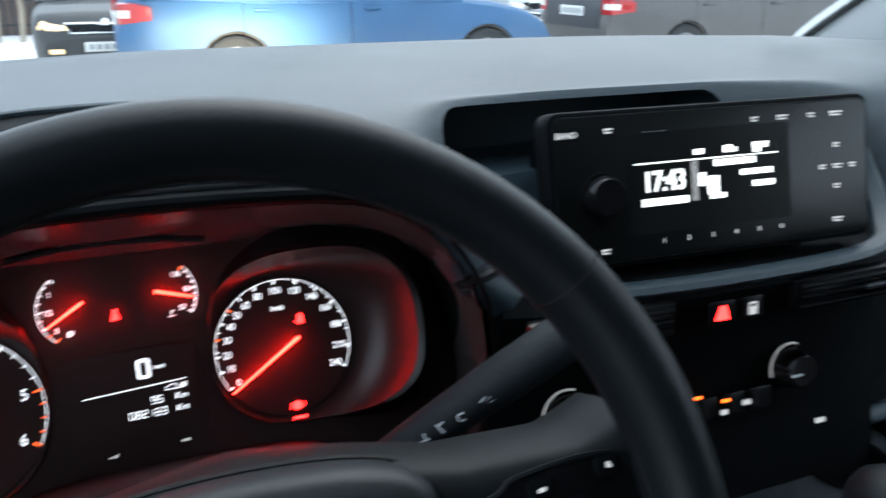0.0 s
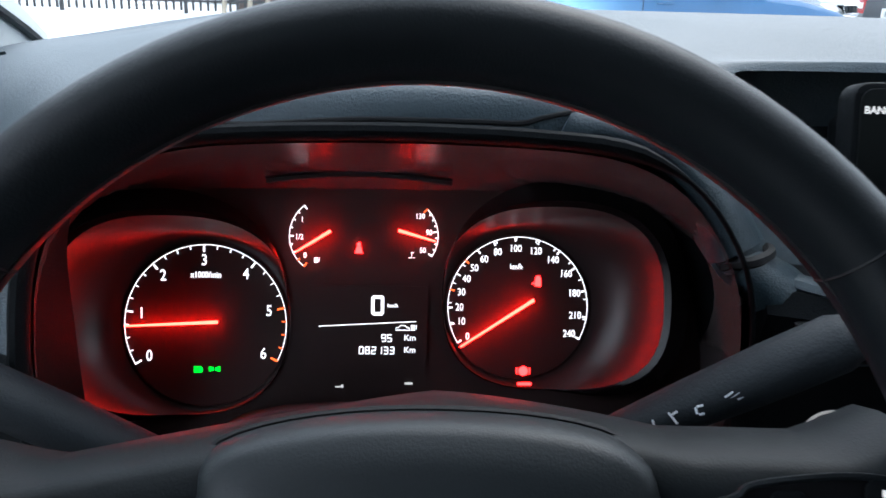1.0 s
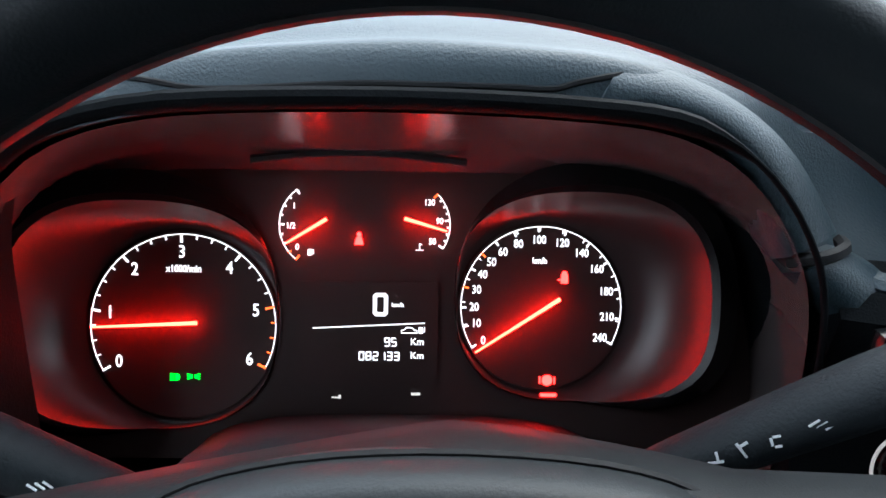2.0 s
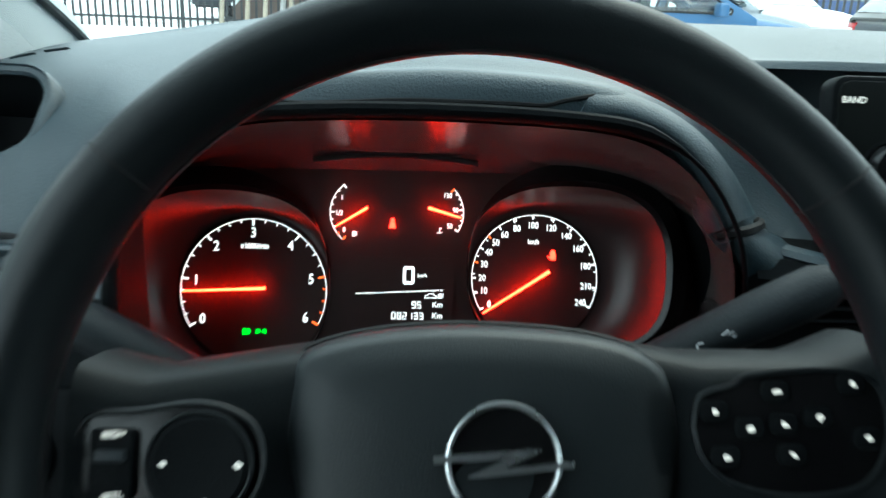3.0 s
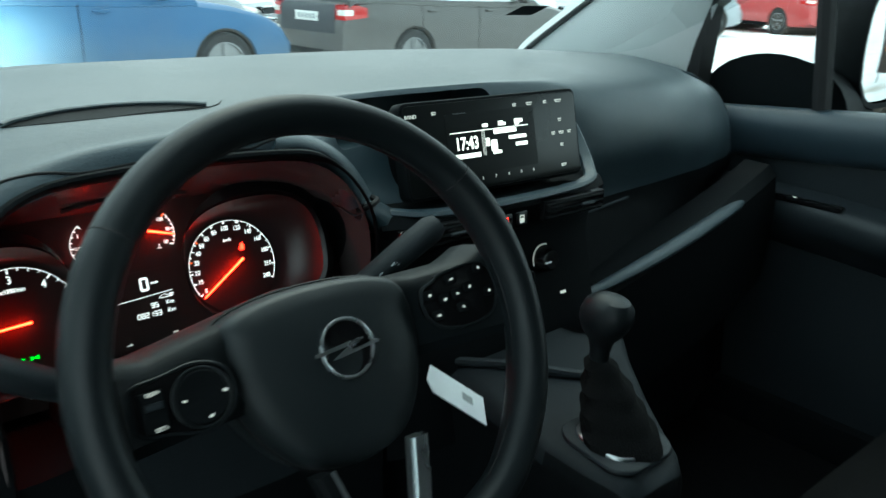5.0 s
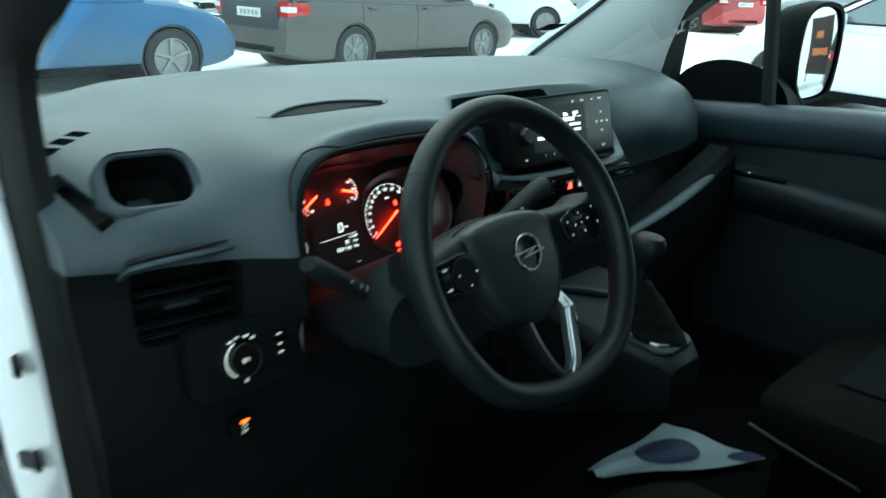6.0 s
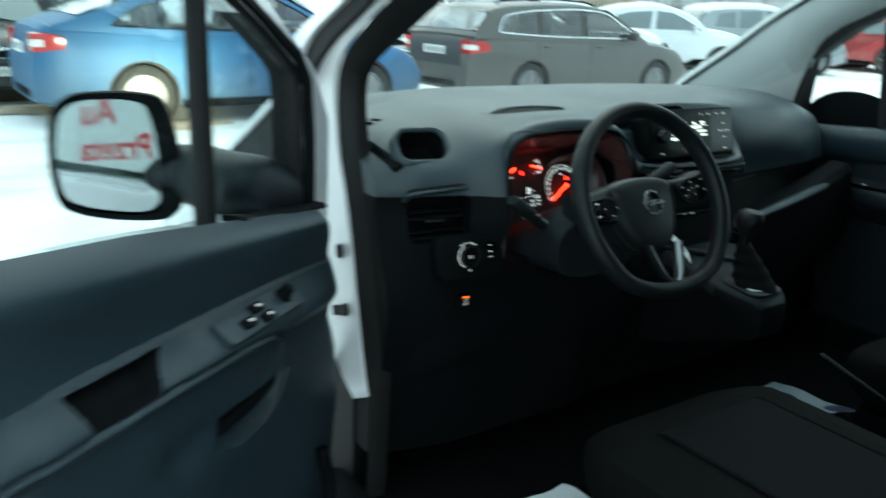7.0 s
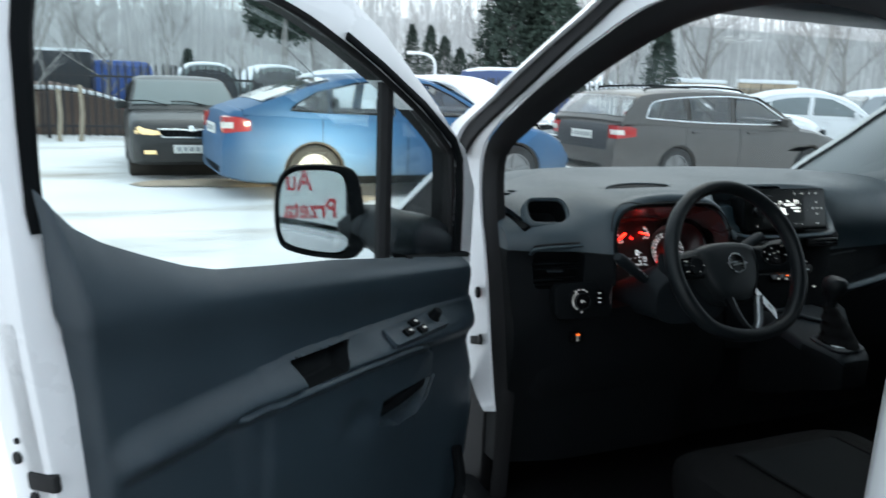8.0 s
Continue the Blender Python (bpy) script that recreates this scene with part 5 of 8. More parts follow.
cup2 = lathe([(0, -0.09), (0.036, -0.09), (0.042, 0.02), (0, 0.02)], 28, Matrix.Translation(CUP_AT))
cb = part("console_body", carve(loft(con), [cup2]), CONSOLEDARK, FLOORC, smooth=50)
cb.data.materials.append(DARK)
# faces that don't point up take the darker colour
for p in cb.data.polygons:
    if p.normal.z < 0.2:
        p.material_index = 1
part("cup_well", lathe([(0, -0.085), (0.035, -0.085), (0.0405, -0.002), (0.0425, -0.001), (0.0425, -0.006), (0.037, -0.089), (0, -0.089)], 28, Matrix.Translation(CUP_AT)), PIANO, FLOORC)
gm = frame_at((-0.012, 0.362, 0.806), (1, 0, 0), (0, 1, 0.10))
gk = gm @ Matrix.Translation((0.006, -0.002, 0)) @ Matrix.Diagonal((0.84, 0.84, 0.76, 1))
part("gaiter_plate", moved(prism(rounded(0.104, 0.105, 0.03, 6), 0.0, 0.008, 0.004), gm), CONSOLE, FLOORC)
part("gaiter_ring", tube([gm @ Vector((x, y, 0.009)) for x, y in rounded(0.076, 0.076, 0.026, 8)], 0.0026, 8, closed=True), SILVER, FLOORC, "satin ring round the gaiter")
gai = []
for s in np.linspace(0, 1, 12):
    w = 0.042 * (1 - s) ** 0.7 + 0.015 + 0.003 * math.sin(s * 22)
    gai.append([gk @ Vector((w * math.cos(a) * (1 + 0.08 * math.cos(4 * a)), w * math.sin(a) * (1 + 0.08 * math.cos(4 * a)) + 0.058 * s, 0.01 + 0.10 * s)) for a in [2 * math.pi * k / 24 for k in range(24)]])
part("gaiter", loft(gai), FABRIC2, FLOORC, "black folded gear lever gaiter")
knob = []
for z, wx, wy, oy in ((0.100, 0.012, 0.013, 0.058), (0.125, 0.013, 0.014, 0.060), (0.142, 0.016, 0.018, 0.061), (0.155, 0.025, 0.029, 0.062), (0.170, 0.030, 0.036, 0.061), (0.185, 0.031, 0.038, 0.059), (0.199, 0.028, 0.035, 0.057), (0.210, 0.020, 0.026, 0.055), (0.214, 0.009, 0.011, 0.054)):
    knob.append([gk @ Vector((wx * math.cos(a), oy + wy * math.sin(a), z)) for a in [2 * math.pi * k / 24 for k in range(24)]])
part("gear_knob", loft(knob), LEATHER, FLOORC, "black gear knob with satin inlay")
part("knob_inlay", tube([gk @ Vector((0.0285 * math.cos(a), 0.058 + 0.034 * math.sin(a), 0.188)) for a in np.linspace(-2.4, -1.0, 16)], 0.0010, 6), SILVER, FLOORC)
part("console_rail", tube(spline([(-0.10, 0.555, 0.858), (-0.03, 0.505, 0.850), (0.03, 0.465, 0.836), (0.085, 0.44, 0.826)], 14), 0.006, 8), CONSOLE, FLOORC)

# light switch panel below the outer vent
LSP = thing("light_switch_panel", (-0.665, 0.55, 0.86), "black light switch panel with a rotary knob", "switch panel")
LF = frame_at((-0.664, 0.530, 0.914), (1, -0.06, 0), (0, 0.2, 1))
part("panel", moved(prism(rounded(0.150, 0.085, 0.02, 5, 0.012, 0.0), -0.03, 0.0, 0.004), LF), DARK, LSP)
part("knob_collar", lathe([(0.030, 0.0), (0.030, 0.003), (0.026, 0.005), (0.022, 0.003), (0.022, 0.0)], 36, LF), DARK, LSP)
part("light_knob", lathe([(0, 0.014), (0.0175, 0.014), (0.0195, 0.012), (0.0205, 0.0), (0, 0.0)], 36, LF), PIANO, LSP)
part("knob_edge", tube([LF @ Vector((0.0190 * math.cos(a), 0.0190 * math.sin(a), 0.0138)) for a in [2 * math.pi * k / 36 for k in range(36)]], 0.0007, 6, closed=True), CONSOLE, LSP, "thin knob edge")
part("fog_mark", moved(joined(box((0.003, 0.006, 0.0003), (-0.003, 0, 0)), *[box((0.004, 0.0007, 0.0003), (0.002, y, 0)) for y in (-0.002, 0, 0.002)]), LF @ Matrix.Translation((0, 0, 0.0143))), KEYWHITE, LSP)
for a, w in ((120, 0.006), (100, 0.004), (75, 0.007), (55, 0.005)):
    part("knob_mark", box((w, 0.0028, 0.0003)), KEYWHITE, LSP, m=LF @ Matrix.Translation((0.026 * math.cos(radians(a)), 0.026 * math.sin(radians(a)), 0.0052)), smooth=0)
part("knob_mark", box((0.004, 0.004, 0.0003)), KEYWHITE, LSP, m=LF @ Matrix.Translation((0.001, -0.0262, 0.0052)), smooth=0)
part("white_bracket", tube([LF @ Vector((0.0215 * math.cos(a), 0.0215 * math.sin(a), 0.0055)) for a in np.linspace(2.0, 4.2, 14)], 0.0012, 5), KEYWHITE, LSP)
for y in (0.016, 0.004, -0.006):
    part("side_button", moved(prism(rounded(0.020, 0.010, 0.002), 0.0, 0.003, 0.0008), LF @ Matrix.Translation((0.052, y, 0.0))), PIANO, LSP)
    part("side_mark", box((0.006, 0.0024, 0.0003)), KEYWHITE, LSP, m=LF @ Matrix.Translation((0.05, y, 0.0033)), smooth=0)
part("stop_start_button", box((0.03, 0.012, 0.024), (-0.668, 0.533, 0.827), 0.003), PIANO, LSP)
part("stop_start_lamp", box((0.010, 0.002, 0.0026), (-0.665, 0.5265, 0.834)), LAMPORANGE, LSP, "lit orange indicator")
part("stop_start_mark", letters("OFF", 0.0048, KEYWHITE, bold=0.00008), None, LSP, m=frame_at((-0.665, 0.5265, 0.820), (1, 0, 0), (0, 0, 1)))
part("stop_start_ring", tube([Vector((-0.665 + 0.003 * math.cos(a), 0.5265, 0.8275 + 0.003 * math.sin(a))) for a in [2 * math.pi * k / 16 for k in range(16)]], 0.0005, 5, closed=True), KEYWHITE, LSP)
LSP.matrix_basis = LSP.matrix_basis @ Matrix.Translation((-0.002, -0.008, 0.011))
knee = [(0.60, 0.90), (0.575, 0.885), (0.548, 0.80), (0.545, 0.70), (0.60, 0.60), (0.68, 0.58)]
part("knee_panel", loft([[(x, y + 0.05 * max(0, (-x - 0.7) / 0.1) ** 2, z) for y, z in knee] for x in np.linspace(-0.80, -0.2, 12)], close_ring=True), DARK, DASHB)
# lid near-black, ridge grey: light on the top edge put into colours
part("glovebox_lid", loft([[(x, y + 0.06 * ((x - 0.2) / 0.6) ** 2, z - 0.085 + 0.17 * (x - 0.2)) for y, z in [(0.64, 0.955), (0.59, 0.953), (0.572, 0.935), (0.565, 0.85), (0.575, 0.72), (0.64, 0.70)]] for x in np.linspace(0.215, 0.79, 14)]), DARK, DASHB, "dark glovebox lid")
ridge = spline([(0.17, 0.578, 0.866), (0.27, 0.572, 0.884), (0.38, 0.576, 0.900), (0.50, 0.590, 0.913), (0.65, 0.620, 0.923), (0.80, 0.665, 0.928)], 24)
part("glovebox_ridge", tube(ridge, [0.006 + 0.008 * math.sin(math.pi * (0.1 + 0.75 * k / 23)) for k in range(24)], 12, flat=0.75), DASH, DASHB, "grey ridge over the glovebox")
part("recess_edge", tube(spline([(0.235, 0.655, 0.955), (0.30, 0.655, 0.962), (0.37, 0.66, 0.966)], 8), 0.0025, 6), CONSOLE, DASHB)
# pedals
for cx, w, z in ((-0.28, 0.05, 0.50), (-0.40, 0.07, 0.54), (-0.52, 0.06, 0.54)):
    pd = thing("pedal", (cx, 0.80, 0.40), "dark pedal with rubber pad in the footwell", "pedal", "pedals")
    part("pedal_pad", moved(box((w, 0.06, 0.012), (0, 0, 0), 0.004), frame_at((cx, 0.74, z), (1, 0, 0), (0, 0.6, 0.8))), RUBBER, pd)
    part("pedal_arm", tube([(cx, 0.75, z + 0.01), (cx, 0.84, z + 0.12), (cx, 0.90, z + 0.3)], 0.008, 6), DARK, pd)


# ---------------------------------------------------------------- seats
def seat(cx, zt, w, label):
    s = thing("front_seat", (cx, 0.0, 0.39), label, "car seat", "front seats")

    def cushion(y0, y1, z1, th, wd, bulge):
        rings = []
        for k in range(15):
            f = k / 14
            y = y0 + (y1 - y0) * f
            e = math.sin(math.pi * min(1, f * 6) / 2) * math.sin(math.pi * min(1, (1 - f) * 6) / 2)
            ring = []
            for j in range(28):
                a = 2 * math.pi * j / 28
                c, sn = math.cos(a), math.sin(a)
                q = (abs(c) ** 3.2 + abs(sn) ** 3.2) ** (-1 / 3.2)
                x = wd / 2 * (0.8 + 0.2 * e) * c * q
                zz = th / 2 * (0.55 + 0.45 * e) * sn * q
                if sn > 0:
                    zz += bulge * (abs(x) / (wd / 2)) ** 2.2
                ring.append(Vector((cx + x, y, z1 - th / 2 + zz)))
            rings.append(ring)
        return rings
    base = cushion(0.30, -0.28, zt, 0.17, w, 0.022)
    part("seat_cushion", loft(base), FABRIC2, s, "black cloth seat cushion with grey middle")
    mid = []
    for k in range(2, 14):
        f = k / 14
        y = 0.30 - 0.58 * f
        mid.append([Vector((cx + x, y, zt + 0.022 * (abs(x) / (w / 2)) ** 2.2 + dz - 0.028 * max(0, (2.6 - k)) ** 1.2)) for x, dz in ((-w * 0.27, -0.012), (-w * 0.26, 0.001), (-w * 0.13, 0.005), (0, 0.006), (w * 0.13, 0.005), (w * 0.26, 0.001), (w * 0.27, -0.012))])
    part("seat_insert", loft(mid, close_ring=False), FABRIC, s, "grey woven seat insert")
    for sx in (-1, 1):
        part("seat_piping", tube([r[0 if sx < 0 else -1] + Vector((0, 0, 0.012)) for r in mid], 0.0025, 5), FABRIC2, s)
    back = []
    for k in range(13):
        f = k / 12
        e = math.sin(math.pi * min(1, f * 5) / 2) * math.sin(math.pi * min(1, (1 - f) * 5) / 2)
        back.append([Vector((cx + (w / 2 - 0.01) * (0.85 + 0.15 * e) * (1 - 0.12 * f) * math.cos(a), -0.36 - 0.17 * f + 0.06 * math.sin(a) * (0.6 + 0.4 * e), zt - 0.04 + 0.60 * f)) for a in [2 * math.pi * j / 20 for j in range(20)]])
    part("backrest", loft(back), FABRIC2, s)
    part("headrest", moved(box((0.25, 0.09, 0.17), (0, 0, 0), 0.035, 3), Matrix.Translation((cx, -0.56, zt + 0.69))), FABRIC2, s)
    part("seat_base", box((w - 0.06, 0.5, zt - 0.16 - 0.39), (cx, 0.0, (zt - 0.16 + 0.39) / 2), 0.01), DARK, s)
    return s


seat(-0.335, 0.662, 0.51, "dark cloth driver seat with a grey woven middle")
S2s = seat(0.525, 0.645, 0.50, "dark cloth passenger seat with a grey rounded cushion")
part("seat_rail", tube([(0.037, 0.205, 0.698), (0.135, 0.138, 0.620), (0.225, 0.075, 0.552)], 0.0032, 8), SILVER, S2s, "thin bright seat side rail")
for i, (x, y, z) in enumerate(((0.224, 0.013, 0.622), (0.046, -0.026, 0.622))):
    b = thing("seat_belt_buckle", (x, y, 0.56), "black seat belt buckle with red button beside the seat", "seat belt", "belt buckles")
    part("buckle_body", box((0.03, 0.05, 0.09), (x, y, z - 0.05), 0.006), DARK, b)
    part("release_button", box((0.05, 0.02, 0.012), (x, y, z), 0.004), REDPLASTIC, b, "red release button")
# a leaflet in a clear sleeve with navy print, lying on the floor beside the driver's seat
LEAF = thing("plastic_leaflet", (0.26, 0.44, 0.392), "pale plastic leaflet with navy blue shapes lying on the floor", "leaflet")
sheet = []
for i in range(13):
    u = i / 12
    row = []
    for j in range(9):
        v = j / 8
        p = (Vector((0.12, 0.535)) * (1 - u) + Vector((0.40, 0.525)) * u) * (1 - v) + (Vector((0.112, 0.492)) * (1 - u) + Vector((0.425, 0.300)) * u) * v
        row.append(Vector((p.x, p.y, 0.400 + 0.012 * math.sin(3.2 * u + 1) ** 2 + 0.008 * math.sin(5 * v) ** 2)))
    sheet.append(row)
part("leaflet_sheet", loft(sheet, close_ring=False), BAGFILM, LEAF)


def leaf_at(u, v):
    i, j = min(int(u * 12), 11), min(int(v * 8), 7)
    a, b = u * 12 - i, v * 8 - j
    p = sheet[i][j] * (1 - a) * (1 - b) + sheet[i + 1][j] * a * (1 - b) + sheet[i][j + 1] * (1 - a) * b + sheet[i + 1][j + 1] * a * b
    return p + Vector((0, 0, 0.0012))


for cu, cv, ru, rv in ((0.62, 0.42, 0.24, 0.3), (0.93, 0.9, 0.09, 0.12)):
    part("navy_shape", loft([[leaf_at(min(1, cu + ru * s * math.cos(a)), min(1, cv + rv * s * math.sin(a))) for a in [2 * math.pi * k / 24 for k in range(24)]] for s in (1.0, 0.66, 0.33, 0.02)], caps=False), NAVY, LEAF)
NOTE = thing("paper_sheet", (-0.52, 0.42, 0.392), "white paper sheet lying in the driver's footwell", "paper")
part("paper_leaf", loft([[Vector((-0.62 + 0.18 * u + 0.02 * v, 0.44 + 0.01 * u - 0.07 * v, 0.400 + 0.010 * math.sin(4 * u + 2 * v) ** 2)) for v in np.linspace(0, 1, 5)] for u in np.linspace(0, 1, 7)], close_ring=False), PAPER, NOTE)

# ---------------------------------------------------------------- the open driver's door
DM = frame_at((-0.845, 0.72, 0.0), (-0.793, -0.609, 0), (0.609, -0.793, 0))      # along the door, towards the cabin, up


def dv(u, w, z):
    return DM @ Vector((u, w, z))


def door_plate(outline, w0, w1, bevel=0.006):
    """A plate in the plane of the door, outline in (along, up)."""
    m = DM @ Matrix(((1, 0, 0, 0), (0, 0, 1, 0), (0, 1, 0, 0), (0, 0, 0, 1)))
    return prism(outline, w0, w1, bevel, m)


DOOR = thing("driver_door", tuple(dv(0.6, 0, 0.36)), "white van door standing open, dark plastic lining inside", "van door")
OUT = [(0.150, 0.38), (0.145, 0.66), (0.105, 0.82), (0.072, 1.0), (0.066, 1.17), (0.12, 1.265), (0.28, 1.382), (0.46, 1.497), (0.60, 1.565), (0.80, 1.615), (1.03, 1.625), (1.145, 1.60), (1.19, 1.52), (1.20, 1.30), (1.185, 1.12), (1.15, 0.85), (1.10, 0.55), (1.06, 0.40), (1.0, 0.36), (0.15, 0.35)]
WIN = [(0.180, 1.015), (0.172, 1.06), (0.171, 1.15), (0.174, 1.235), (0.198, 1.276), (0.32, 1.352), (0.47, 1.424), (0.58, 1.470), (0.70, 1.512), (0.86, 1.545), (1.03, 1.552), (1.115, 1.535), (1.148, 1.48), (1.156, 1.35), (1.152, 1.245), (1.130, 1.210), (1.05, 1.166), (0.88, 1.112), (0.64, 1.09), (0.42, 1.06)]
LOWER = [(0.150, 0.38), (0.145, 0.66), (0.105, 0.82), (0.075, 1.0), (0.085, 1.03), (0.42, 1.05), (0.88, 1.10), (1.13, 1.19), (1.192, 1.20), (1.185, 1.12), (1.15, 0.85), (1.10, 0.55), (1.06, 0.40), (1.0, 0.36), (0.15, 0.35)]
part("door_shell", door_plate(LOWER, -0.07, 0.025, 0.012), WHITE, DOOR, "white painted door shell")
hole = smooth_loop(WIN, 80)
wframe = part("window_frame", carve(door_plate(OUT, -0.028, 0.028, 0.008), [door_plate(hole, -0.2, 0.2, 0)]), WHITE, DOOR, "white window frame with black inner edge")
wframe.data.materials.append(RUBBER)
for p in wframe.data.polygons:
    q = DM.inverted() @ p.center
    if abs((DM.inverted().to_3x3() @ p.normal).y) < 0.5 and min((q.x - u) ** 2 + (q.z - z) ** 2 for u, z in hole) < 0.02 ** 2:
        p.material_index = 1
# black weatherstrip round the glass, and the divider
loop = smooth_loop(WIN, 90)
part("window_seal", tube([dv(u, 0.022, z) for u, z in loop[:64]], 0.0065, 8, flat=1.3, updir=(0, 0, 1)), RUBBER, DOOR, "black window seal")
g = part("door_glass", door_plate(smooth_loop(WIN, 60), -0.004, 0.0, 0), GLASS, DOOR, "clear side window")
g.visible_shadow = False
part("window_divider", tube([dv(0.414, 0.004, 1.04 + 0.37 * k / 6) for k in range(7)], 0.0165, 8, flat=1.0), RUBBER, DOOR, "black window divider bar")
# inner lining: one moulding with a shoulder, an armrest, a pulled-in grip, a lower panel and the handle bay
def along(table, u):
    return float(np.interp(u, [p[0] for p in table], [p[1] for p in table]))


def ease(t):
    t = min(1.0, max(0.0, t))
    return t * t * (3 - 2 * t)


TOP_Z = [(0.08, 1.022), (0.176, 1.036), (0.632, 1.106), (0.80, 1.126), (0.908, 1.140), (0.962, 1.155), (1.025, 1.179), (1.09, 1.206), (1.127, 1.229), (1.150, 1.252), (1.18, 1.30)]
SHOULDER_Z = [(0.08, 1.022), (0.229, 1.040), (0.632, 1.086), (0.898, 1.118), (1.045, 1.138), (1.17, 1.152)]
ARM_TOP = [(0.04, 0.930), (0.30, 0.954), (0.40, 0.960), (0.60, 0.969), (0.73, 0.975), (0.82, 0.972), (1.03, 0.966), (1.13, 0.953)]
ARM_LOW = [(0.04, 0.870), (0.24, 0.890), (0.465, 0.913), (0.62, 0.921), (0.78, 0.927), (0.86, 0.928), (0.98, 0.920), (1.09, 0.912), (1.18, 0.906)]
ARM_OUT = [(0.04, 0.006), (0.12, 0.014), (0.20, 0.030), (0.30, 0.040), (0.55, 0.042), (0.75, 0.038), (0.95, 0.030), (1.05, 0.024), (1.08, 0.014), (1.10, 0.0)]
PANEL_Z = [(0.28, 0.845), (0.325, 0.866), (0.36, 0.890), (0.40, 0.902), (0.432, 0.906), (0.531, 0.912), (0.669, 0.919), (0.776, 0.922), (0.852, 0.923), (0.91, 0.921)]
BACK_U = [(0.40, 1.03), (0.60, 1.07), (0.72, 1.092), (0.878, 1.112), (1.02, 1.125), (1.088, 1.136), (1.114, 1.147), (1.164, 1.157), (1.241, 1.169), (1.30, 1.174)]
FRONT_U = [(0.40, 0.120), (0.55, 0.075), (0.66, 0.050), (0.76, 0.060), (0.83, 0.088), (0.855, 0.080), (0.885, 0.072), (0.915, 0.072), (0.937, 0.080), (0.985, 0.100), (1.02, 0.118), (1.05, 0.128), (1.26, 0.150)]
GRIP = [(0.765, 0.966), (0.757, 0.920), (0.652, 0.921), (0.600, 0.960)]
BAY = [(0.522, 0.768), (0.508, 0.818), (0.40, 0.813), (0.312, 0.806), (0.342, 0.764), (0.385, 0.746), (0.455, 0.747)]


def within_poly(poly, u, z):
    """How far a point lies inside a convex outline; negative outside."""
    cu, cz = sum(p[0] for p in poly) / len(poly), sum(p[1] for p in poly) / len(poly)
    best = 9.0
    for (a, b), (c, d) in zip(poly, poly[1:] + poly[:1]):
        nu, nz = d - b, a - c
        ln = math.hypot(nu, nz)
        sg = 1 if (cu - a) * nu + (cz - b) * nz > 0 else -1
        best = min(best, sg * ((u - a) * nu + (z - b) * nz) / ln)
    return best


def lining_w(u, z):
    zt, zr, za, zb = along(TOP_Z, u), along(SHOULDER_Z, u), along(ARM_TOP, u), along(ARM_LOW, u)
    w = 0.054 + 0.026 * math.exp(-((min(z, zr - 0.018) - (zr - 0.018)) / 0.055) ** 2)
    if z > zr - 0.018:
        w -= 0.034 * min(1.0, (z - zr + 0.018) / (zt - zr + 0.020)) ** 1.7
    out = along(ARM_OUT, u)
    if z >= zb:
        w += out * ease((za - z) / (za - zb)) ** 0.9
    else:
        w += out * (1 - 0.85 * ease((zb - z) / 0.035))
    if z < za and u < 0.84:
        w += 0.005 * ease((za - z) / 0.005) * ease((0.84 - u) / 0.03)
    # the lower panel stands proud under a crease that dies away round its ends
    d = along(PANEL_Z, u) - z
    soft = 0.014 + 0.9 * max(0.0, d)
    ends = ease((0.905 - u) / soft) * ease((u - 0.30) / (0.03 + max(0.0, d)))
    w += (0.012 * ease(d / 0.012) - 0.005 * math.exp(-((d - 0.001) / 0.0035) ** 2)) * ends
    w -= 0.012 * math.exp(-((u - 0.58) / 0.05) ** 2 - ((z - 0.80) / 0.032) ** 2)
    w -= 0.013 * math.exp(-((u - 0.600) / 0.045) ** 2 - ((z - 0.938) / 0.018) ** 2)
    w -= 0.034 * ease(within_poly(GRIP, u, z) / 0.006)
    w -= 0.024 * ease(within_poly(BAY, u, z) / 0.008)
    edge = min((u - along(FRONT_U, z)) * 0.26, along(BACK_U, z) - u, z - 0.405)
    return 0.027 + (w - 0.027) * (1 - (1 - ease(edge / 0.022)) ** 2)


def spread(marks):
    """Steps along an edge: (place, step) pairs, finer where something small sits."""
    out = []
    for (a, st), (b, _) in zip(marks, marks[1:]):
        n = max(1, round((b - a) / st))
        out += [a + (b - a) * k / n for k in range(n)]
    return out + [marks[-1][0]]


def snapped(u, z):
    """Points close to the rim of a recess move onto it, so that its edge runs clean."""
    for poly in (GRIP, BAY):
        d = within_poly(poly, u, z)
        if abs(d) < 0.0021:
            gu = (within_poly(poly, u + 1e-4, z) - within_poly(poly, u - 1e-4, z)) / 2e-4
            gz = (within_poly(poly, u, z + 1e-4) - within_poly(poly, u, z - 1e-4)) / 2e-4
            return u - d * gu, z - d * gz
    return u, z


US = spread([(0.0, 0.010), (0.17, 0.005), (0.28, 0.0028), (0.80, 0.005), (0.93, 0.008), (1.06, 0.004), (1.12, 0)])
ZS = spread([(0.405, 0.014), (0.72, 0.004), (0.735, 0.0026), (0.985, 0.006), (1.08, 0.004), (1.142, 0)])
NU, NZ = len(US) - 1, len(ZS) - 1
net = []
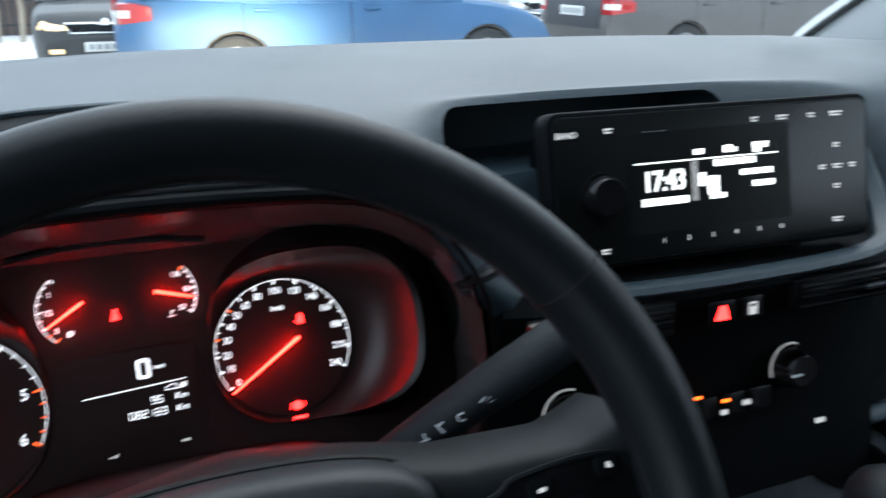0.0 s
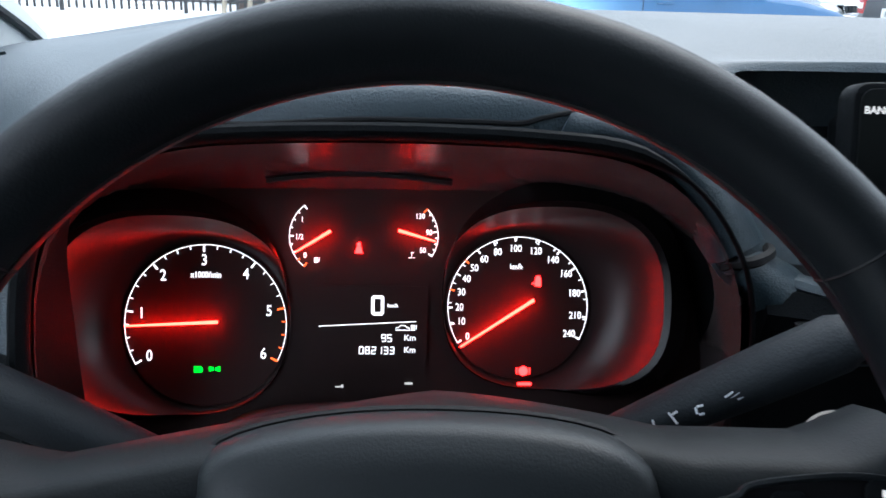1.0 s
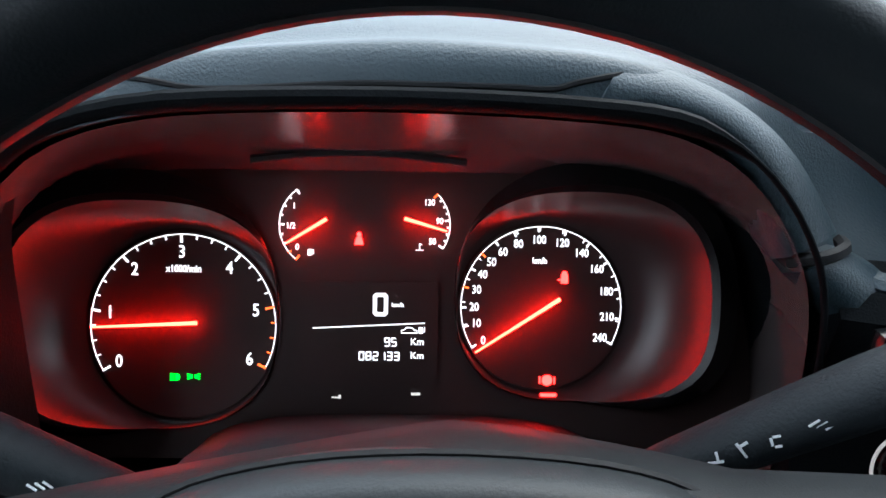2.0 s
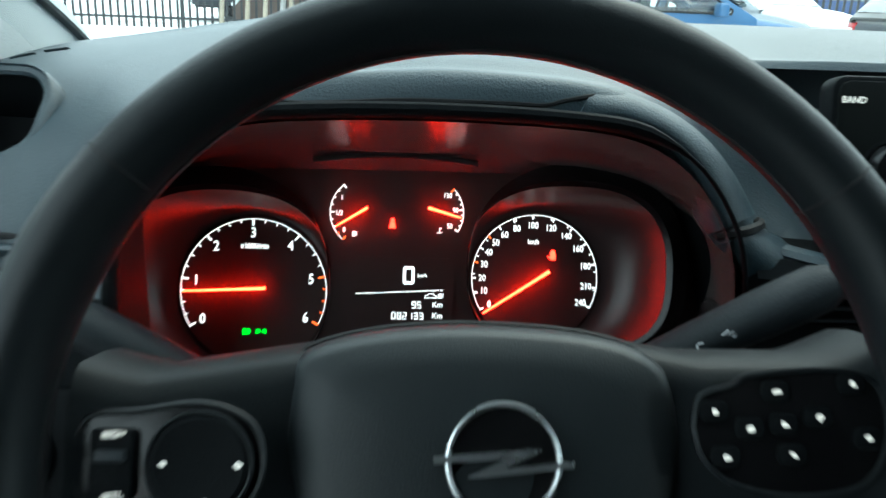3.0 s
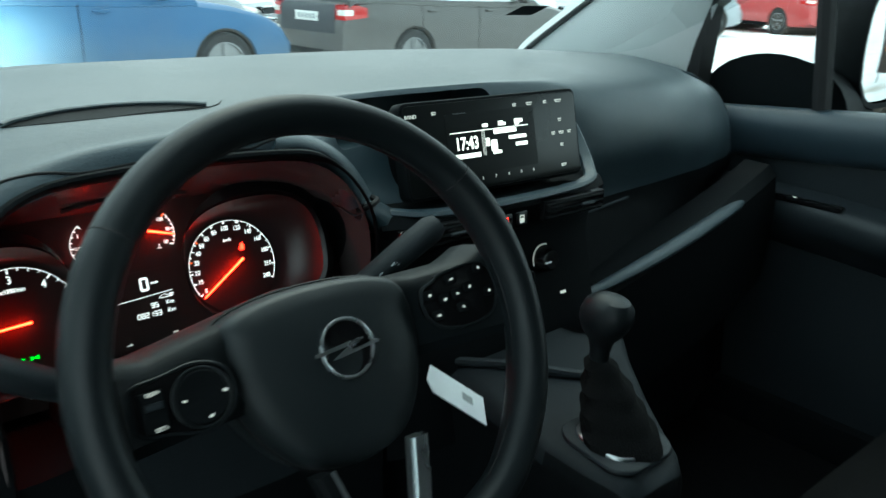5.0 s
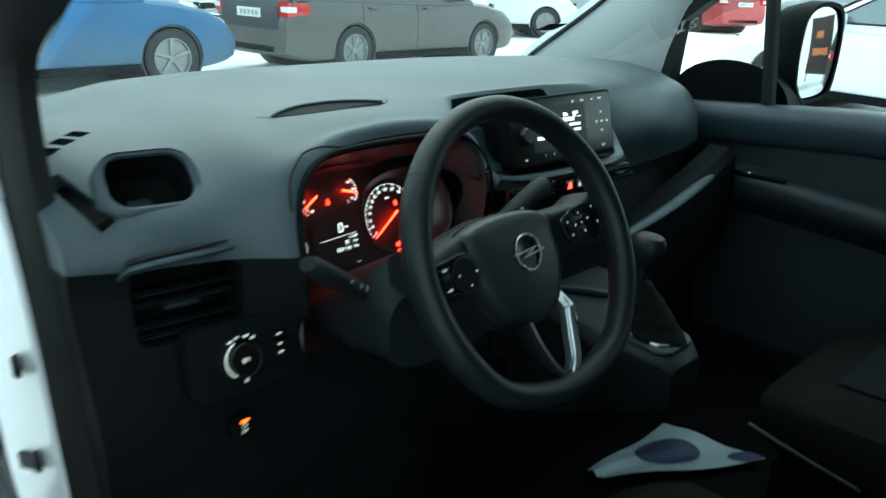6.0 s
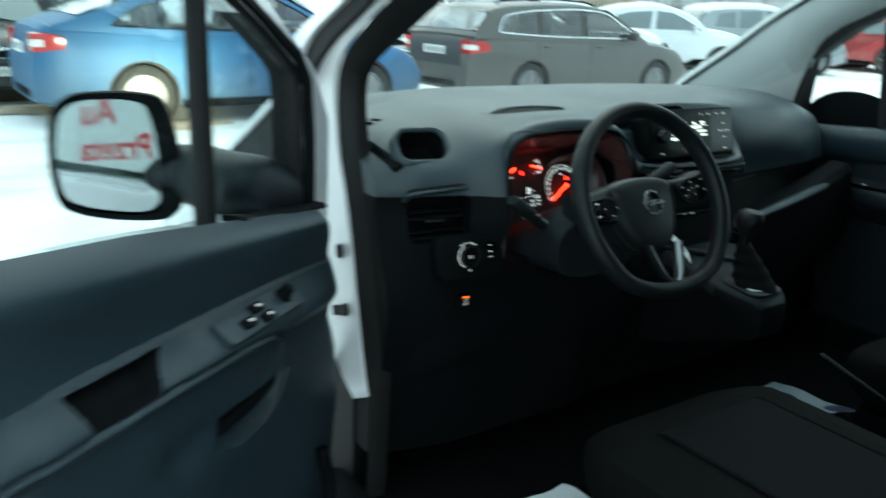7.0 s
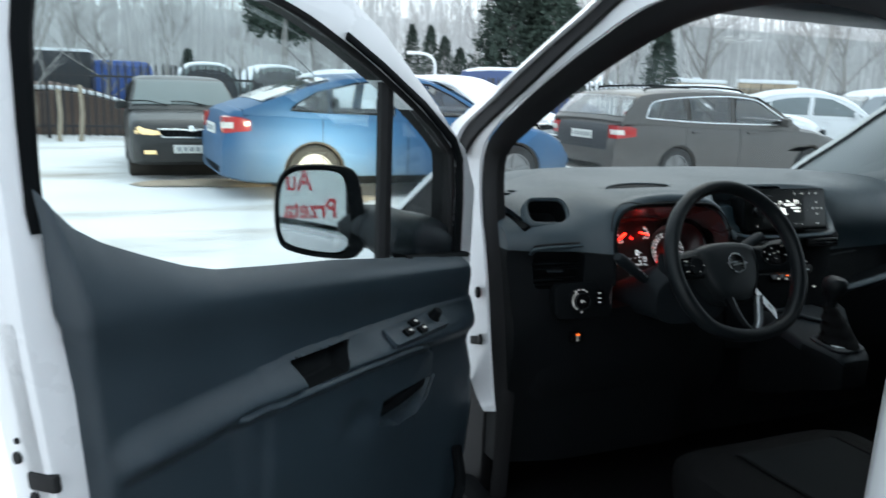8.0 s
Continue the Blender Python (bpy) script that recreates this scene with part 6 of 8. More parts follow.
for zf in ZS:
    row = []
    for uf in US:
        z = zf if zf < 0.99 else 0.99 + (along(TOP_Z, uf) - 0.99) * (zf - 0.99) / 0.152
        lo, hi = along(FRONT_U, z), along(BACK_U, z)
        u = uf
        if uf < 0.25:
            u = lo + (0.25 - lo) * uf / 0.25
        elif uf > 0.85:
            u = 0.85 + (hi - 0.85) * (uf - 0.85) / 0.27
        if zf >= 0.99:
            z = 0.99 + (along(TOP_Z, u) - 0.99) * (zf - 0.99) / 0.152
        row.append(snapped(u, z))
    net.append(row)
skin = [[dv(u, lining_w(u, z), z) for u, z in row] for row in net]


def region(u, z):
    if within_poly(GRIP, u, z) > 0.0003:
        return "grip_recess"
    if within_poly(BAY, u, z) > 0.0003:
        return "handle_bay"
    if 0.30 < u < 0.90 and z < along(PANEL_Z, u) - 0.002:
        return "lower_panel"
    if u < 1.11 and along(ARM_LOW, u) - 0.03 < z < along(ARM_TOP, u):
        return "armrest"
    return "lining"


pieces = {}
for k in range(NZ):
    for i in range(NU):
        (a, b), (c, d) = net[k][i], net[k + 1][i + 1]
        pieces.setdefault(region((a + c) / 2, (b + d) / 2), []).append((k, i))
# shade inside the grip is put into its near-black colour
for nm, mat, lb in (("lining", DOORTRIM, "dark grained plastic door lining"), ("armrest", DOORTRIM, "dark moulded armrest ridge"), ("lower_panel", DOORTRIM, "dark lower door panel"), ("grip_recess", DARK, "grip recess, darkened for shade"), ("handle_bay", DOORTRIM, "dark bay of the release handle")):
    ids, V, F = {}, [], []
    for k, i in pieces[nm]:
        f = []
        for q in ((k, i), (k, i + 1), (k + 1, i + 1), (k + 1, i)):
            if q not in ids:
                ids[q] = len(V)
                V.append(tuple(skin[q[0]][q[1]]))
            f.append(ids[q])
        F.append(f)
    me = bpy.data.meshes.new(nm)
    me.from_pydata(V, [], F)
    me.materials.append(mat)
    me.shade_smooth()
    part(nm, me, None, DOOR, lb)
band = [(0.176, 1.02), (0.170, 1.15), (0.173, 1.237), (0.197, 1.279), (0.32, 1.355), (0.47, 1.427), (0.58, 1.473)]
part("frame_cover", door_plate(band + [(0.575, 1.486), (0.464, 1.440), (0.312, 1.369), (0.180, 1.292), (0.145, 1.246), (0.137, 1.15), (0.140, 1.02)], 0.0285, 0.036, 0.003), DARK, DOOR, "black cover on the front of the window frame")
part("frame_cover", door_plate([(1.152, 1.225), (1.156, 1.35), (1.156, 1.44), (1.147, 1.50), (1.115, 1.537), (1.10, 1.542), (1.115, 1.557), (1.150, 1.535), (1.171, 1.50), (1.178, 1.44), (1.177, 1.35), (1.173, 1.25), (1.168, 1.225)], 0.0285, 0.034, 0.002), DARK, DOOR, "dark cover on the rear of the window frame")
part("sail_base", loft([[dv(p.x, w, p.y + dz) for w, dz in ((0.02, 0.005), (0.048, 0.005), (0.054, 0.0), (0.050, -0.005), (0.02, -0.005))] for p in spline([(0.130, 1.032, 0), (0.25, 1.046, 0), (0.34, 1.056, 0), (0.40, 1.070, 0)], 12)]), DARK, DOOR)
SWm = frame_at(tuple(dv(0.410, 0.0865, 0.938)), tuple(DM.to_3x3() @ Vector((-1, 0.0, -0.02))), tuple(DM.to_3x3() @ Vector((0.0, -0.8, 0.55))))
swp = part("switch_panel", moved(prism(rounded(0.20, 0.044, 0.008, 4), -0.012, 0.004, 0.0015), SWm), DOORTRIM, DOOR, "dark window switch panel")
for x, y in ((-0.045, -0.006), (-0.008, 0.008), (-0.002, -0.012)):
    part("window_switch", moved(box((0.026, 0.016, 0.010), (x, y, 0.006), 0.003), SWm), DARK, swp)
    part("switch_mark", box((0.008, 0.0045, 0.0006)), KEYWHITE, swp, m=SWm @ Matrix.Translation((x + 0.004, y, 0.0113)), smooth=0)
part("mirror_knob", lathe([(0, 0.020), (0.008, 0.020), (0.010, 0.016), (0.011, 0.004), (0.014, 0.0), (0, 0.0)], 20, SWm @ Matrix.Translation((0.066, 0.004, 0.004))), DARK, swp)
part("mirror_mark", box((0.005, 0.002, 0.0005)), KEYWHITE, swp, m=SWm @ Matrix.Translation((0.084, 0.004, 0.0045)), smooth=0)
# release handle in its bay
part("release_handle", tube([dv(p.x, 0.050 + 0.020 * math.sin(math.pi * k / 11), p.y) for k, p in enumerate(spline([(0.50, 0.778, 0), (0.45, 0.793, 0), (0.38, 0.800, 0), (0.325, 0.793, 0)], 12))], 0.0085, 8, flat=1.4), DARK, DOOR, "dark inner release handle")
part("bay_edge", tube([dv(u, 0.0715, z) for u, z in [(0.308, 0.806), (0.339, 0.764), (0.384, 0.744), (0.455, 0.745)]], 0.0024, 6), DOORTRIM, DOOR)
part("map_pocket", tube([dv(p.x, 0.075 + 0.03 * math.sin(math.pi * k / 19), p.y) for k, p in enumerate(spline([(0.20, 0.60, 0), (0.22, 0.50, 0), (0.40, 0.47, 0), (0.70, 0.47, 0), (0.85, 0.52, 0)], 20))], 0.012, 8), DARK, DOOR)
# shut face: latch and plugs
SH = DM.to_3x3()
part("latch", box((0.012, 0.055, 0.024), (0, 0, 0), 0.006, m=DM @ Matrix.Translation((1.158, 0.009, 0.914)) @ Matrix.Rotation(0.16, 4, "X")), RUBBER, DOOR, "black door latch")
for w, z, r in ((-0.034, 0.936, 0.008), (-0.028, 0.961, 0.004), (-0.014, 0.886, 0.007)):
    part("shut_plug", lathe([(0, 0.004), (r, 0.003), (r, 0.0), (0, 0.0)], 14, frame_at(tuple(dv(1.160 + 0.12 * (z - 0.92), w, z)), tuple(SH @ Vector((0, 1, 0))), tuple(SH @ Vector((-0.15, 0, 1))))), RUBBER, DOOR)

# outside mirror on its arm
arm_path = [dv(0.115, -0.012, 1.030), dv(0.17, -0.030, 1.058), dv(0.25, -0.070, 1.078), Vector((-1.105, 0.680, 1.085)), Vector((-1.15, 0.715, 1.085)), Vector((-1.19, 0.735, 1.085))]
part("mirror_arm", tube(spline(arm_path, 16), [0.012, 0.040, 0.056, 0.065, 0.070, 0.072, 0.071, 0.069, 0.067, 0.065, 0.063, 0.062, 0.060, 0.058, 0.056, 0.052], 16, flat=0.8), CONSOLE, DOOR, "dark rounded mirror arm and foot")
mo = smooth_loop([(0.080, -0.085), (0.082, 0.0), (0.070, 0.078), (0.045, 0.098), (-0.01, 0.101), (-0.055, 0.094), (-0.080, 0.065), (-0.088, 0.0), (-0.080, -0.062), (-0.055, -0.085), (0.01, -0.100), (0.06, -0.102)], 56)
MM = frame_at((-1.247, 0.69, 1.124), (0.979, -0.205, 0), (0, 0.115, 1))
mr = []
for s, d in ((0.90, 0.008), (0.985, 0.012), (1.0, 0.004), (1.0, -0.02), (0.97, -0.055), (0.86, -0.085), (0.62, -0.105), (0.3, -0.115), (0.03, -0.117)):
    wide = 1.0 if s == 0.90 and d > 0 else 1.28          # broad inner cheek towards the arm
    mr.append([MM @ Vector((x * s * (wide if x > 0 else 1.0), y * s, d)) for x, y in mo])
part("mirror_housing", loft(mr, caps=False), DARK, DOOR, "black mirror housing")
part("mirror_cap", loft([[MM @ Vector((q.x * 1.02 + 0.001, q.y * 1.015, q.z - 0.004)) for q in (MM.inverted() @ p for p in r)] for r in mr[3:]], caps=False), WHITE, DOOR, "white mirror cap")
part("mirror_glass", loft([[MM @ Vector((x * 0.895 * s, y * 0.895 * s, -0.002 - ((x * s) ** 2 + (y * s) ** 2) / 3.2)) for x, y in mo] for s in (1.0, 0.85, 0.7, 0.55, 0.4, 0.25, 0.1, 0.005)], caps=False), MIRROR, DOOR, "convex mirror glass", smooth=60)

# ---------------------------------------------------------------- passenger door, closed
PD = thing("passenger_door", (0.86, 0.3, 0.36), "closed passenger door with dark lining and side window", "van door")
low = [(1.06, 1.03), (1.09, 0.9), (1.06, 0.4), (-0.36, 0.4), (-0.40, 1.09), (0.2, 1.075)]
part("door_lining", loft([[(0.86 + dx, y, z) for y, z in low] for dx in (0.0, 0.04)]), CONSOLE, PD, "dark plastic door lining")
part("waist_rail", loft([[(0.86 + p.x, y, 1.075 - 0.045 * max(0, (y - 0.4) / 0.6) + p.y) for p in spline([(0.03, 0.012, 0), (0.0, 0.013, 0), (-0.02, 0.004, 0), (-0.031, -0.02, 0), (-0.026, -0.055, 0), (-0.008, -0.085, 0), (0.03, -0.092, 0)], 20)] for y in np.linspace(-0.38, 0.88, 16)]), DOORTRIM, PD)
part("armrest", loft([[(0.86 + p.x, y, 0.90 - 0.10 * (0.78 - y) ** 2 + p.y) for p in spline([(0.012, 0.026, 0), (-0.015 * s, 0.020, 0), (-0.048 * s, 0.010, 0), (-0.062 * s, -0.012, 0), (-0.052 * s, -0.05, 0), (0.012, -0.11, 0)], 20)] for y, s in ((0.78, 0.3), (0.7, 0.8), (0.55, 1.0), (0.3, 1.1), (0.0, 1.1), (-0.3, 0.8))]), CONSOLE, PD)
part("pull_recess", box((0.02, 0.17, 0.012), (0.815, 0.59, 0.905), 0.005), PIANO, PD, "dark window switch recess")
part("window_switch", box((0.008, 0.02, 0.006), (0.806, 0.60, 0.9085), 0.002), DARK, PD)
part("switch_lamp", box((0.002, 0.005, 0.002), (0.8045, 0.595, 0.913)), KEYWHITE, PD, "small lit switch mark")
part("outer_skin", box((0.03, 1.45, 0.64), (0.915, 0.33, 0.68), 0.01), WHITE, PD)
part("front_frame", loft([[(0.86 + dx, y + dy, z) for dx, dy in ((-0.02, 0.0), (-0.02, 0.05), (0.03, 0.05), (0.03, 0.0))] for y, z in ((0.865, 1.0), (0.86, 1.12), (0.85, 1.25), (0.72, 1.35), (0.5, 1.46), (0.2, 1.55))]), RUBBER, PD, "black window frame")
part("window_divider", tube([(0.872, 0.60 + 0.01 * k, 1.03 + 0.085 * k) for k in range(5)], 0.018, 8), RUBBER, PD, "black window divider bar")
part("rear_frame", loft([[(0.86 + dx, y + dy, z) for dx, dy in ((-0.02, -0.06), (-0.02, 0.0), (0.03, 0.0), (0.03, -0.06))] for y, z in ((-0.36, 1.03), (-0.36, 1.5), (-0.34, 1.58))]), RUBBER, PD)
part("top_frame", loft([[(0.85 + dx, y, z + dz) for dx, dz in ((-0.02, 0.0), (-0.02, 0.06), (0.03, 0.06), (0.03, 0.0))] for y, z in ((0.25, 1.53), (0.0, 1.57), (-0.36, 1.57))]), RUBBER, PD)
pg = part("door_glass", loft([[(0.884, 0.87 - 1.23 * k / 10, z) for k in range(11)] for z in (1.03, 1.6)], close_ring=False), GLASS, PD, "clear side window")
pg.visible_shadow = False
# its outside mirror
part("mirror_foot", loft([[Vector((x, yc + ry * math.cos(a), 1.03 + h * max(0, math.sin(a)) ** 0.8)) for a in np.linspace(0, math.pi, 18)] for x, yc, ry, h in ((0.905, 0.73, 0.165, 0.135), (0.95, 0.725, 0.15, 0.125), (1.02, 0.70, 0.11, 0.11), (1.10, 0.68, 0.08, 0.10))]), DARK, PD, "black mirror arm")
RMm = frame_at((1.11, 0.60, 1.185), (0.97, -0.16, 0), (0, 0.02, 1))
ro = smooth_loop([(-0.10, -0.08), (-0.105, 0.0), (-0.09, 0.09), (-0.04, 0.125), (0.05, 0.125), (0.085, 0.09), (0.09, 0.0), (0.075, -0.09), (0.04, -0.12), (-0.06, -0.125)], 48)
part("mirror_housing", loft([[RMm @ Vector((x * s, y * s, z)) for x, y in ro] for s, z in ((0.90, 0.012), (0.985, 0.014), (1.0, 0.004), (1.0, -0.03), (0.9, -0.08), (0.5, -0.12), (0.02, -0.125))], caps=False), DARK, PD, "black mirror housing")
part("mirror_glass", loft([[RMm @ Vector((x * 0.91 * s, y * 0.91 * s, 0.010 - ((x * s) ** 2 + (y * s) ** 2) / 3.2)) for x, y in ro] for s in (1.0, 0.85, 0.7, 0.55, 0.4, 0.25, 0.1, 0.005)], caps=False), MIRROR, PD, "convex mirror glass", smooth=60)

# ---------------------------------------------------------------- materials of the yard
def snow_mat():
    m = pmat("snow", (0.80, 0.80, 0.80), 0.85, var=0.10, grain=1.0, gscale=9, stain=0.8)
    n, l = m.node_tree.nodes, m.node_tree.links
    b = n["Principled BSDF"]
    src = b.inputs["Base Color"].links[0].from_socket
    tc = n.new("ShaderNodeTexCoord")
    mp = n.new("ShaderNodeMapping")
    mp.inputs["Scale"].default_value = (0.16, 0.55, 1)
    l.new(tc.outputs["Object"], mp.inputs["Vector"])
    t = n.new("ShaderNodeTexNoise")
    t.inputs["Scale"].default_value, t.inputs["Detail"].default_value, t.inputs["Roughness"].default_value = 1.1, 9, 0.62
    l.new(mp.outputs[0], t.inputs["Vector"])
    r = n.new("ShaderNodeMapRange")
    r.inputs["From Min"].default_value, r.inputs["From Max"].default_value = 0.50, 0.74
    l.new(t.outputs["Fac"], r.inputs["Value"])
    mx = n.new("ShaderNodeMixRGB")
    mx.inputs[2].default_value = (0.30, 0.25, 0.19, 1)      # trodden, muddy snow in the tracks
    l.new(r.outputs[0], mx.inputs[0])
    l.new(src, mx.inputs[1])
    # unseen slush-dark patch round the van, added to cut light bounced inside
    dist = n.new("ShaderNodeVectorMath")
    dist.operation = "DISTANCE"
    dist.inputs[1].default_value = (-1.0, -0.6, 0)
    l.new(tc.outputs["Object"], dist.inputs[0])
    wob = n.new("ShaderNodeMath")
    wob.operation = "MULTIPLY_ADD"
    wob.inputs[1].default_value = -2.5
    l.new(t.outputs["Fac"], wob.inputs[0])
    l.new(dist.outputs["Value"], wob.inputs[2])
    near = n.new("ShaderNodeMapRange")
    near.inputs["From Min"].default_value, near.inputs["From Max"].default_value = 1.3, 0.2
    l.new(wob.outputs[0], near.inputs["Value"])
    slush = n.new("ShaderNodeMixRGB")
    slush.inputs[2].default_value = (0.11, 0.10, 0.09, 1)
    l.new(near.outputs[0], slush.inputs[0])
    l.new(mx.outputs[0], slush.inputs[1])
    l.new(slush.outputs[0], b.inputs["Base Color"])
    return m


def salted(m, salt=(0.36, 0.36, 0.35), top=0.78, most=0.75):
    """Winter road dirt on the lower body of a car: patchy, dull and pale."""
    n, l = m.node_tree.nodes, m.node_tree.links
    b = n["Principled BSDF"]
    src, rsrc = b.inputs["Base Color"].links[0].from_socket, b.inputs["Roughness"].links[0].from_socket
    tc, sep, t = n.new("ShaderNodeTexCoord"), n.new("ShaderNodeSeparateXYZ"), n.new("ShaderNodeTexNoise")
    l.new(tc.outputs["Object"], sep.inputs[0])
    l.new(tc.outputs["Object"], t.inputs["Vector"])
    t.inputs["Scale"].default_value, t.inputs["Detail"].default_value, t.inputs["Roughness"].default_value = 2.2, 8, 0.65
    h = n.new("ShaderNodeMath")
    h.operation = "MULTIPLY_ADD"
    h.inputs[1].default_value = 0.7
    l.new(t.outputs["Fac"], h.inputs[0])
    l.new(sep.outputs["Z"], h.inputs[2])
    f = n.new("ShaderNodeMapRange")
    f.inputs["From Min"].default_value, f.inputs["From Max"].default_value = top + 0.40, 0.45
    f.inputs["To Min"].default_value, f.inputs["To Max"].default_value = 0.03, most
    l.new(h.outputs[0], f.inputs["Value"])
    mx = n.new("ShaderNodeMixRGB")
    mx.inputs[2].default_value = (*salt, 1)
    l.new(f.outputs[0], mx.inputs[0])
    l.new(src, mx.inputs[1])
    l.new(mx.outputs[0], b.inputs["Base Color"])
    rx = n.new("ShaderNodeMixRGB")
    rx.inputs[2].default_value = (0.8, 0.8, 0.8, 1)
    l.new(f.outputs[0], rx.inputs[0])
    l.new(rsrc, rx.inputs[1])
    l.new(rx.outputs[0], b.inputs["Roughness"])
    cw = n.new("ShaderNodeMapRange")
    cw.inputs["To Min"].default_value, cw.inputs["To Max"].default_value = b.inputs["Coat Weight"].default_value, 0.0
    l.new(f.outputs[0], cw.inputs["Value"])
    l.new(cw.outputs[0], b.inputs["Coat Weight"])
    return m


SNOW = snow_mat()
CLEANSNOW = pmat("roof_snow", (0.82, 0.85, 0.88), 0.85, var=0.05, grain=0.5, gscale=14, stain=1.5)
MUD = pmat("wet_mud", (0.34, 0.28, 0.21), 0.7, var=0.4, grain=0.8, gscale=18, stain=2)
BLUE = salted(pmat("blue_car_paint", (0.022, 0.098, 0.22), 0.46, metal=0.15, var=0.1, stain=1.2, coat=0.0), (0.15, 0.18, 0.20), top=0.66, most=0.6)
BLACKCAR = salted(pmat("dark_car_paint", (0.014, 0.016, 0.017), 0.35, spec=0.3, var=0.2, stain=1.5, coat=0.25), (0.10, 0.095, 0.085), most=0.4)
BROWNCAR = salted(pmat("grey_brown_car_paint", (0.062, 0.057, 0.053), 0.36, metal=0.3, var=0.15, stain=1.2, coat=0.5), (0.16, 0.15, 0.14), most=0.6)
GREYCAR = pmat("silver_car_paint", (0.30, 0.32, 0.34), 0.35, metal=0.4, var=0.15, stain=1.2, coat=0.5)
WHITECAR = pmat("white_car_paint", (0.72, 0.74, 0.76), 0.35, var=0.08, stain=1.2, coat=0.5)
REDCAR = pmat("red_car_paint", (0.35, 0.03, 0.03), 0.35, var=0.1, stain=1.2, coat=0.5)
NAVYCAR = pmat("navy_car_paint", (0.02, 0.05, 0.16), 0.35, var=0.1, stain=1.2, coat=0.5)
SEEGLASS = pmat("car_window", (0.11, 0.14, 0.15), 0.05, var=0.35, stain=1.6, spec=1.0, rvar=0.03, coat=0.5)
FROSTED = pmat("frosted_car_glass", (0.17, 0.20, 0.20), 0.5, var=0.12, stain=2.5, spec=0.4)
CARPANE = glass_mat("clear_car_window", (0.86, 0.9, 0.9), share=4.0)
TAILRED = pmat("tail_lamp_red", (0.42, 0.012, 0.012), 0.15, var=0.15, stain=8, coat=0.6)
LAMPCLEAR = pmat("lamp_clear", (0.75, 0.72, 0.66), 0.15, var=0.15, stain=8, coat=0.6)
PLATE = pmat("plate_white", (0.78, 0.78, 0.74), 0.5, var=0.06, stain=8)
BEAM = lit("headlamp_warm", (1.0, 0.72, 0.36), 1.25)
TYRE = pmat("tyre_rubber", (0.02, 0.02, 0.02), 0.8, var=0.3, grain=0.4, gscale=60, stain=5)
ALLOY = pmat("alloy", (0.26, 0.26, 0.26), 0.45, metal=0.6, var=0.2, stain=6)
ARCHDIRT = pmat("arch_dirt", (0.05, 0.042, 0.034), 0.9, var=0.4, grain=0.5, gscale=40, stain=4)
IRON = pmat("fence_iron", (0.03, 0.03, 0.032), 0.6, var=0.3, grain=0.2, gscale=60, stain=3)
BARK = pmat("bark", (0.30, 0.29, 0.28), 0.95, var=0.35, grain=0.6, gscale=12, stain=1.5, random_tint=0.25)
NEEDLES = pmat("conifer_leaf", (0.035, 0.055, 0.042), 0.8, var=0.45, grain=0.0, gscale=6, stain=0.8, random_tint=0.2)
WOODSTACK = pmat("stacked_timber", (0.44, 0.36, 0.26), 0.8, var=0.3, grain=0.5, gscale=12, stain=1.5)
YELLOWP = pmat("yellow_tarp", (0.50, 0.40, 0.22), 0.7, var=0.2, stain=1.0)
TARP = pmat("brown_tarp", (0.11, 0.075, 0.06), 0.8, var=0.3, stain=2)
DARKTRUCK = pmat("dark_truck_side", (0.025, 0.028, 0.034), 0.6, var=0.25, stain=1.0)
BLUETARP = pmat("blue_tarp", (0.03, 0.08, 0.28), 0.6, var=0.2, stain=1.5)
PALEPOST = pmat("pale_wood", (0.34, 0.29, 0.22), 0.9, var=0.25, grain=0.4, gscale=30, stain=3)
SIGNDARK = pmat("sign_board", (0.035, 0.022, 0.018), 0.5, var=0.15, stain=2)
WALLWHITE = pmat("white_trailer_side", (0.74, 0.75, 0.76), 0.5, var=0.05, stain=1.0)
GREYSKIRT = pmat("grey_skirt", (0.35, 0.36, 0.37), 0.6, var=0.1, stain=1.5)

# ---------------------------------------------------------------- ground: one sheet out to the horizon
gx = sorted(set([-900, -400, -200, -120, -80, -60] + [round(-45 + 1.0 * k, 2) for k in range(111)] + [80, 100, 130, 180, 300, 600, 1100]))
gy = sorted(set([-900, -300, -120, -60, -40] + [round(-30 + 1.0 * k, 2) for k in range(91)] + [75, 90, 120, 180, 300, 600, 1100]))
bm = bmesh.new()
vv = []
for y in gy:
    row = []
    for x in gx:
        d = math.hypot(x, y - 3)
        z = 0.0
        if d > 4:
            f = min(1, (d - 4) / 4)
            z = f * (0.05 * noise.noise(Vector((x * 0.35, y * 0.35, 0))) + 0.03 * noise.noise(Vector((x * 1.1, y * 1.1, 4)))) - 0.02 * f
        row.append(bm.verts.new((x, y, z)))
    vv.append(row)
for a, b in zip(vv, vv[1:]):
    for i in range(len(gx) - 1):
        bm.faces.new((a[i], a[i + 1], b[i + 1], b[i]))
single("ground", bm, SNOW, "snow-covered yard with muddy wheel tracks", "ground", kind="structure", smooth=60)


# ---------------------------------------------------------------- cars
def interp(table, y):
    if y <= table[0][0]:
        return table[0][1]
    for (a, p), (b, q) in zip(table, table[1:]):
        if y <= b:
            t = (y - a) / (b - a)
            return p + (q - p) * t
    return table[-1][1]


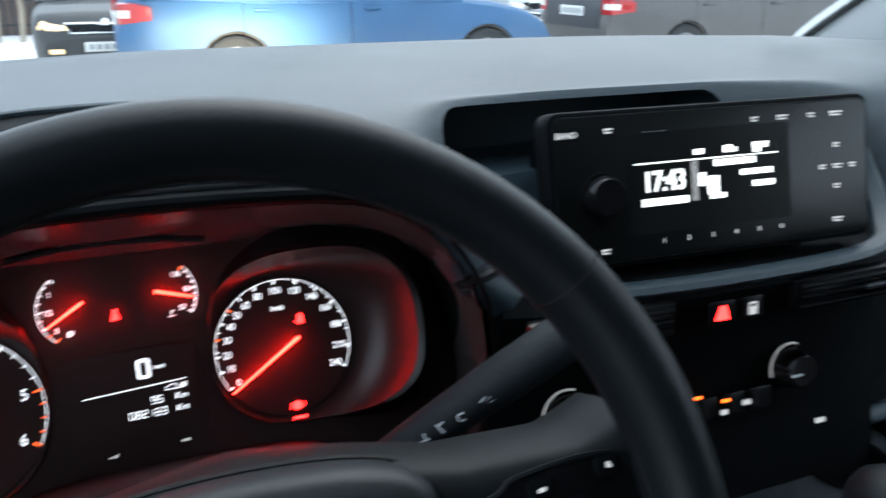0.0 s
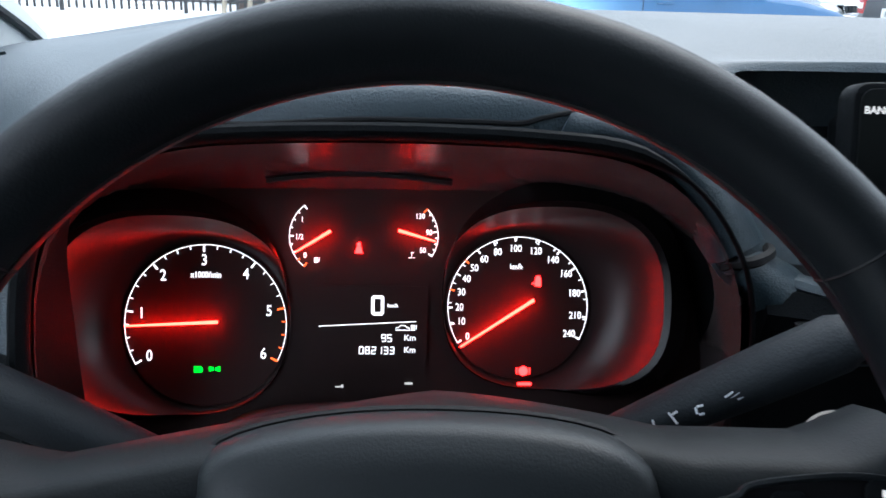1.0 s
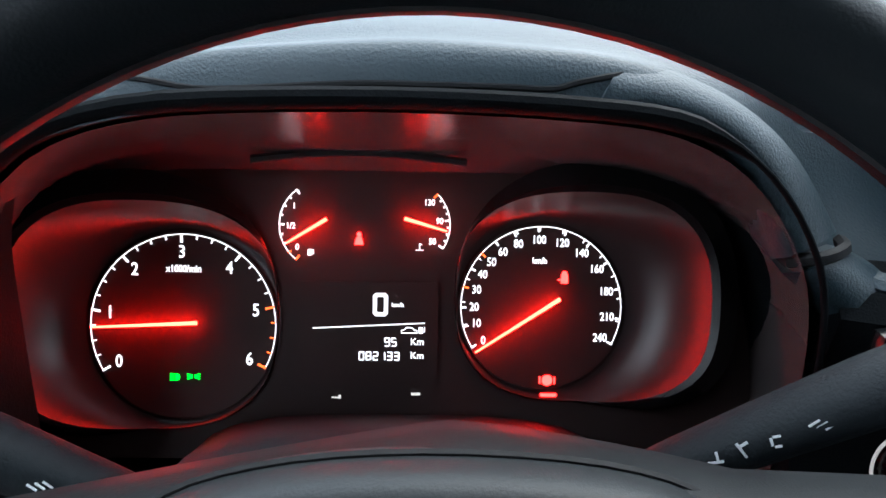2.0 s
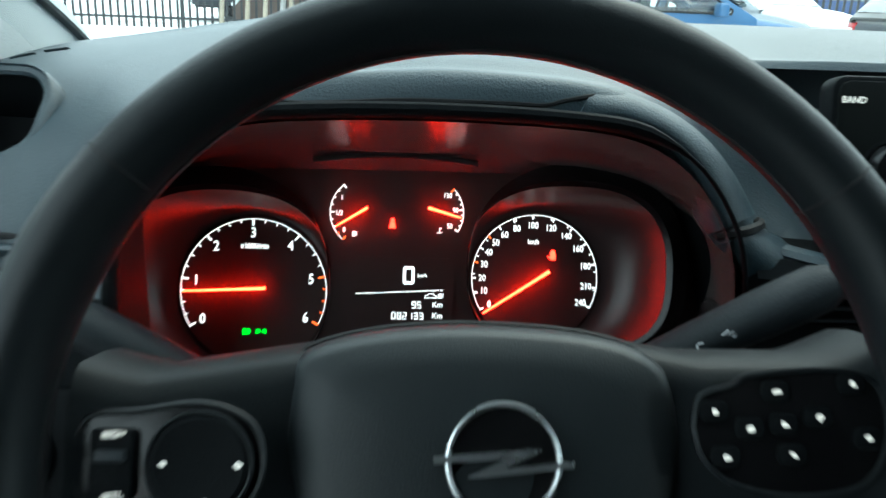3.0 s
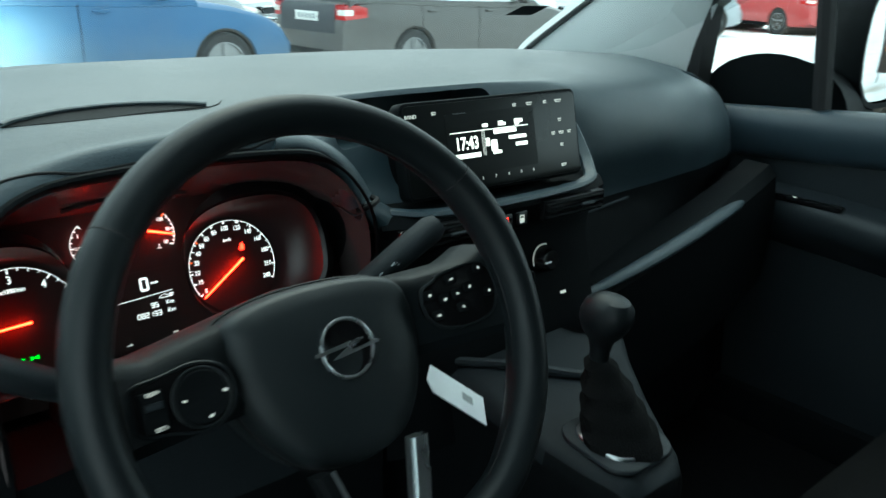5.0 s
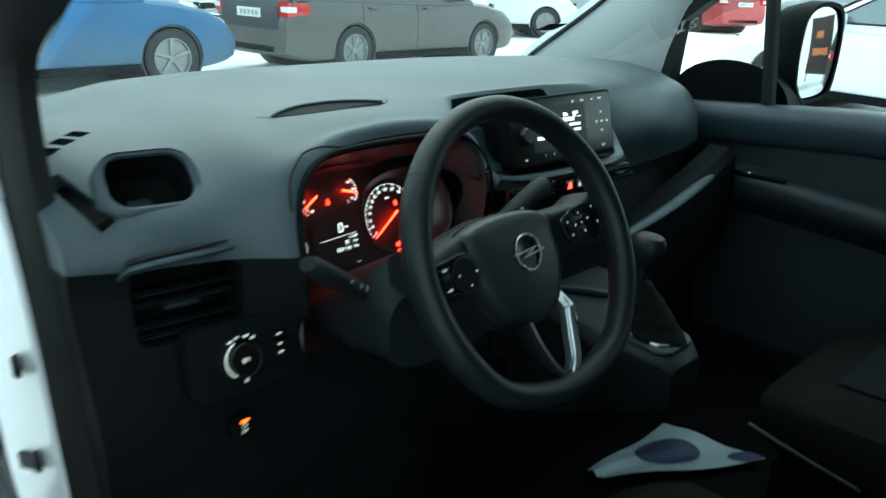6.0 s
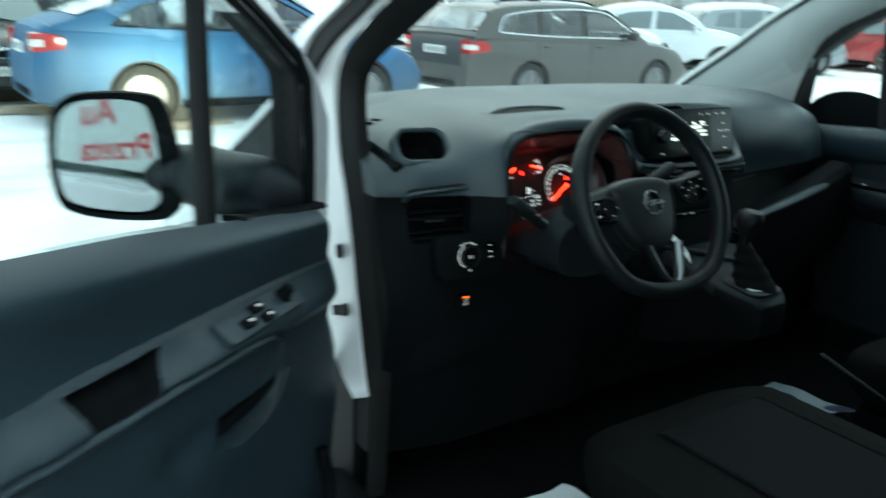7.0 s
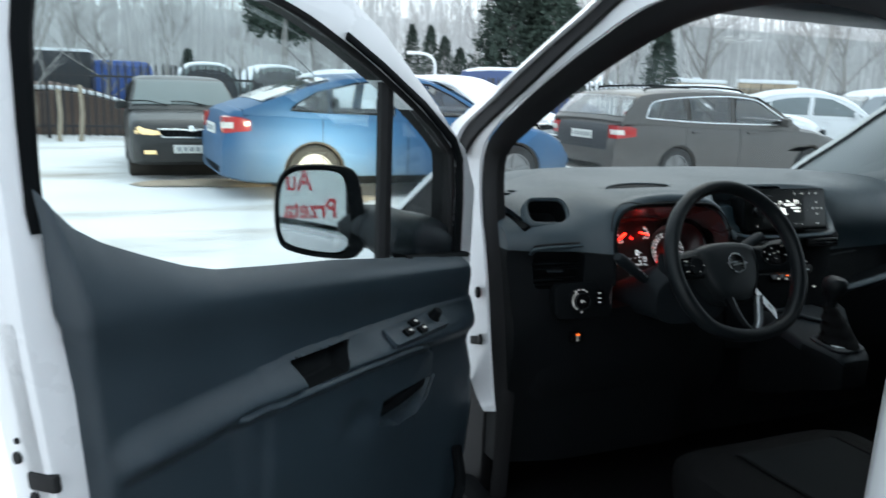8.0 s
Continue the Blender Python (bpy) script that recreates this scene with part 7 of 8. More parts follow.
SHAPES = {
    "liftback": dict(L=4.48, W=1.71, fa=1.38, ra=-1.22,
                     low=[(-2.24, 0.70), (-2.20, 0.92), (-2.12, 1.02), (-1.8, 1.01), (-1.0, 0.97), (0.3, 0.945), (1.05, 0.95), (1.5, 0.90), (1.9, 0.80), (2.12, 0.69), (2.24, 0.55)],
                     top=[(-2.02, 1.02), (-1.75, 1.13), (-1.3, 1.30), (-0.85, 1.415), (-0.3, 1.46), (0.15, 1.435), (0.38, 1.37), (0.75, 1.18), (1.10, 0.955)],
                     win=[[(-1.50, 1.02), (-1.42, 1.09), (-1.18, 1.22), (-1.05, 1.25), (-1.05, 1.00)], [(-1.02, 1.00), (-1.02, 1.26), (-0.70, 1.34), (-0.22, 1.375), (-0.26, 0.985)], [(-0.16, 0.985), (-0.13, 1.375), (0.22, 1.345), (0.50, 1.22), (0.85, 1.02), (0.84, 0.98)]],
                     rear=(-1.86, -0.98), screen=(1.02, 0.30), handles=(-0.95, 0.12)),
    "hatch": dict(L=3.99, W=1.73, fa=1.16, ra=-1.30,
                  low=[(-1.99, 0.75), (-1.97, 0.98), (-1.8, 1.02), (-1.0, 0.98), (0.2, 0.96), (0.95, 0.965), (1.35, 0.925), (1.70, 0.84), (1.90, 0.70), (1.99, 0.55)],
                  top=[(-1.95, 1.0), (-1.80, 1.25), (-1.62, 1.41), (-1.1, 1.46), (-0.5, 1.475), (0.0, 1.45), (0.25, 1.38), (0.62, 1.19), (0.98, 0.97)],
                  win=[[(-1.50, 1.02), (-1.38, 1.30), (-0.95, 1.36), (-0.98, 1.0)], [(-0.90, 1.0), (-0.86, 1.37), (-0.30, 1.39), (-0.34, 0.99)], [(-0.24, 0.99), (-0.2, 1.39), (0.1, 1.36), (0.40, 1.22), (0.74, 1.02), (0.73, 0.99)]],
                  rear=(-1.90, -1.66), screen=(0.92, 0.16), handles=(-0.85, 0.02)),
    "wagon": dict(L=4.66, W=1.81, fa=1.42, ra=-1.26,
                  low=[(-2.33, 0.72), (-2.30, 0.95), (-2.2, 1.01), (-1.6, 1.0), (-0.8, 0.965), (0.3, 0.945), (1.08, 0.95), (1.5, 0.91), (1.95, 0.81), (2.2, 0.68), (2.33, 0.55)],
                  top=[(-2.27, 1.0), (-2.12, 1.18), (-1.92, 1.385), (-1.6, 1.43), (-0.9, 1.465), (-0.2, 1.468), (0.15, 1.44), (0.40, 1.37), (0.78, 1.18), (1.14, 0.955)],
                  win=[[(-1.86, 1.05), (-1.70, 1.27), (-1.15, 1.345), (-1.10, 1.01)], [(-1.04, 1.01), (-1.05, 1.35), (-0.25, 1.38), (-0.28, 0.99)], [(-0.18, 0.99), (-0.15, 1.38), (0.24, 1.345), (0.52, 1.22), (0.88, 1.02), (0.87, 0.985)]],
                  line=[(-1.86, 1.05), (-1.80, 1.17), (-1.70, 1.27), (-1.45, 1.315), (-1.15, 1.345), (-0.7, 1.37), (-0.25, 1.38), (0.24, 1.345), (0.52, 1.22), (0.88, 1.02), (0.87, 0.985), (-0.28, 0.99), (-1.1, 1.01)],
                  rear=(-2.24, -1.96), screen=(1.06, 0.30), handles=(-0.95, 0.12)),
    "van": dict(L=4.45, W=1.84, fa=1.33, ra=-1.42,
                low=[(-2.22, 0.8), (-2.2, 1.0), (-2.0, 1.05), (0.2, 1.05), (1.1, 1.04), (1.5, 1.0), (1.95, 0.88), (2.15, 0.7), (2.22, 0.55)],
                top=[(-2.2, 1.05), (-2.15, 1.55), (-2.05, 1.78), (-1.2, 1.85), (-0.3, 1.85), (0.1, 1.80), (0.4, 1.64), (0.85, 1.3), (1.2, 1.05)],
                win=[[(-0.25, 1.08), (-0.2, 1.55), (0.25, 1.52), (0.62, 1.30), (0.9, 1.10), (0.88, 1.08)]],
                rear=(-2.19, -2.08), screen=(1.12, 0.30), handles=(-0.1,)),
}
WHEEL_CACHE = {}


def wheel_meshes(style):
    if style not in WHEEL_CACHE:
        rot = Matrix.Rotation(math.pi / 2, 4, "Y")
        ty = lathe([(0.215, -0.09), (0.29, -0.102), (0.312, -0.085), (0.318, -0.04), (0.318, 0.04), (0.312, 0.085), (0.29, 0.102), (0.215, 0.09), (0.205, 0.0)], 36, rot)
        bits = [lathe([(0.218, 0.06), (0.218, 0.098), (0.205, 0.098), (0.195, 0.05), (0.195, -0.05)], 30, rot), lathe([(0, 0.086), (0.036, 0.084), (0.05, 0.07), (0.05, 0.03), (0, 0.03)], 16, rot)]
        for k in range(5):
            m = Matrix.Rotation(2 * math.pi * k / 5, 4, "X")
            for dx in ((-0.16, 0.16) if style == "twin" else (0.0,)):
                bits.append(moved(box((0.022, 0.045 if style != "twin" else 0.026, 0.18), (0.078, 0, 0.118), 0.008, 1), m @ Matrix.Rotation(dx, 4, "X")))
        WHEEL_CACHE[style] = (finish(ty, "tyre", TYRE), finish(joined(*bits), "rim", ALLOY), finish(lathe([(0, 0.02), (0.205, 0.02), (0.205, 0.0), (0, 0.0)], 24, rot), "brake_disc", ARCHDIRT))
    return WHEEL_CACHE[style]


def car(shape, paint, m, label, group="parked cars", snow=0.0, style="five", detail=True, name="car", lit_front=False, trim=None, see=False):
    """A parked car in its own axes: y forward, x to its right, origin on the ground in its middle."""
    P = SHAPES[shape]
    hw = P["W"] / 2
    c = thing(name, m, label, "car", group, local=True)
    L2 = P["L"] / 2
    st = [-L2 + P["L"] * k / 56 for k in range(57)]
    rings = []
    for y in st:
        zt = interp(P["low"], y)
        e = 1 - max(0, (abs(y) - (L2 - 0.55)) / 0.55) ** 2.6 * (0.17 if y > 0 else 0.12)
        w = hw * e
        zb = 0.19 + 0.09 * max(0, (abs(y) - (L2 - 0.5)) / 0.5) ** 2
        half = [(0.0, zb), (w * 0.80, zb), (w * 0.94, zb + 0.03), (w * 0.985, zb + 0.14), (w, zb + (zt - zb) * 0.45), (w * 0.995, zb + (zt - zb) * 0.68), (w * 0.985, zb + (zt - zb) * 0.80), (w * 0.955, zt - 0.055), (w * 0.90, zt - 0.015), (w * 0.78, zt), (w * 0.4, zt + 0.012), (0.0, zt + 0.016)]
        rings.append([Vector((x, y, z)) for x, z in half] + [Vector((-x, y, z)) for x, z in reversed(half[1:-1])])
    bods = loft(rings)
    cuts = [lathe([(0, -1.2), (0.365, -1.2), (0.365, 1.2), (0, 1.2)], 28, Matrix.Translation((0, ay, 0.315)) @ Matrix.Rotation(math.pi / 2, 4, "Y")) for ay in (P["fa"], P["ra"])]
    part("body", carve(bods, cuts), paint, c, smooth=32)
    for ay in (P["fa"], P["ra"]):
        part("arch_liner", lathe([(0.362, -hw + 0.03), (0.362, hw - 0.03), (0.34, hw - 0.03), (0.34, -hw + 0.03)], 28, Matrix.Translation((0, ay, 0.315)) @ Matrix.Rotation(math.pi / 2, 4, "Y")), ARCHDIRT, c, "dark wheel arch")
    # greenhouse
    t0, t1 = P["top"][0][0], P["top"][-1][0]

    def sec(y, lift=0.0, zcap=9):
        zt = interp(P["top"], y) + lift
        zb = interp(P["low"], y) - 0.05
        h = max(zt - zb, 0.02)
        wb = hw * 0.955
        tum = 0.30
        k = min(1, h / 0.25)
        side = lambda z: wb - tum * max(0, z - zb - 0.05) ** 1.06
        zs = zt - 0.085 * k
        pts = [(wb, zb), (side(zb + 0.06 * k), zb + 0.06 * k), (side(zs), zs), (side(zs) - 0.035 * k, zt - 0.035 * k), (side(zs) - 0.11 * k, zt - 0.010 * k), (side(zs) * 0.5, zt + 0.008), (0, zt + 0.013)]
        return pts

    ys = [t0 + (t1 - t0) * k / 44 for k in range(45)]
    gr = []
    for y in ys:
        h = sec(y)
        gr.append([Vector((x, y, z)) for x, z in h] + [Vector((-x, y, z)) for x, z in reversed(h[:-1])])
    if see:
        shell = loft([[p for p in ring] + [Vector((p.x * 0.955, p.y, p.z - 0.03)) for p in reversed(ring)] for ring in gr])
        holes = []
        for poly in P["win"]:
            holes.append(loft([[Vector((x, y, z)) for y, z in poly] for x in (-1.2, 1.2)]))
        for ya, yb in (P["screen"], P["rear"]):
            band = []
            for k in range(7):
                y = ya + (yb - ya) * (0.06 + 0.90 * k / 6)
                xe, zt = sec(y)[3][0] - 0.035, interp(P["top"], y)
                band.append([Vector((-xe, y, zt - 0.09)), Vector((xe, y, zt - 0.09)), Vector((xe, y, zt + 0.09)), Vector((-xe, y, zt + 0.09))])
            holes.append(loft(band))
        part("roof", carve(shell, holes), paint, c, smooth=32)
        part("parcel_shelf", box((hw * 1.75, (t1 - t0) * 0.82, 0.03), (0, (t0 + t1) / 2, interp(P["low"], 0) + 0.03), 0.01), DARK, c, "dark cabin below the windows")
        for sx in (-1, 1):
            for yy in (-0.95, 0.02):
                part("headrest", box((0.25, 0.10, 0.17), (sx * 0.36, yy, 1.22), 0.04, 2), DARK, c)
                part("seat_back", box((0.48, 0.12, 0.24), (sx * 0.36, yy + 0.03, 1.04), 0.05, 2), DARK, c)
        part("car_steering_wheel", tube([(-0.36 + 0.17 * math.cos(a), 0.52 + 0.05 * math.sin(a), 1.02 + 0.16 * math.sin(a)) for a in [2 * math.pi * k / 20 for k in range(20)]], 0.014, 6, closed=True), DARK, c)
    else:
        part("roof", loft(gr, close_ring=False), paint, c, smooth=32)
    pane = CARPANE if see else SEEGLASS

    def side_x(y, z):
        return sec(y)[0][0] - 0.30 * max(0, z - (interp(P["low"], y) - 0.05) - 0.05) ** 1.06

    for sx in (-1, 1):
        for poly in P["win"]:
            cy, cz = sum(p[0] for p in poly) / len(poly), sum(p[1] for p in poly) / len(poly)
            dense = []
            for (a, b), (a2, b2) in zip(poly, poly[1:] + poly[:1]):
                for k in range(5):
                    dense.append((a + (a2 - a) * k / 5, b + (b2 - b) * k / 5))
            rg = [[Vector((sx * (side_x(cy + (y - cy) * s, cz + (z - cz) * s) + off), cy + (y - cy) * s, cz + (z - cz) * s)) for y, z in dense] for s, off in ((1.0, -0.004), (0.985, 0.006), (0.7, 0.007), (0.35, 0.007), (0.02, 0.007))]
            wdw = part("side_window", loft(rg, caps=False), pane, c, smooth=30)
            if detail:
                part("window_frame", tube([Vector((sx * (side_x(y, z) + 0.006), y, z)) for y, z in dense], 0.011, 5, closed=True), RUBBER, wdw)
        if trim and "line" in P:
            ln = [(p.x, p.y) for p in spline([(a, b, 0) for a, b in P["line"] + P["line"][:1]], 90)[:-1]]
            part("window_trim", tube([Vector((sx * (side_x(y, z) + 0.012), y, z)) for y, z in ln], 0.012, 5, closed=True), trim, c, "thin chrome line round the windows")
        for hy in P["handles"]:
            part("door_handle", box((0.03, 0.16, 0.028), (sx * (hw * 0.99), hy, 0.86), 0.010), paint, c)
        part("side_mirror", moved(box((0.17, 0.10, 0.13), (0, 0, 0), 0.035, 3), Matrix.Translation((sx * (hw + 0.06), P["screen"][0] - 0.32, 1.02))), paint if shape != "van" else DARK, c)
        part("sill_trim", box((0.02, P["fa"] - P["ra"] - 0.76, 0.09), (sx * (hw * 0.985), (P["fa"] + P["ra"]) / 2, 0.235), 0.008), DARK, c)
        if detail:
            for dy in (P["handles"][0] + 0.86, P["handles"][0] - 0.18):
                part("door_gap", tube([Vector((sx * hw * f, dy, z)) for f, z in ((0.99, 0.30), (1.0, 0.55), (0.997, 0.75), (0.962, 0.92))], 0.004, 4), RUBBER, c)
    for nm, (ya, yb) in (("windscreen", P["screen"]), ("rear_window", P["rear"])):
        pan = []
        for k in range(11):
            v = 0.06 + 0.90 * k / 10
            y = ya + (yb - ya) * v
            h = sec(y)
            xe = h[3][0] - 0.035
            pan.append([Vector((xe * u, y, interp(P["top"], y) + 0.013 * (1 - abs(u)) + 0.008)) for u in np.linspace(-1, 1, 11)])
        part(nm, loft(pan, close_ring=False), FROSTED if lit_front else pane, c, smooth=30)
    if detail:
        yw = P["screen"][0] - 0.05
        for sx in (-0.35, 0.25):
            part("wiper", tube([Vector((sx, yw + 0.04, interp(P["top"], yw) + 0.0)), Vector((sx + 0.30, yw - 0.03, interp(P["top"], yw - 0.05) + 0.03)), Vector((sx + 0.55, yw - 0.02, interp(P["top"], yw - 0.05) + 0.025))], 0.009, 5), DARK, c)
    # lamps, plates, bumpers
    def front_y(x, z):
        y = L2
        while y > L2 - 1.0:
            q = max(0, (y - (L2 - 0.55)) / 0.55)
            w = hw * (1 - q ** 2.6 * 0.17)
            zt_ = interp(P["low"], y)
            if z < zt_ - 0.055 and x < w * 0.97 or z < zt_ - 0.01 and x < w * 0.90:
                return y
            y -= 0.01
        return y

    for sx in (-1, 1):
        rows_ = []
        for k in range(9):
            u = k / 8
            x = hw - 0.50 + 0.40 * u
            z0, z1 = 0.640 + 0.025 * u * u, 0.690 + 0.075 * min(1, u * 1.6)
            rows_.append([Vector((sx * x, front_y(x, z0 + (z1 - z0) * v) + o, z0 + (z1 - z0) * v)) for v, o in ((0, 0.008), (0.3, 0.022), (0.7, 0.022), (1, 0.008), (1, -0.05), (0, -0.05))])
        hl = part("headlamp", loft(rows_), BEAM if lit_front else LAMPCLEAR, c, "lit warm headlamp" if lit_front else "clear headlamp")
        rows_ = [[Vector((sx * x, front_y(x, z) + o, z)) for z, o in ((0.385, 0.004), (0.40, 0.016), (0.425, 0.016), (0.44, 0.004), (0.44, -0.03), (0.385, -0.03))] for x in (hw - 0.37, hw - 0.32, hw - 0.26, hw - 0.21)]
        part("fog_lamp", loft(rows_), BEAM if lit_front else LAMPCLEAR, c)
        zt = 0.86
        def rear_ring(k, z0, z1, o):
            """Section of a lamp that wraps round the rear corner."""
            if k < 7:
                y = -L2 + 0.30 - 0.27 * k / 6
                x = hw * (1 - 0.12 * max(0, (abs(y) - (L2 - 0.55)) / 0.55) ** 2.6) * 0.988
                nn = Vector((sx, -0.15 - 0.85 * (k / 6) ** 4, 0)).normalized()
            else:
                y = -L2 + 0.022
                x = hw * 0.87 - 0.055 * (k - 6)
                nn = Vector((0.12 * sx, -1, 0)).normalized()
            p = Vector((sx * x, y, 0))
            return [p - nn * 0.04 + Vector((0, 0, z0)), p + nn * o + Vector((0, 0, z0 + 0.012)), p + nn * (o + 0.006) + Vector((0, 0, (z0 + z1) / 2)), p + nn * o + Vector((0, 0, z1 - 0.012)), p - nn * 0.04 + Vector((0, 0, z1))]

        lamp_top = 0.945 if shape != "van" else 1.0
        tl = part("tail_lamp", loft([rear_ring(k, 0.745 + 0.006 * (6 - min(k, 6)), lamp_top - 0.010 * max(0, 3 - k), 0.010) for k in range(10)]), TAILRED, c, "red tail lamp")
        part("reverse_lens", loft([rear_ring(k, 0.80, lamp_top - 0.055, 0.018) for k in (4, 5, 6, 7, 8)]), LAMPCLEAR, tl, "clear reverse lens")
    part("number_plate", box((0.52, 0.02, 0.115), (0, L2 + 0.005, 0.46), 0.004), PLATE, c, "white number plate")
    part("number_plate", box((0.52, 0.02, 0.115), (0, -L2 - 0.002, 0.78 if shape != "hatch" else 0.55), 0.004), PLATE, c, "white number plate")
    for k in range(5):
        part("plate_bar", box((0.055, 0.004, 0.06), (-0.16 + 0.085 * k, L2 + 0.0165, 0.46)), GREYPRINT, c, smooth=0)
        part("plate_bar", box((0.055, 0.004, 0.06), (-0.16 + 0.085 * k, -L2 - 0.0135, 0.78 if shape != "hatch" else 0.55)), GREYPRINT, c, smooth=0)
    gril = [(-0.46, 0.735), (-0.40, 0.625), (0.40, 0.625), (0.46, 0.735), (0.12, 0.735), (0.0, 0.715), (-0.12, 0.735)]
    gm_ = Matrix.Translation((0, L2 - 0.065, 0)) @ Matrix(((1, 0, 0, 0), (0, 0, 1, 0), (0, 1, 0, 0), (0, 0, 0, 1)))
    gpart = part("grille", prism(gril, -0.06, 0.035, 0, gm_), DARK, c)
    part("grille_frame", tube([gm_ @ Vector((x, z, 0.038)) for x, z in gril], 0.015, 6, closed=True), CHROME, gpart, "chrome grille frame")
    for k in range(9):
        part("grille_bar", box((0.012, 0.02, 0.10), (-0.32 + 0.08 * k, L2 - 0.031, 0.68)), CONSOLE, gpart, smooth=0)
    part("badge", lathe([(0, 0.012), (0.038, 0.010), (0.045, 0.0), (0, 0.0)], 20, frame_at((0, L2 - 0.07, 0.755), (1, 0, 0), (0, -0.5, 0.87)) @ Matrix.Rotation(math.pi, 4, "Y")), CHROME, c, "plain round badge")
    part("lower_intake", box((1.0, 0.08, 0.12), (0, L2 - 0.05, 0.33), 0.03), DARK, c)
    part("rear_bumper_trim", box((1.1, 0.06, 0.14), (0, -L2 + 0.03, 0.34), 0.03), DARK, c)
    # a sheet darker than the body paint laid over the tailgate
    if shape == "wagon" and trim:
        rows_ = [[Vector((x, -L2 + o, z)) for x in np.linspace(-0.62, 0.62, 9)] for z, o in ((0.52, 0.012), (0.62, -0.006), (0.78, -0.010), (0.90, 0.004), (0.945, 0.035))]
        part("tailgate_panel", loft(rows_, close_ring=False), DARKTRUCK, c, "dark panel across the tailgate", smooth=50)
    if shape == "wagon":
        for sx in (-1, 1):
            part("roof_rail", tube(spline([(sx * 0.56, -1.7, 1.425), (sx * 0.56, -1.55, 1.475), (sx * 0.56, -0.6, 1.51), (sx * 0.56, 0.05, 1.485), (sx * 0.56, 0.2, 1.435)], 18), 0.016, 6), DARK, c, "black roof rail")
    if detail:
        part("aerial", tube([(0.0, -1.0 if shape != "hatch" else -1.3, 1.40), (0.0, -1.35 if shape != "hatch" else -1.6, 1.72)], [0.006, 0.002], 5), DARK, c)
    ty, rm, bd = wheel_meshes(style)
    for ay in (P["fa"], P["ra"]):
        for sx in (-1, 1):
            mm = Matrix.Translation((sx * (hw - 0.115), ay, 0.318)) @ (Matrix.Rotation(math.pi, 4, "Z") if sx < 0 else Matrix.Identity(4))
            wh = part("tyre", ty, None, c, m=mm)
            part("rim", rm, None, wh, "alloy rim", m=mm)
            part("brake_disc", bd, None, wh, m=mm)
    if snow:
        sn = []
        for k in range(22):
            y = t0 + 0.25 + (t1 - t0 - 0.35) * k / 21
            h = sec(y)
            e = math.sin(math.pi * min(1, (0.2 + k) / 3) / 2) * math.sin(math.pi * min(1, (21.2 - k) / 3) / 2)
            up = snow * e * (0.8 + 0.5 * noise.noise(Vector((y * 2, hw * 7, 1))))
            row = [(h[3][0] + 0.01, h[3][1] - 0.03), (h[3][0] + 0.015, h[3][1] + up * 0.55), (h[4][0], h[4][1] + up * 0.95), (h[5][0], h[5][1] + up * 1.1), (0, h[6][1] + up * 1.15)]
            sn.append([Vector((x, y, z)) for x, z in row] + [Vector((-x, y, z)) for x, z in reversed(row[:-1])])
        part("roof_snow", loft(sn, close_ring=False), CLEANSNOW, c, "thick snow on the roof")
        sn = []
        for k in range(12):
            y = P["screen"][0] + 0.02 + (L2 - 0.22 - P["screen"][0]) * k / 11
            zt = interp(P["low"], y) + 0.012
            e = math.sin(math.pi * min(1, (0.3 + k) / 3) / 2) * math.sin(math.pi * min(1, (11.3 - k) / 3) / 2)
            sn.append([Vector((x * hw, y, zt + dz * snow * e * 0.9 - 0.012)) for x, dz in ((-0.84, -0.3), (-0.8, 0.6), (-0.4, 1.0), (0, 1.1), (0.4, 1.0), (0.8, 0.6), (0.84, -0.3))])
        part("bonnet_snow", loft(sn, close_ring=False), CLEANSNOW, c, "snow on the bonnet")
    return c


def place(x, y, heading, s=1.0, z=0.0):
    """Heading in degrees, clockwise from straight ahead."""
    return Matrix.Translation((x, y, z)) @ Matrix.Rotation(radians(-heading), 4, "Z") @ Matrix.Diagonal((s, s, s, 1))


car("liftback", BLUE, place(1.94, 9.2, 89, 1.03, -0.02), "blue liftback car parked on snow, dirty rear wheel arch", style="five", see=True)
car("hatch", BLACKCAR, place(-0.43, 12.2, 181, 0.93, -0.02), "black hatchback with lit headlamps and snowy ground before it", lit_front=True, see=True)
car("wagon", BROWNCAR, place(7.21, 9.28, 88, 0.99, -0.02), "grey-brown estate car with chrome window line", style="twin", trim=CHROME, see=True)
car("hatch", GREYCAR, place(5.0, 13.6, 150, 1.0), "silver hatchback with snow on its roof and bonnet", snow=0.07, detail=False)
car("liftback", WHITECAR, place(3.2, 15.2, 168, 1.0), "white saloon car under thick snow", snow=0.12, detail=False)
car("hatch", WHITECAR, place(10.6, 12.6, 140, 1.0), "white hatchback with snow on its windscreen", snow=0.08, detail=False)
car("liftback", WHITECAR, place(13.4, 12.9, 125, 1.0), "white saloon car covered in snow", snow=0.1, detail=False)
car("hatch", GREYCAR, place(16.8, 12.6, 115, 1.05), "grey hatchback with a snowy roof", snow=0.09, detail=False)
car("van", NAVYCAR, place(10.6, 21.0, 120, 1.0), "dark blue van behind the fence", snow=0.06, detail=False, group="vans behind the fence")
car("hatch", WHITECAR, place(14.8, 20.5, 160, 1.0), "white car behind the fence with a snowy roof", snow=0.09, detail=False, group="cars behind the fence")
car("wagon", WHITECAR, place(8.9, 2.1, 10, 1.0), "white estate car parked on the yard, passenger side", detail=True, style="five", group="cars across the yard")
car("hatch", BLACKCAR, place(6.6, -0.6, 5, 1.0), "dark hatchback with snow on its glass", snow=0.05, detail=True, group="cars across the yard")
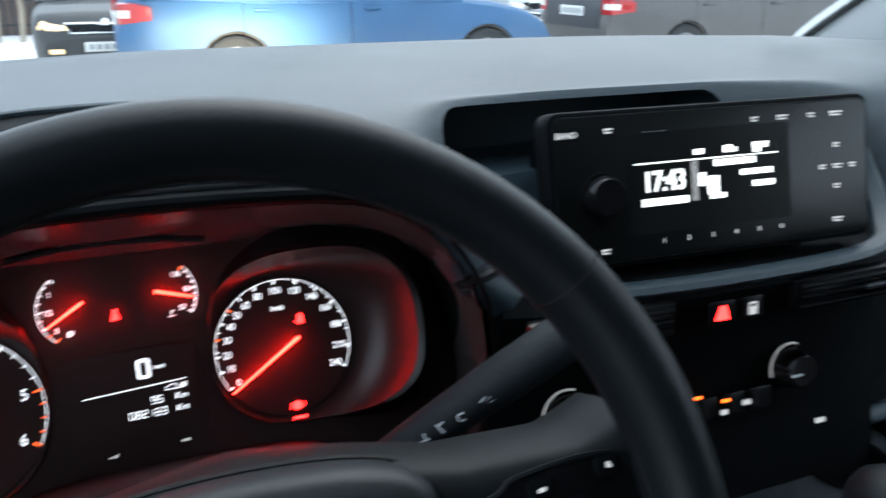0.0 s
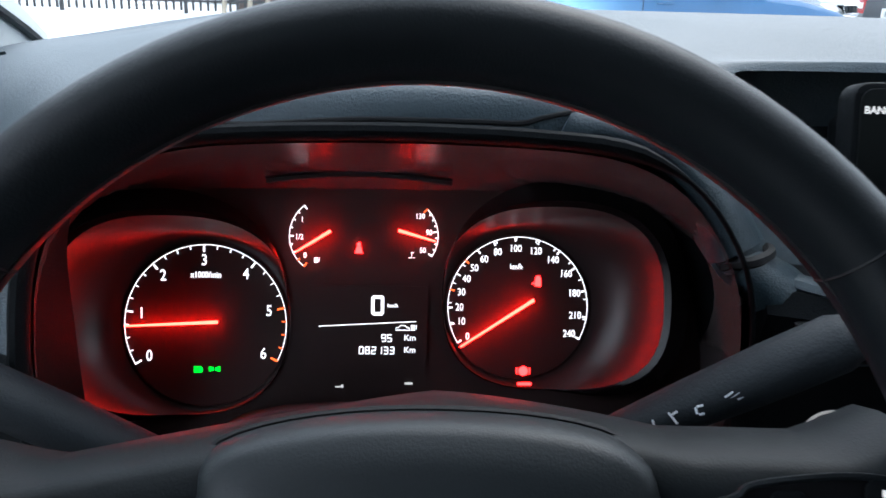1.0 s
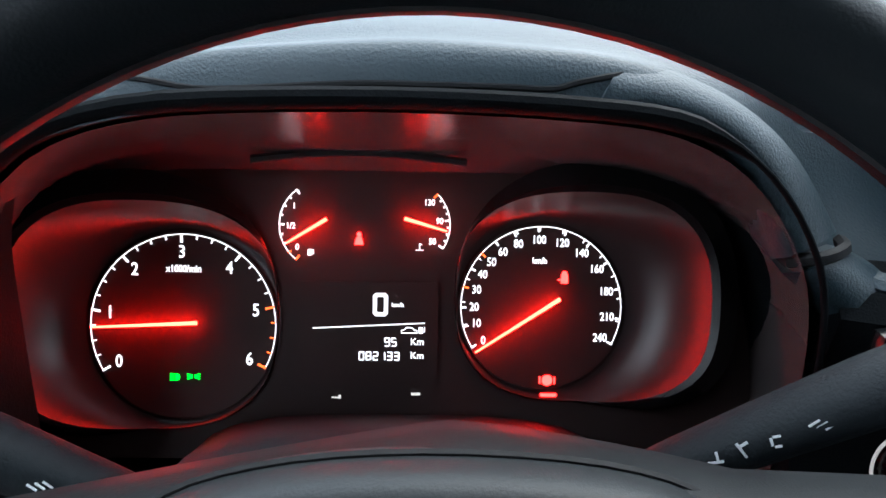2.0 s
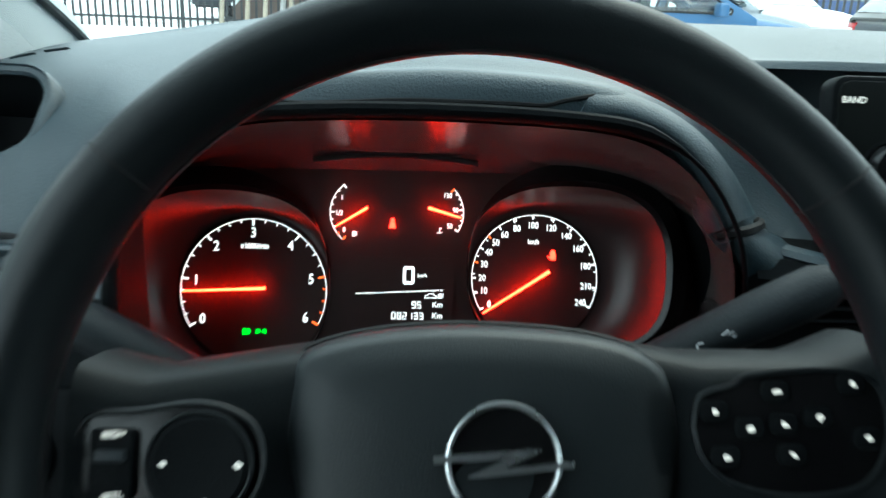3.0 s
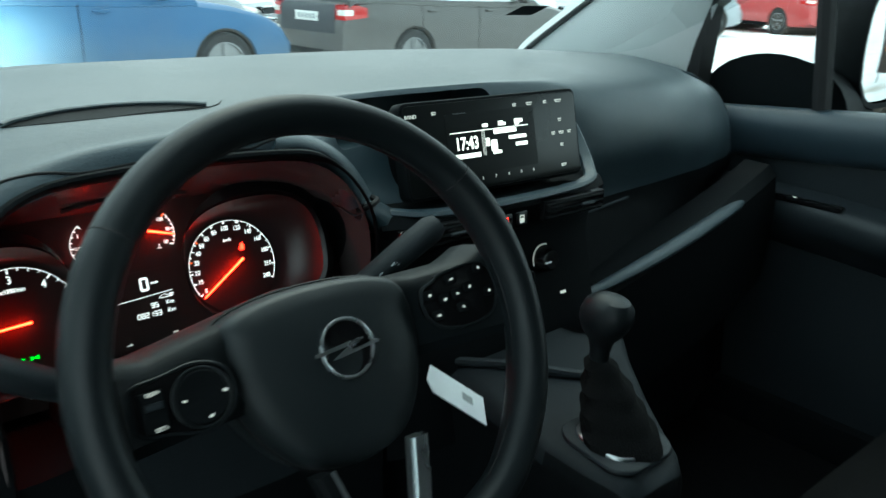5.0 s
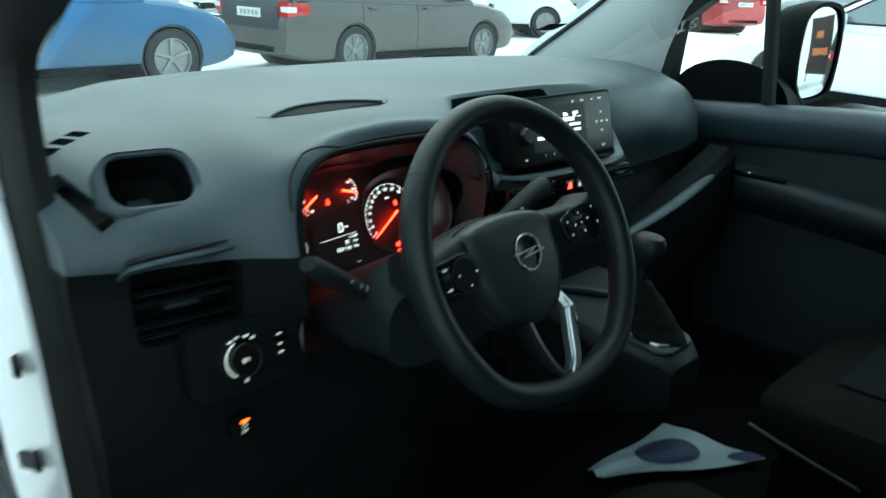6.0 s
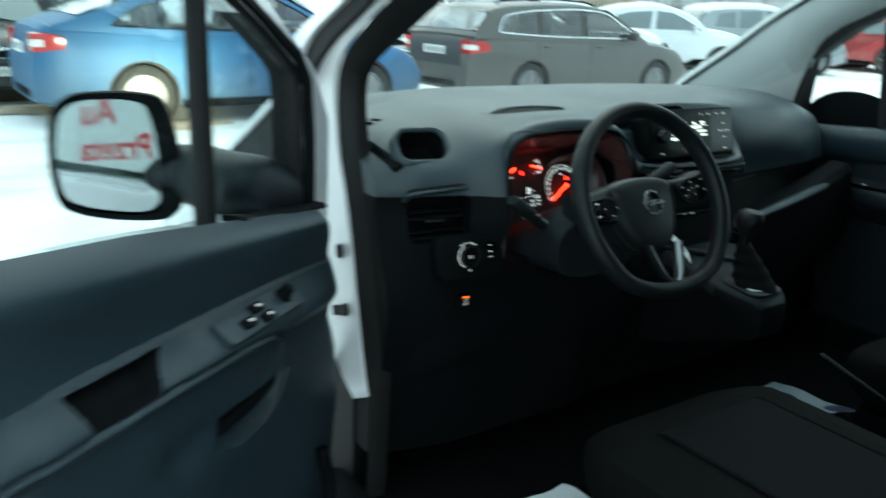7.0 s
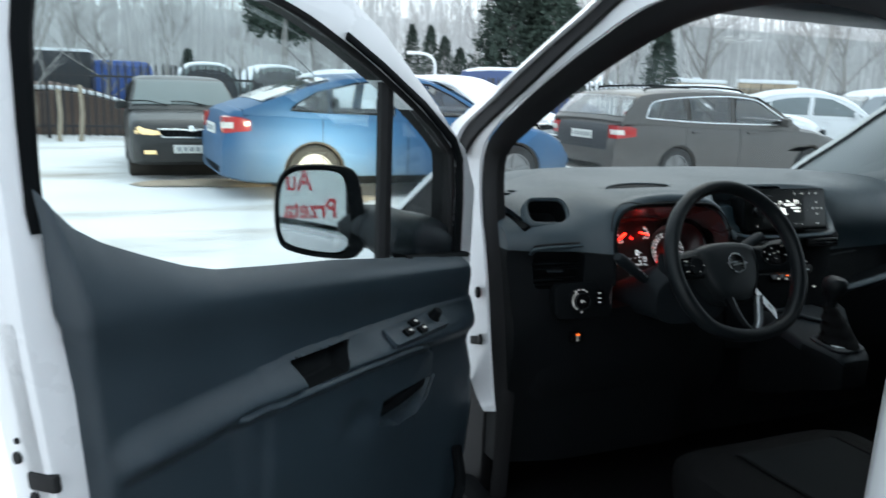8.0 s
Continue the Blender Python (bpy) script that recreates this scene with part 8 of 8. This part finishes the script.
car("liftback", REDCAR, place(21.5, 12.0, 20, 1.0), "red car parked across the snowy yard", snow=0.05, detail=False, group="cars across the yard")
car("hatch", GREYCAR, place(25.5, 9.0, 15, 1.0), "grey car parked across the snowy yard", snow=0.07, detail=False, group="cars across the yard")
car("hatch", WHITECAR, place(28.0, 6.0, 15, 1.0), "white car parked across the snowy yard", snow=0.07, detail=False, group="cars across the yard")

# muddy ice heaped at the wheels of the lit cars
for x, y, rx, ry, h in ((0.75, 8.15, 0.55, 0.3, 0.05), (-0.35, 9.95, 0.8, 0.3, 0.05), (0.15, 9.7, 0.5, 0.22, 0.04), (-0.9, 9.9, 0.35, 0.2, 0.05), (1.2, 8.3, 0.45, 0.2, 0.04), (2.6, 8.35, 0.8, 0.22, 0.04)):
    rr = []
    for s, zz in ((1.0, -0.03), (0.8, 0.4), (0.5, 0.8), (0.2, 1.0), (0.02, 1.0)):
        rr.append([Vector((x + rx * s * math.cos(a) * (1 + 0.25 * noise.noise(Vector((math.cos(a) * 2 + x, math.sin(a) * 2, s)))), y + ry * s * math.sin(a), h * zz)) for a in [2 * math.pi * k / 28 for k in range(28)]])
    single("mud_heap", loft(rr), MUD, "low heap of brown muddy slush on the snow", "slush", "mud heaps")

# ---------------------------------------------------------------- iron fence along the yard
FENCE = thing("fence_panel", (0, 0, 0), "black iron picket fence panel along the yard", "fence", "fence panels", local=True)
part("post", box((0.07, 0.07, 1.55), (0, 0, 0.775), 0.006, 1), IRON, FENCE)
for z in (0.25, 1.28):
    part("rail", box((2.5, 0.035, 0.045), (1.25, 0, z), 0.004, 1), IRON, FENCE)
picket = finish(joined(box((0.046, 0.026, 1.45), (0, 0, 0.78)), lathe([(0.02, 1.50), (0.022, 1.52), (0.001, 1.60)], 6)), "picket", IRON, 30)
for k in range(16):
    part("picket", picket, None, FENCE, m=Matrix.Translation((0.15 + 0.15 * k, 0, 0)))
FENCE.matrix_basis = Matrix.Translation((-10.0, 17.6, 0))
for k in range(1, 13):
    copy_thing(FENCE, Matrix.Translation((-10.0 + 2.5 * k, 17.6 - 0.03 * k, 0)))
for k in range(3):
    copy_thing(FENCE, Matrix.Translation((22.5 + 2.4 * k, 17.2 - 0.9 * k, 0)) @ Matrix.Rotation(radians(-20), 4, "Z"))


# ---------------------------------------------------------------- trees
def bare_tree_mesh(seed, h, spread, depth=5, upright=0.35):
    rnd = random.Random(seed)
    bits = bmesh.new()

    def limb(p, d, length, r, lev):
        segs = 3 if lev < 3 else 2
        pts, q, dd = [p], p.copy(), d.copy()
        for _ in range(segs):
            dd = (dd + Vector((rnd.uniform(-1, 1), rnd.uniform(-1, 1), rnd.uniform(-0.4, 0.8))) * 0.16).normalized()
            q = q + dd * (length / segs)
            pts.append(q)
        n = 6 if lev == 0 else (4 if lev < 3 else 3)
        rings = []
        for i, w in enumerate(pts):
            rr = r * (1 - 0.55 * i / segs)
            t = (pts[min(i + 1, segs)] - pts[max(i - 1, 0)]).normalized()
            u = t.orthogonal().normalized()
            v = t.cross(u)
            rings.append([bits.verts.new(w + u * (rr * math.cos(2 * math.pi * k / n)) + v * (rr * math.sin(2 * math.pi * k / n))) for k in range(n)])
        for a, b in zip(rings, rings[1:]):
            for k in range(n):
                bits.faces.new((a[k], a[(k + 1) % n], b[(k + 1) % n], b[k]))
        if lev < depth:
            for _ in range(rnd.choice((3, 4)) if lev else 6):
                f = rnd.uniform(0.35, 1.0)
                i = min(int(f * segs), segs - 1)
                base = pts[i] + (pts[i + 1] - pts[i]) * (f * segs - i)
                out = Vector((rnd.uniform(-1, 1), rnd.uniform(-1, 1), 0)).normalized() * spread
                nd = (dd * upright + out + Vector((0, 0, rnd.uniform(0.15, 0.9)))).normalized()
                limb(base, nd, length * rnd.uniform(0.5, 0.72), r * 0.42 * rnd.uniform(0.8, 1.1), lev + 1)

    limb(Vector((0, 0, -0.2)), Vector((0, 0, 1)), h * 0.5, h * 0.016, 0)
    return finish(bits, "bare_tree", BARK, 40)


TREES = [bare_tree_mesh(11, 11, 0.75, 5), bare_tree_mesh(23, 13, 0.55, 5, 0.7), bare_tree_mesh(37, 9, 0.9, 5), bare_tree_mesh(5, 12, 0.6, 5, 0.5)]


def tree(me, x, y, s, turn, label, group=""):
    t = thing("bare_tree", place(x, y, turn, s), label, "tree", group, local=True)
    part("trunk", me, None, t)
    return t


rt = random.Random(3)
for x, y, s, k in ((27.6, 42.7, 0.9, 1), (33.5, 40.2, 1.0, 0), (30.2, 28.6, 0.95, 1), (38.1, 33.5, 0.9, 3), (43, 33, 0.9, 1), (-1.4, 18.9, 0.42, 2), (-2.9, 16.9, 0.36, 3)):
    tree(TREES[k], x, y, s, rt.uniform(0, 360), "leafless tree with pale grey trunk in the snow", "bare trees by the fence")
k = 0
for ring, (dist, n, lo, hi) in enumerate(((78, 26, -32, 70), (95, 34, -32, 75))):
    for i in range(n):
        az = radians(lo + (hi - lo) * (i + rt.uniform(0.1, 0.9)) / n)
        d = dist * rt.uniform(0.9, 1.12)
        tree(TREES[k % 4], -1.7 + d * math.sin(az), -1 + d * math.cos(az), rt.uniform(0.75, 1.25), rt.uniform(0, 360), "leafless tree of the grey wood beyond the yard", "bare wood")
        k += 1


def thicket(seed, n, d0, d1, lo, hi, h0, h1, mat, label):
    """A far wood of thin bare stems, each with a few rising twigs."""
    rnd = random.Random(seed)
    V, F = [], []

    def stem(p, q, r0, r1):
        b = len(V)
        for c, r_ in ((p, r0), (q, r1)):
            for a in (0.3, 2.4, 4.5):
                V.append((c[0] + r_ * math.cos(a), c[1] + r_ * math.sin(a), c[2]))
        for a in range(3):
            F.append((b + a, b + (a + 1) % 3, b + 3 + (a + 1) % 3, b + 3 + a))

    for _ in range(n):
        az, d = radians(rnd.uniform(lo, hi)), rnd.uniform(d0, d1)
        x, y, h = -1.7 + d * math.sin(az), -1 + d * math.cos(az), rnd.uniform(h0, h1)
        lean = (rnd.uniform(-0.06, 0.06) * h, rnd.uniform(-0.06, 0.06) * h)
        r_ = h * rnd.uniform(0.006, 0.013)
        stem((x, y, -0.3), (x + lean[0], y + lean[1], h), r_, r_ * 0.25)
        for _ in range(7):
            f = rnd.uniform(0.25, 0.95)
            p = (x + lean[0] * f, y + lean[1] * f, h * f)
            a, ln = rnd.uniform(0, 6.28), h * rnd.uniform(0.08, 0.24) * (1.2 - f)  + 0.5
            q = (p[0] + math.cos(a) * ln * 0.6, p[1] + math.sin(a) * ln * 0.6, p[2] + ln)
            stem(p, q, r_ * 0.4 * (1.1 - f) + 0.012, 0.008)
    me = bpy.data.meshes.new("thicket")
    me.from_pydata(V, [], F)
    me.materials.append(mat)
    single("thicket", me, None, label, "wood", kind="stuff")


# mist is put into the bark: paler colour the further the stems stand
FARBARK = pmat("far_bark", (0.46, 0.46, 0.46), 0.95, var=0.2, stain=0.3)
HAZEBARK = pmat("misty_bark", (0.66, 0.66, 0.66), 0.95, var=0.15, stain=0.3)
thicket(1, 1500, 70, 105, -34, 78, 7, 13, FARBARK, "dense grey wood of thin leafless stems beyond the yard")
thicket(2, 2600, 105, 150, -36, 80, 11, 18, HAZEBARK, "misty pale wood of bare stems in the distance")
# the wood goes on behind, winter mist put into its pale colour
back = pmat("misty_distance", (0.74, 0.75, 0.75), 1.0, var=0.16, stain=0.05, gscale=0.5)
arc = [(-1.7 + 190 * math.sin(radians(a)), -1 + 190 * math.cos(radians(a))) for a in range(-50, 96, 2)]
rim = [15 + 2.2 * noise.noise(Vector((i * 0.37, 1, 0))) + 1.2 * noise.noise(Vector((i * 1.3, 5, 0))) for i in range(len(arc))]
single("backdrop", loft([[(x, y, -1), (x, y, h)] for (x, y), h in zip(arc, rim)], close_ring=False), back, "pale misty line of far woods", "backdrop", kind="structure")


def clumps(rnd, n, fn, size):
    """A crown of many small ragged tufts; fn gives a place in the crown."""
    V, F = [], []
    for _ in range(n):
        p = fn()
        for _ in range(2):
            d = Vector((rnd.uniform(-1, 1), rnd.uniform(-1, 1), rnd.uniform(-0.7, 0.5))).normalized()
            e = d.cross(Vector((rnd.uniform(-1, 1), rnd.uniform(-1, 1), rnd.uniform(-1, 1)))).normalized()
            s = size * rnd.uniform(0.5, 1.3)
            b = len(V)
            V += [p - e * s * 0.4, p + d * s * 0.6 - e * s * 0.15, p + d * s * 1.2, p + d * s * 0.5 + e * s * 0.4]
            F.append((b, b + 1, b + 2, b + 3))
    me = bpy.data.meshes.new("crown")
    me.from_pydata([tuple(v) for v in V], [], F)
    me.materials.append(NEEDLES)
    return me


def conifer(x, y, h, r, label, kind, seed, n=5000, group="evergreens"):
    rnd = random.Random(seed)
    t = thing("evergreen_tree", place(x, y, seed * 40), label, "tree", group, local=True)
    part("trunk", tube([(0, 0, -0.2), (0.05, 0, h * 0.4), (0, 0.05, h * 0.85)], [h * 0.022, h * 0.016, h * 0.005], 7), BARK, t)
    if kind == "pine":
        for k in range(9):
            a, z = rnd.uniform(0, 6.28), h * rnd.uniform(0.45, 0.85)
            part("limb", tube([(0, 0, z), (math.cos(a) * r * 0.4, math.sin(a) * r * 0.4, z + h * 0.04), (math.cos(a) * r * 0.85, math.sin(a) * r * 0.85, z + h * 0.05)], [h * 0.009, h * 0.006, h * 0.002], 5), BARK, t)
        pods = [(rnd.uniform(-0.75, 0.75) * r, rnd.uniform(-0.75, 0.75) * r, h * rnd.uniform(0.42, 0.97), r * rnd.uniform(0.22, 0.42)) for _ in range(26)]

        def fn():
            px, py, pz, pr = rnd.choice(pods)
            v = Vector((rnd.gauss(0, 1), rnd.gauss(0, 1), rnd.gauss(0, 0.6)))
            return Vector((px, py, pz)) + v.normalized() * pr * rnd.uniform(0.4, 1.0)
    else:
        lobes = [rnd.uniform(0.75, 1.2) for _ in range(12)]

        def fn():
            f = rnd.random() ** 0.75
            a = rnd.uniform(0, 6.283)
            taper = (1 - f) ** (0.55 if kind == "column" else 0.85) * (1.0 if f > 0.06 else 0.7)
            tier = 1.0 if kind == "column" else 0.8 + 0.3 * abs(math.sin(f * 22 + 1.5 * math.sin(a * 2)))
            rr = r * taper * tier * lobes[int(a / 6.2832 * 12) % 12] * rnd.uniform(0.65, 1.05)
            return Vector((rr * math.cos(a), rr * math.sin(a), h * (0.06 + 0.94 * f)))
    part("crown", clumps(rnd, n, fn, 0.22 * max(0.6, h / 8)), None, t)


conifer(7.6, 41.8, 9.2, 3.2, "dark broad pine with a bare lower trunk", "pine", 2, 9500)
conifer(17.9, 50.4, 5.0, 0.8, "slender dark columnar evergreen tree", "column", 3, 1600)
conifer(17.9, 47.2, 4.8, 0.9, "slender dark columnar evergreen tree", "column", 4, 1600)
conifer(18.7, 46.8, 4.2, 0.8, "slender dark columnar evergreen tree", "column", 5, 1400)
conifer(19.6, 46.4, 3.5, 0.75, "slender dark columnar evergreen tree", "column", 6, 1300)
conifer(17.6, 35.6, 10.0, 2.3, "large dark spreading evergreen", "cone", 7, 6500)
conifer(19.6, 35.0, 9.0, 2.0, "large dark spreading evergreen", "cone", 17, 5000)
conifer(22.8, 30.6, 4.9, 1.15, "dark conical spruce by the fence", "cone", 8, 3200)
conifer(1.9, 33.0, 2.3, 0.7, "small dark conical evergreen", "cone", 9, 900)

# ---------------------------------------------------------------- yard clutter behind the fence
def heap(x, y, rx, ry, h, seed):
    rr = []
    for s, zz in ((1.0, -0.05), (0.85, 0.45), (0.6, 0.8), (0.3, 1.0), (0.02, 1.05)):
        rr.append([Vector((x + rx * s * math.cos(a), y + ry * s * math.sin(a), h * zz * (1 + 0.45 * noise.noise(Vector((math.cos(a) * 2 + seed, math.sin(a) * 2, s * 3)))))) for a in [2 * math.pi * k / 30 for k in range(30)]])
    single("snow_mound", loft(rr), CLEANSNOW, "snow-covered heap beyond the fence", "heap", "snow heaps")


for i, (x, y, rx, ry, h) in enumerate(((35, 43, 5, 2.5, 1.9), (41, 40, 4, 2, 1.6), (46, 36, 5, 2.5, 1.8), (52, 33, 5, 2.5, 1.9), (30, 46, 4, 2, 1.7))):
    heap(x, y, rx, ry, h, i * 3.1)
for i, (x, y, w, h) in enumerate(((31.5, 38.5, 3.4, 1.9), (35.0, 36.4, 3.2, 2.0), (41.0, 33.2, 2.6, 1.5))):
    s = thing("timber_stack", place(x, y, 40), "stack of pale sawn timber with snow on top", "timber stack", "timber stacks", local=True)
    for a in range(6):
        for b in range(5):
            part("beam", box((w / 5 * 0.94, 1.6, h / 6 * 0.9), (-w / 2 + w / 5 * (b + 0.5), 0.03 * ((a * 7 + b * 3) % 5), h / 6 * (a + 0.5)), 0.01, 1), WOODSTACK, s)
    part("snow_cap", box((w * 1.02, 1.7, 0.22), (0, 0, h + 0.1), 0.09, 3), CLEANSNOW, s, "cap of snow")
for x, y, w in ((46.5, 38.0, 2.6), (56.0, 34.0, 2.6)):
    s = thing("covered_load", place(x, y, 45), "load under a yellow tarpaulin with snow on it", "tarpaulin", "covered loads", local=True)
    part("tarpaulin", box((w, 1.6, 1.7), (0, 0, 0.85), 0.22, 3), YELLOWP, s)
    part("snow_cap", box((w * 0.95, 1.5, 0.3), (0, 0, 1.72), 0.13, 3), CLEANSNOW, s, "cap of snow")
# two vans with rounded tarpaulin bodies, their arched ends towards the yard
def arched_van(x, y, turn, label):
    v = thing("arched_van", place(x, y, turn), label, "van", "vans behind the fence", local=True)
    arch = [(0.82 * math.copysign(abs(math.cos(a)) ** 0.62, math.cos(a)), 0.42 + 1.20 * math.sin(a) ** 0.8) for a in [math.pi * k / 18 for k in range(19)]]
    part("tarpaulin_body", loft([[Vector((px * q, yy, 0.42 + (pz - 0.42) * q)) for px, pz in arch] + [Vector((-0.82 * q, yy, 0.36)), Vector((0.82 * q, yy, 0.36))] for yy, q in ((-1.5, 0.985), (-1.46, 1.0), (1.4, 1.0), (1.45, 0.985))]), FROSTED, v, "grey tarpaulin body")
    part("end_panel", loft([[Vector((px * q, yy, 0.42 + (pz - 0.42) * q)) for px, pz in arch] for yy, q in ((-1.505, 0.90), (-1.52, 0.88))]), DARKTRUCK, v, "dark arched end panel")
    for sx in (-0.3, 0.3):
        part("end_slit", box((0.26, 0.02, 0.03), (sx, -1.525, 1.12), 0.008), CLEANSNOW, v)
    part("snow_cap", loft([[Vector((px * 1.01, yy, pz + d * max(0, (pz - 1.0) / 0.48) ** 0.7)) for px, pz in arch if pz > 0.98] + [Vector((px, yy, pz - 0.03)) for px, pz in reversed(arch) if pz > 0.98] for yy, d in ((-1.47, 0.025), (-1.3, 0.05), (0.5, 0.07), (1.4, 0.05))]), CLEANSNOW, v, "thin snow on the rounded roof")
    part("chassis", box((1.4, 2.8, 0.16), (0, 0, 0.34), 0.03), IRON, v)
    ty, rm, bd = wheel_meshes("five")
    for wy in (-0.9, 0.9):
        for sx in (-1, 1):
            part("tyre", ty, None, v, m=Matrix.Translation((sx * 0.7, wy, 0.318)))


arched_van(0.98, 20.6, 4, "grey van with a rounded tarpaulin body and thin snow")
arched_van(2.62, 20.4, 4, "grey tarpaulin van with a dark arched end, behind the fence")
TR = thing("box_truck", place(-3.2, 22.6, 92), "dark box truck with a blue cab cover behind the fence", "truck", local=True)
part("cargo_box", box((2.2, 4.2, 1.45), (0, -0.5, 1.10), 0.04), DARKTRUCK, TR)
part("cab_cover", box((2.1, 1.5, 1.25), (0, 2.3, 1.03), 0.3, 3), BLUETARP, TR, "blue rounded cover")
part("chassis", box((1.6, 5.6, 0.2), (0, 0.2, 0.40), 0.03), IRON, TR)
part("snow_cap", box((2.15, 4.1, 0.1), (0, -0.5, 1.84), 0.04, 2), CLEANSNOW, TR, "thin snow on top")
ty, rm, bd = wheel_meshes("five")
for wy in (-1.6, 1.9):
    for sx in (-1, 1):
        part("tyre", ty, None, TR, m=Matrix.Translation((sx * 0.85, wy, 0.318)))
TC = thing("covered_car", place(-2.3, 19.4, 80), "car under a brown cover with a rim of snow", "covered car", local=True)
prof = [(-2.0, 0.55), (-1.7, 0.9), (-1.0, 1.08), (-0.2, 1.12), (0.6, 0.98), (1.3, 0.74), (1.9, 0.5)]
part("cover", loft([[Vector((x * 0.85, y, z * (1 - 0.18 * abs(x) ** 3) if z_ else 0.0)) for x, z_ in ((-1, 0), (-1, 1), (-0.6, 1), (0, 1), (0.6, 1), (1, 1), (1, 0))] for y, z in prof]), TARP, TC)
part("snow_rim", tube(spline([(-0.78, y, z * 0.86 + 0.03) for y, z in prof], 24), 0.05, 6), CLEANSNOW, TC, "line of snow")
part("snow_rim", tube(spline([(0.78, y, z * 0.86 + 0.03) for y, z in prof], 24), 0.05, 6), CLEANSNOW, TC, "line of snow")
GP = thing("bent_pole", (12.6, 34.2, 0), "white bent tube frame standing behind the cars", "tube frame")
part("tube_frame", tube(spline([(12.9, 34.2, 0), (12.9, 34.2, 1.8), (12.8, 34.2, 2.4), (12.3, 34.2, 2.65), (11.5, 34.2, 2.65)], 20), 0.07, 8), WHITECAR, GP)
for i, (x, h) in enumerate(((-4.1, 1.3), (-3.6, 1.25), (-3.25, 1.4), (-2.75, 1.2), (-2.3, 1.0), (-1.9, 1.1))):
    p = single("wooden_stake", tube([(x, 16.9, -0.05), (x + 0.05, 16.9, h * 0.5), (x + 0.02, 16.92, h)], [0.05, 0.045, 0.04], 7), PALEPOST, "weathered pale wooden stake by the fence", "stake", "stakes")
# low blue and red containers beyond the cars
for x, y, w, mat, lb in ((14.2, 33.2, 3.4, BLUETARP, "blue waste container under snow"), (18.0, 44.0, 1.2, REDCAR, "small red booth with snow on top")):
    s = thing("container", place(x, y, 20), lb, "container", "containers", local=True)
    part("container_box", box((w, 1.6, 1.5), (0, 0, 0.75), 0.05), mat, s)
    for k in range(6):
        part("rib", box((0.06, 0.05, 1.3), (-w / 2 + w * (k + 0.5) / 6, -0.82, 0.75), 0.01, 1), mat, s)
    part("snow_cap", box((w * 1.02, 1.6, 0.2), (0, 0, 1.6), 0.08, 3), CLEANSNOW, s, "cap of snow")

# ---------------------------------------------------------------- what stands behind the camera, seen in the mirrors
TRL = thing("box_trailer", (-2.2, -6.2, 0), "white box trailer with red lettering, parked on the yard", "trailer")
part("trailer_box", box((7.0, 2.0, 2.8), (-2.2, -6.2, 1.85), 0.03), WALLWHITE, TRL)
part("trailer_skirt", box((7.0, 1.96, 0.7), (-2.2, -6.2, 0.34), 0.02), GREYSKIRT, TRL, "grey lower skirt")
BF = frame_at((-2.2, -5.196, 1.2), (-1, 0, 0), (0, 0, 1))
part("lettering", letters("Au", 0.86, REDPAINT, depth=0.002, bold=0.02, squeeze=0.8), None, TRL, "red lettering", m=BF @ Matrix.Translation((0.52, 1.22, 0)))
part("lettering", letters("Przeta", 0.80, REDPAINT, depth=0.002, bold=0.02, squeeze=0.78), None, TRL, "red lettering", m=BF @ Matrix.Translation((0.18, 0.36, 0)))
SGN = thing("sign_board", (7.3, -4.45, 0), "dark sign board with orange marks on a white trailer", "sign")
SB = frame_at((7.3, -4.45, 0.98), (-0.63, -0.77, 0), (0, 0, 1))
part("board", moved(box((1.45, 1.5, 0.06), (0, 0, 0), 0.01), SB), SIGNDARK, SGN)
for x, y, w, h in ((0.15, 0.30, 0.45, 0.18), (0.0, -0.15, 1.0, 0.20)):
    part("sign_mark", moved(box((w, h, 0.02), (x, y, 0.036), 0.004), SB), ORANGEPAINT, SGN, "orange bar")
for x in (-0.6, 0.6):
    part("sign_leg", moved(box((0.06, 0.9, 0.06), (x, -0.55, -0.06), 0.01), SB), IRON, SGN)

# the van's own wheels, front bumper and lamp glasses
for wy in (1.52, -1.45):
    for sx in (-1, 1):
        mm = Matrix.Translation((sx * 0.80, wy, 0.318)) @ (Matrix.Rotation(math.pi, 4, "Z") if sx < 0 else Matrix.Identity(4))
        wh = part("tyre", ty, None, VAN, "black van tyre", m=mm)
        part("rim", rm, None, wh, m=mm)
for sx in (-1, 1):
    part("headlamp_glass", box((0.26, 0.06, 0.20), (sx * 0.66, 2.02, 0.72), 0.05, 3), LAMPCLEAR, VAN, "clear headlamp glass")
part("front_bumper", box((1.70, 0.16, 0.26), (0, 2.05, 0.42), 0.06, 3), DARK, VAN, "black plastic bumper")
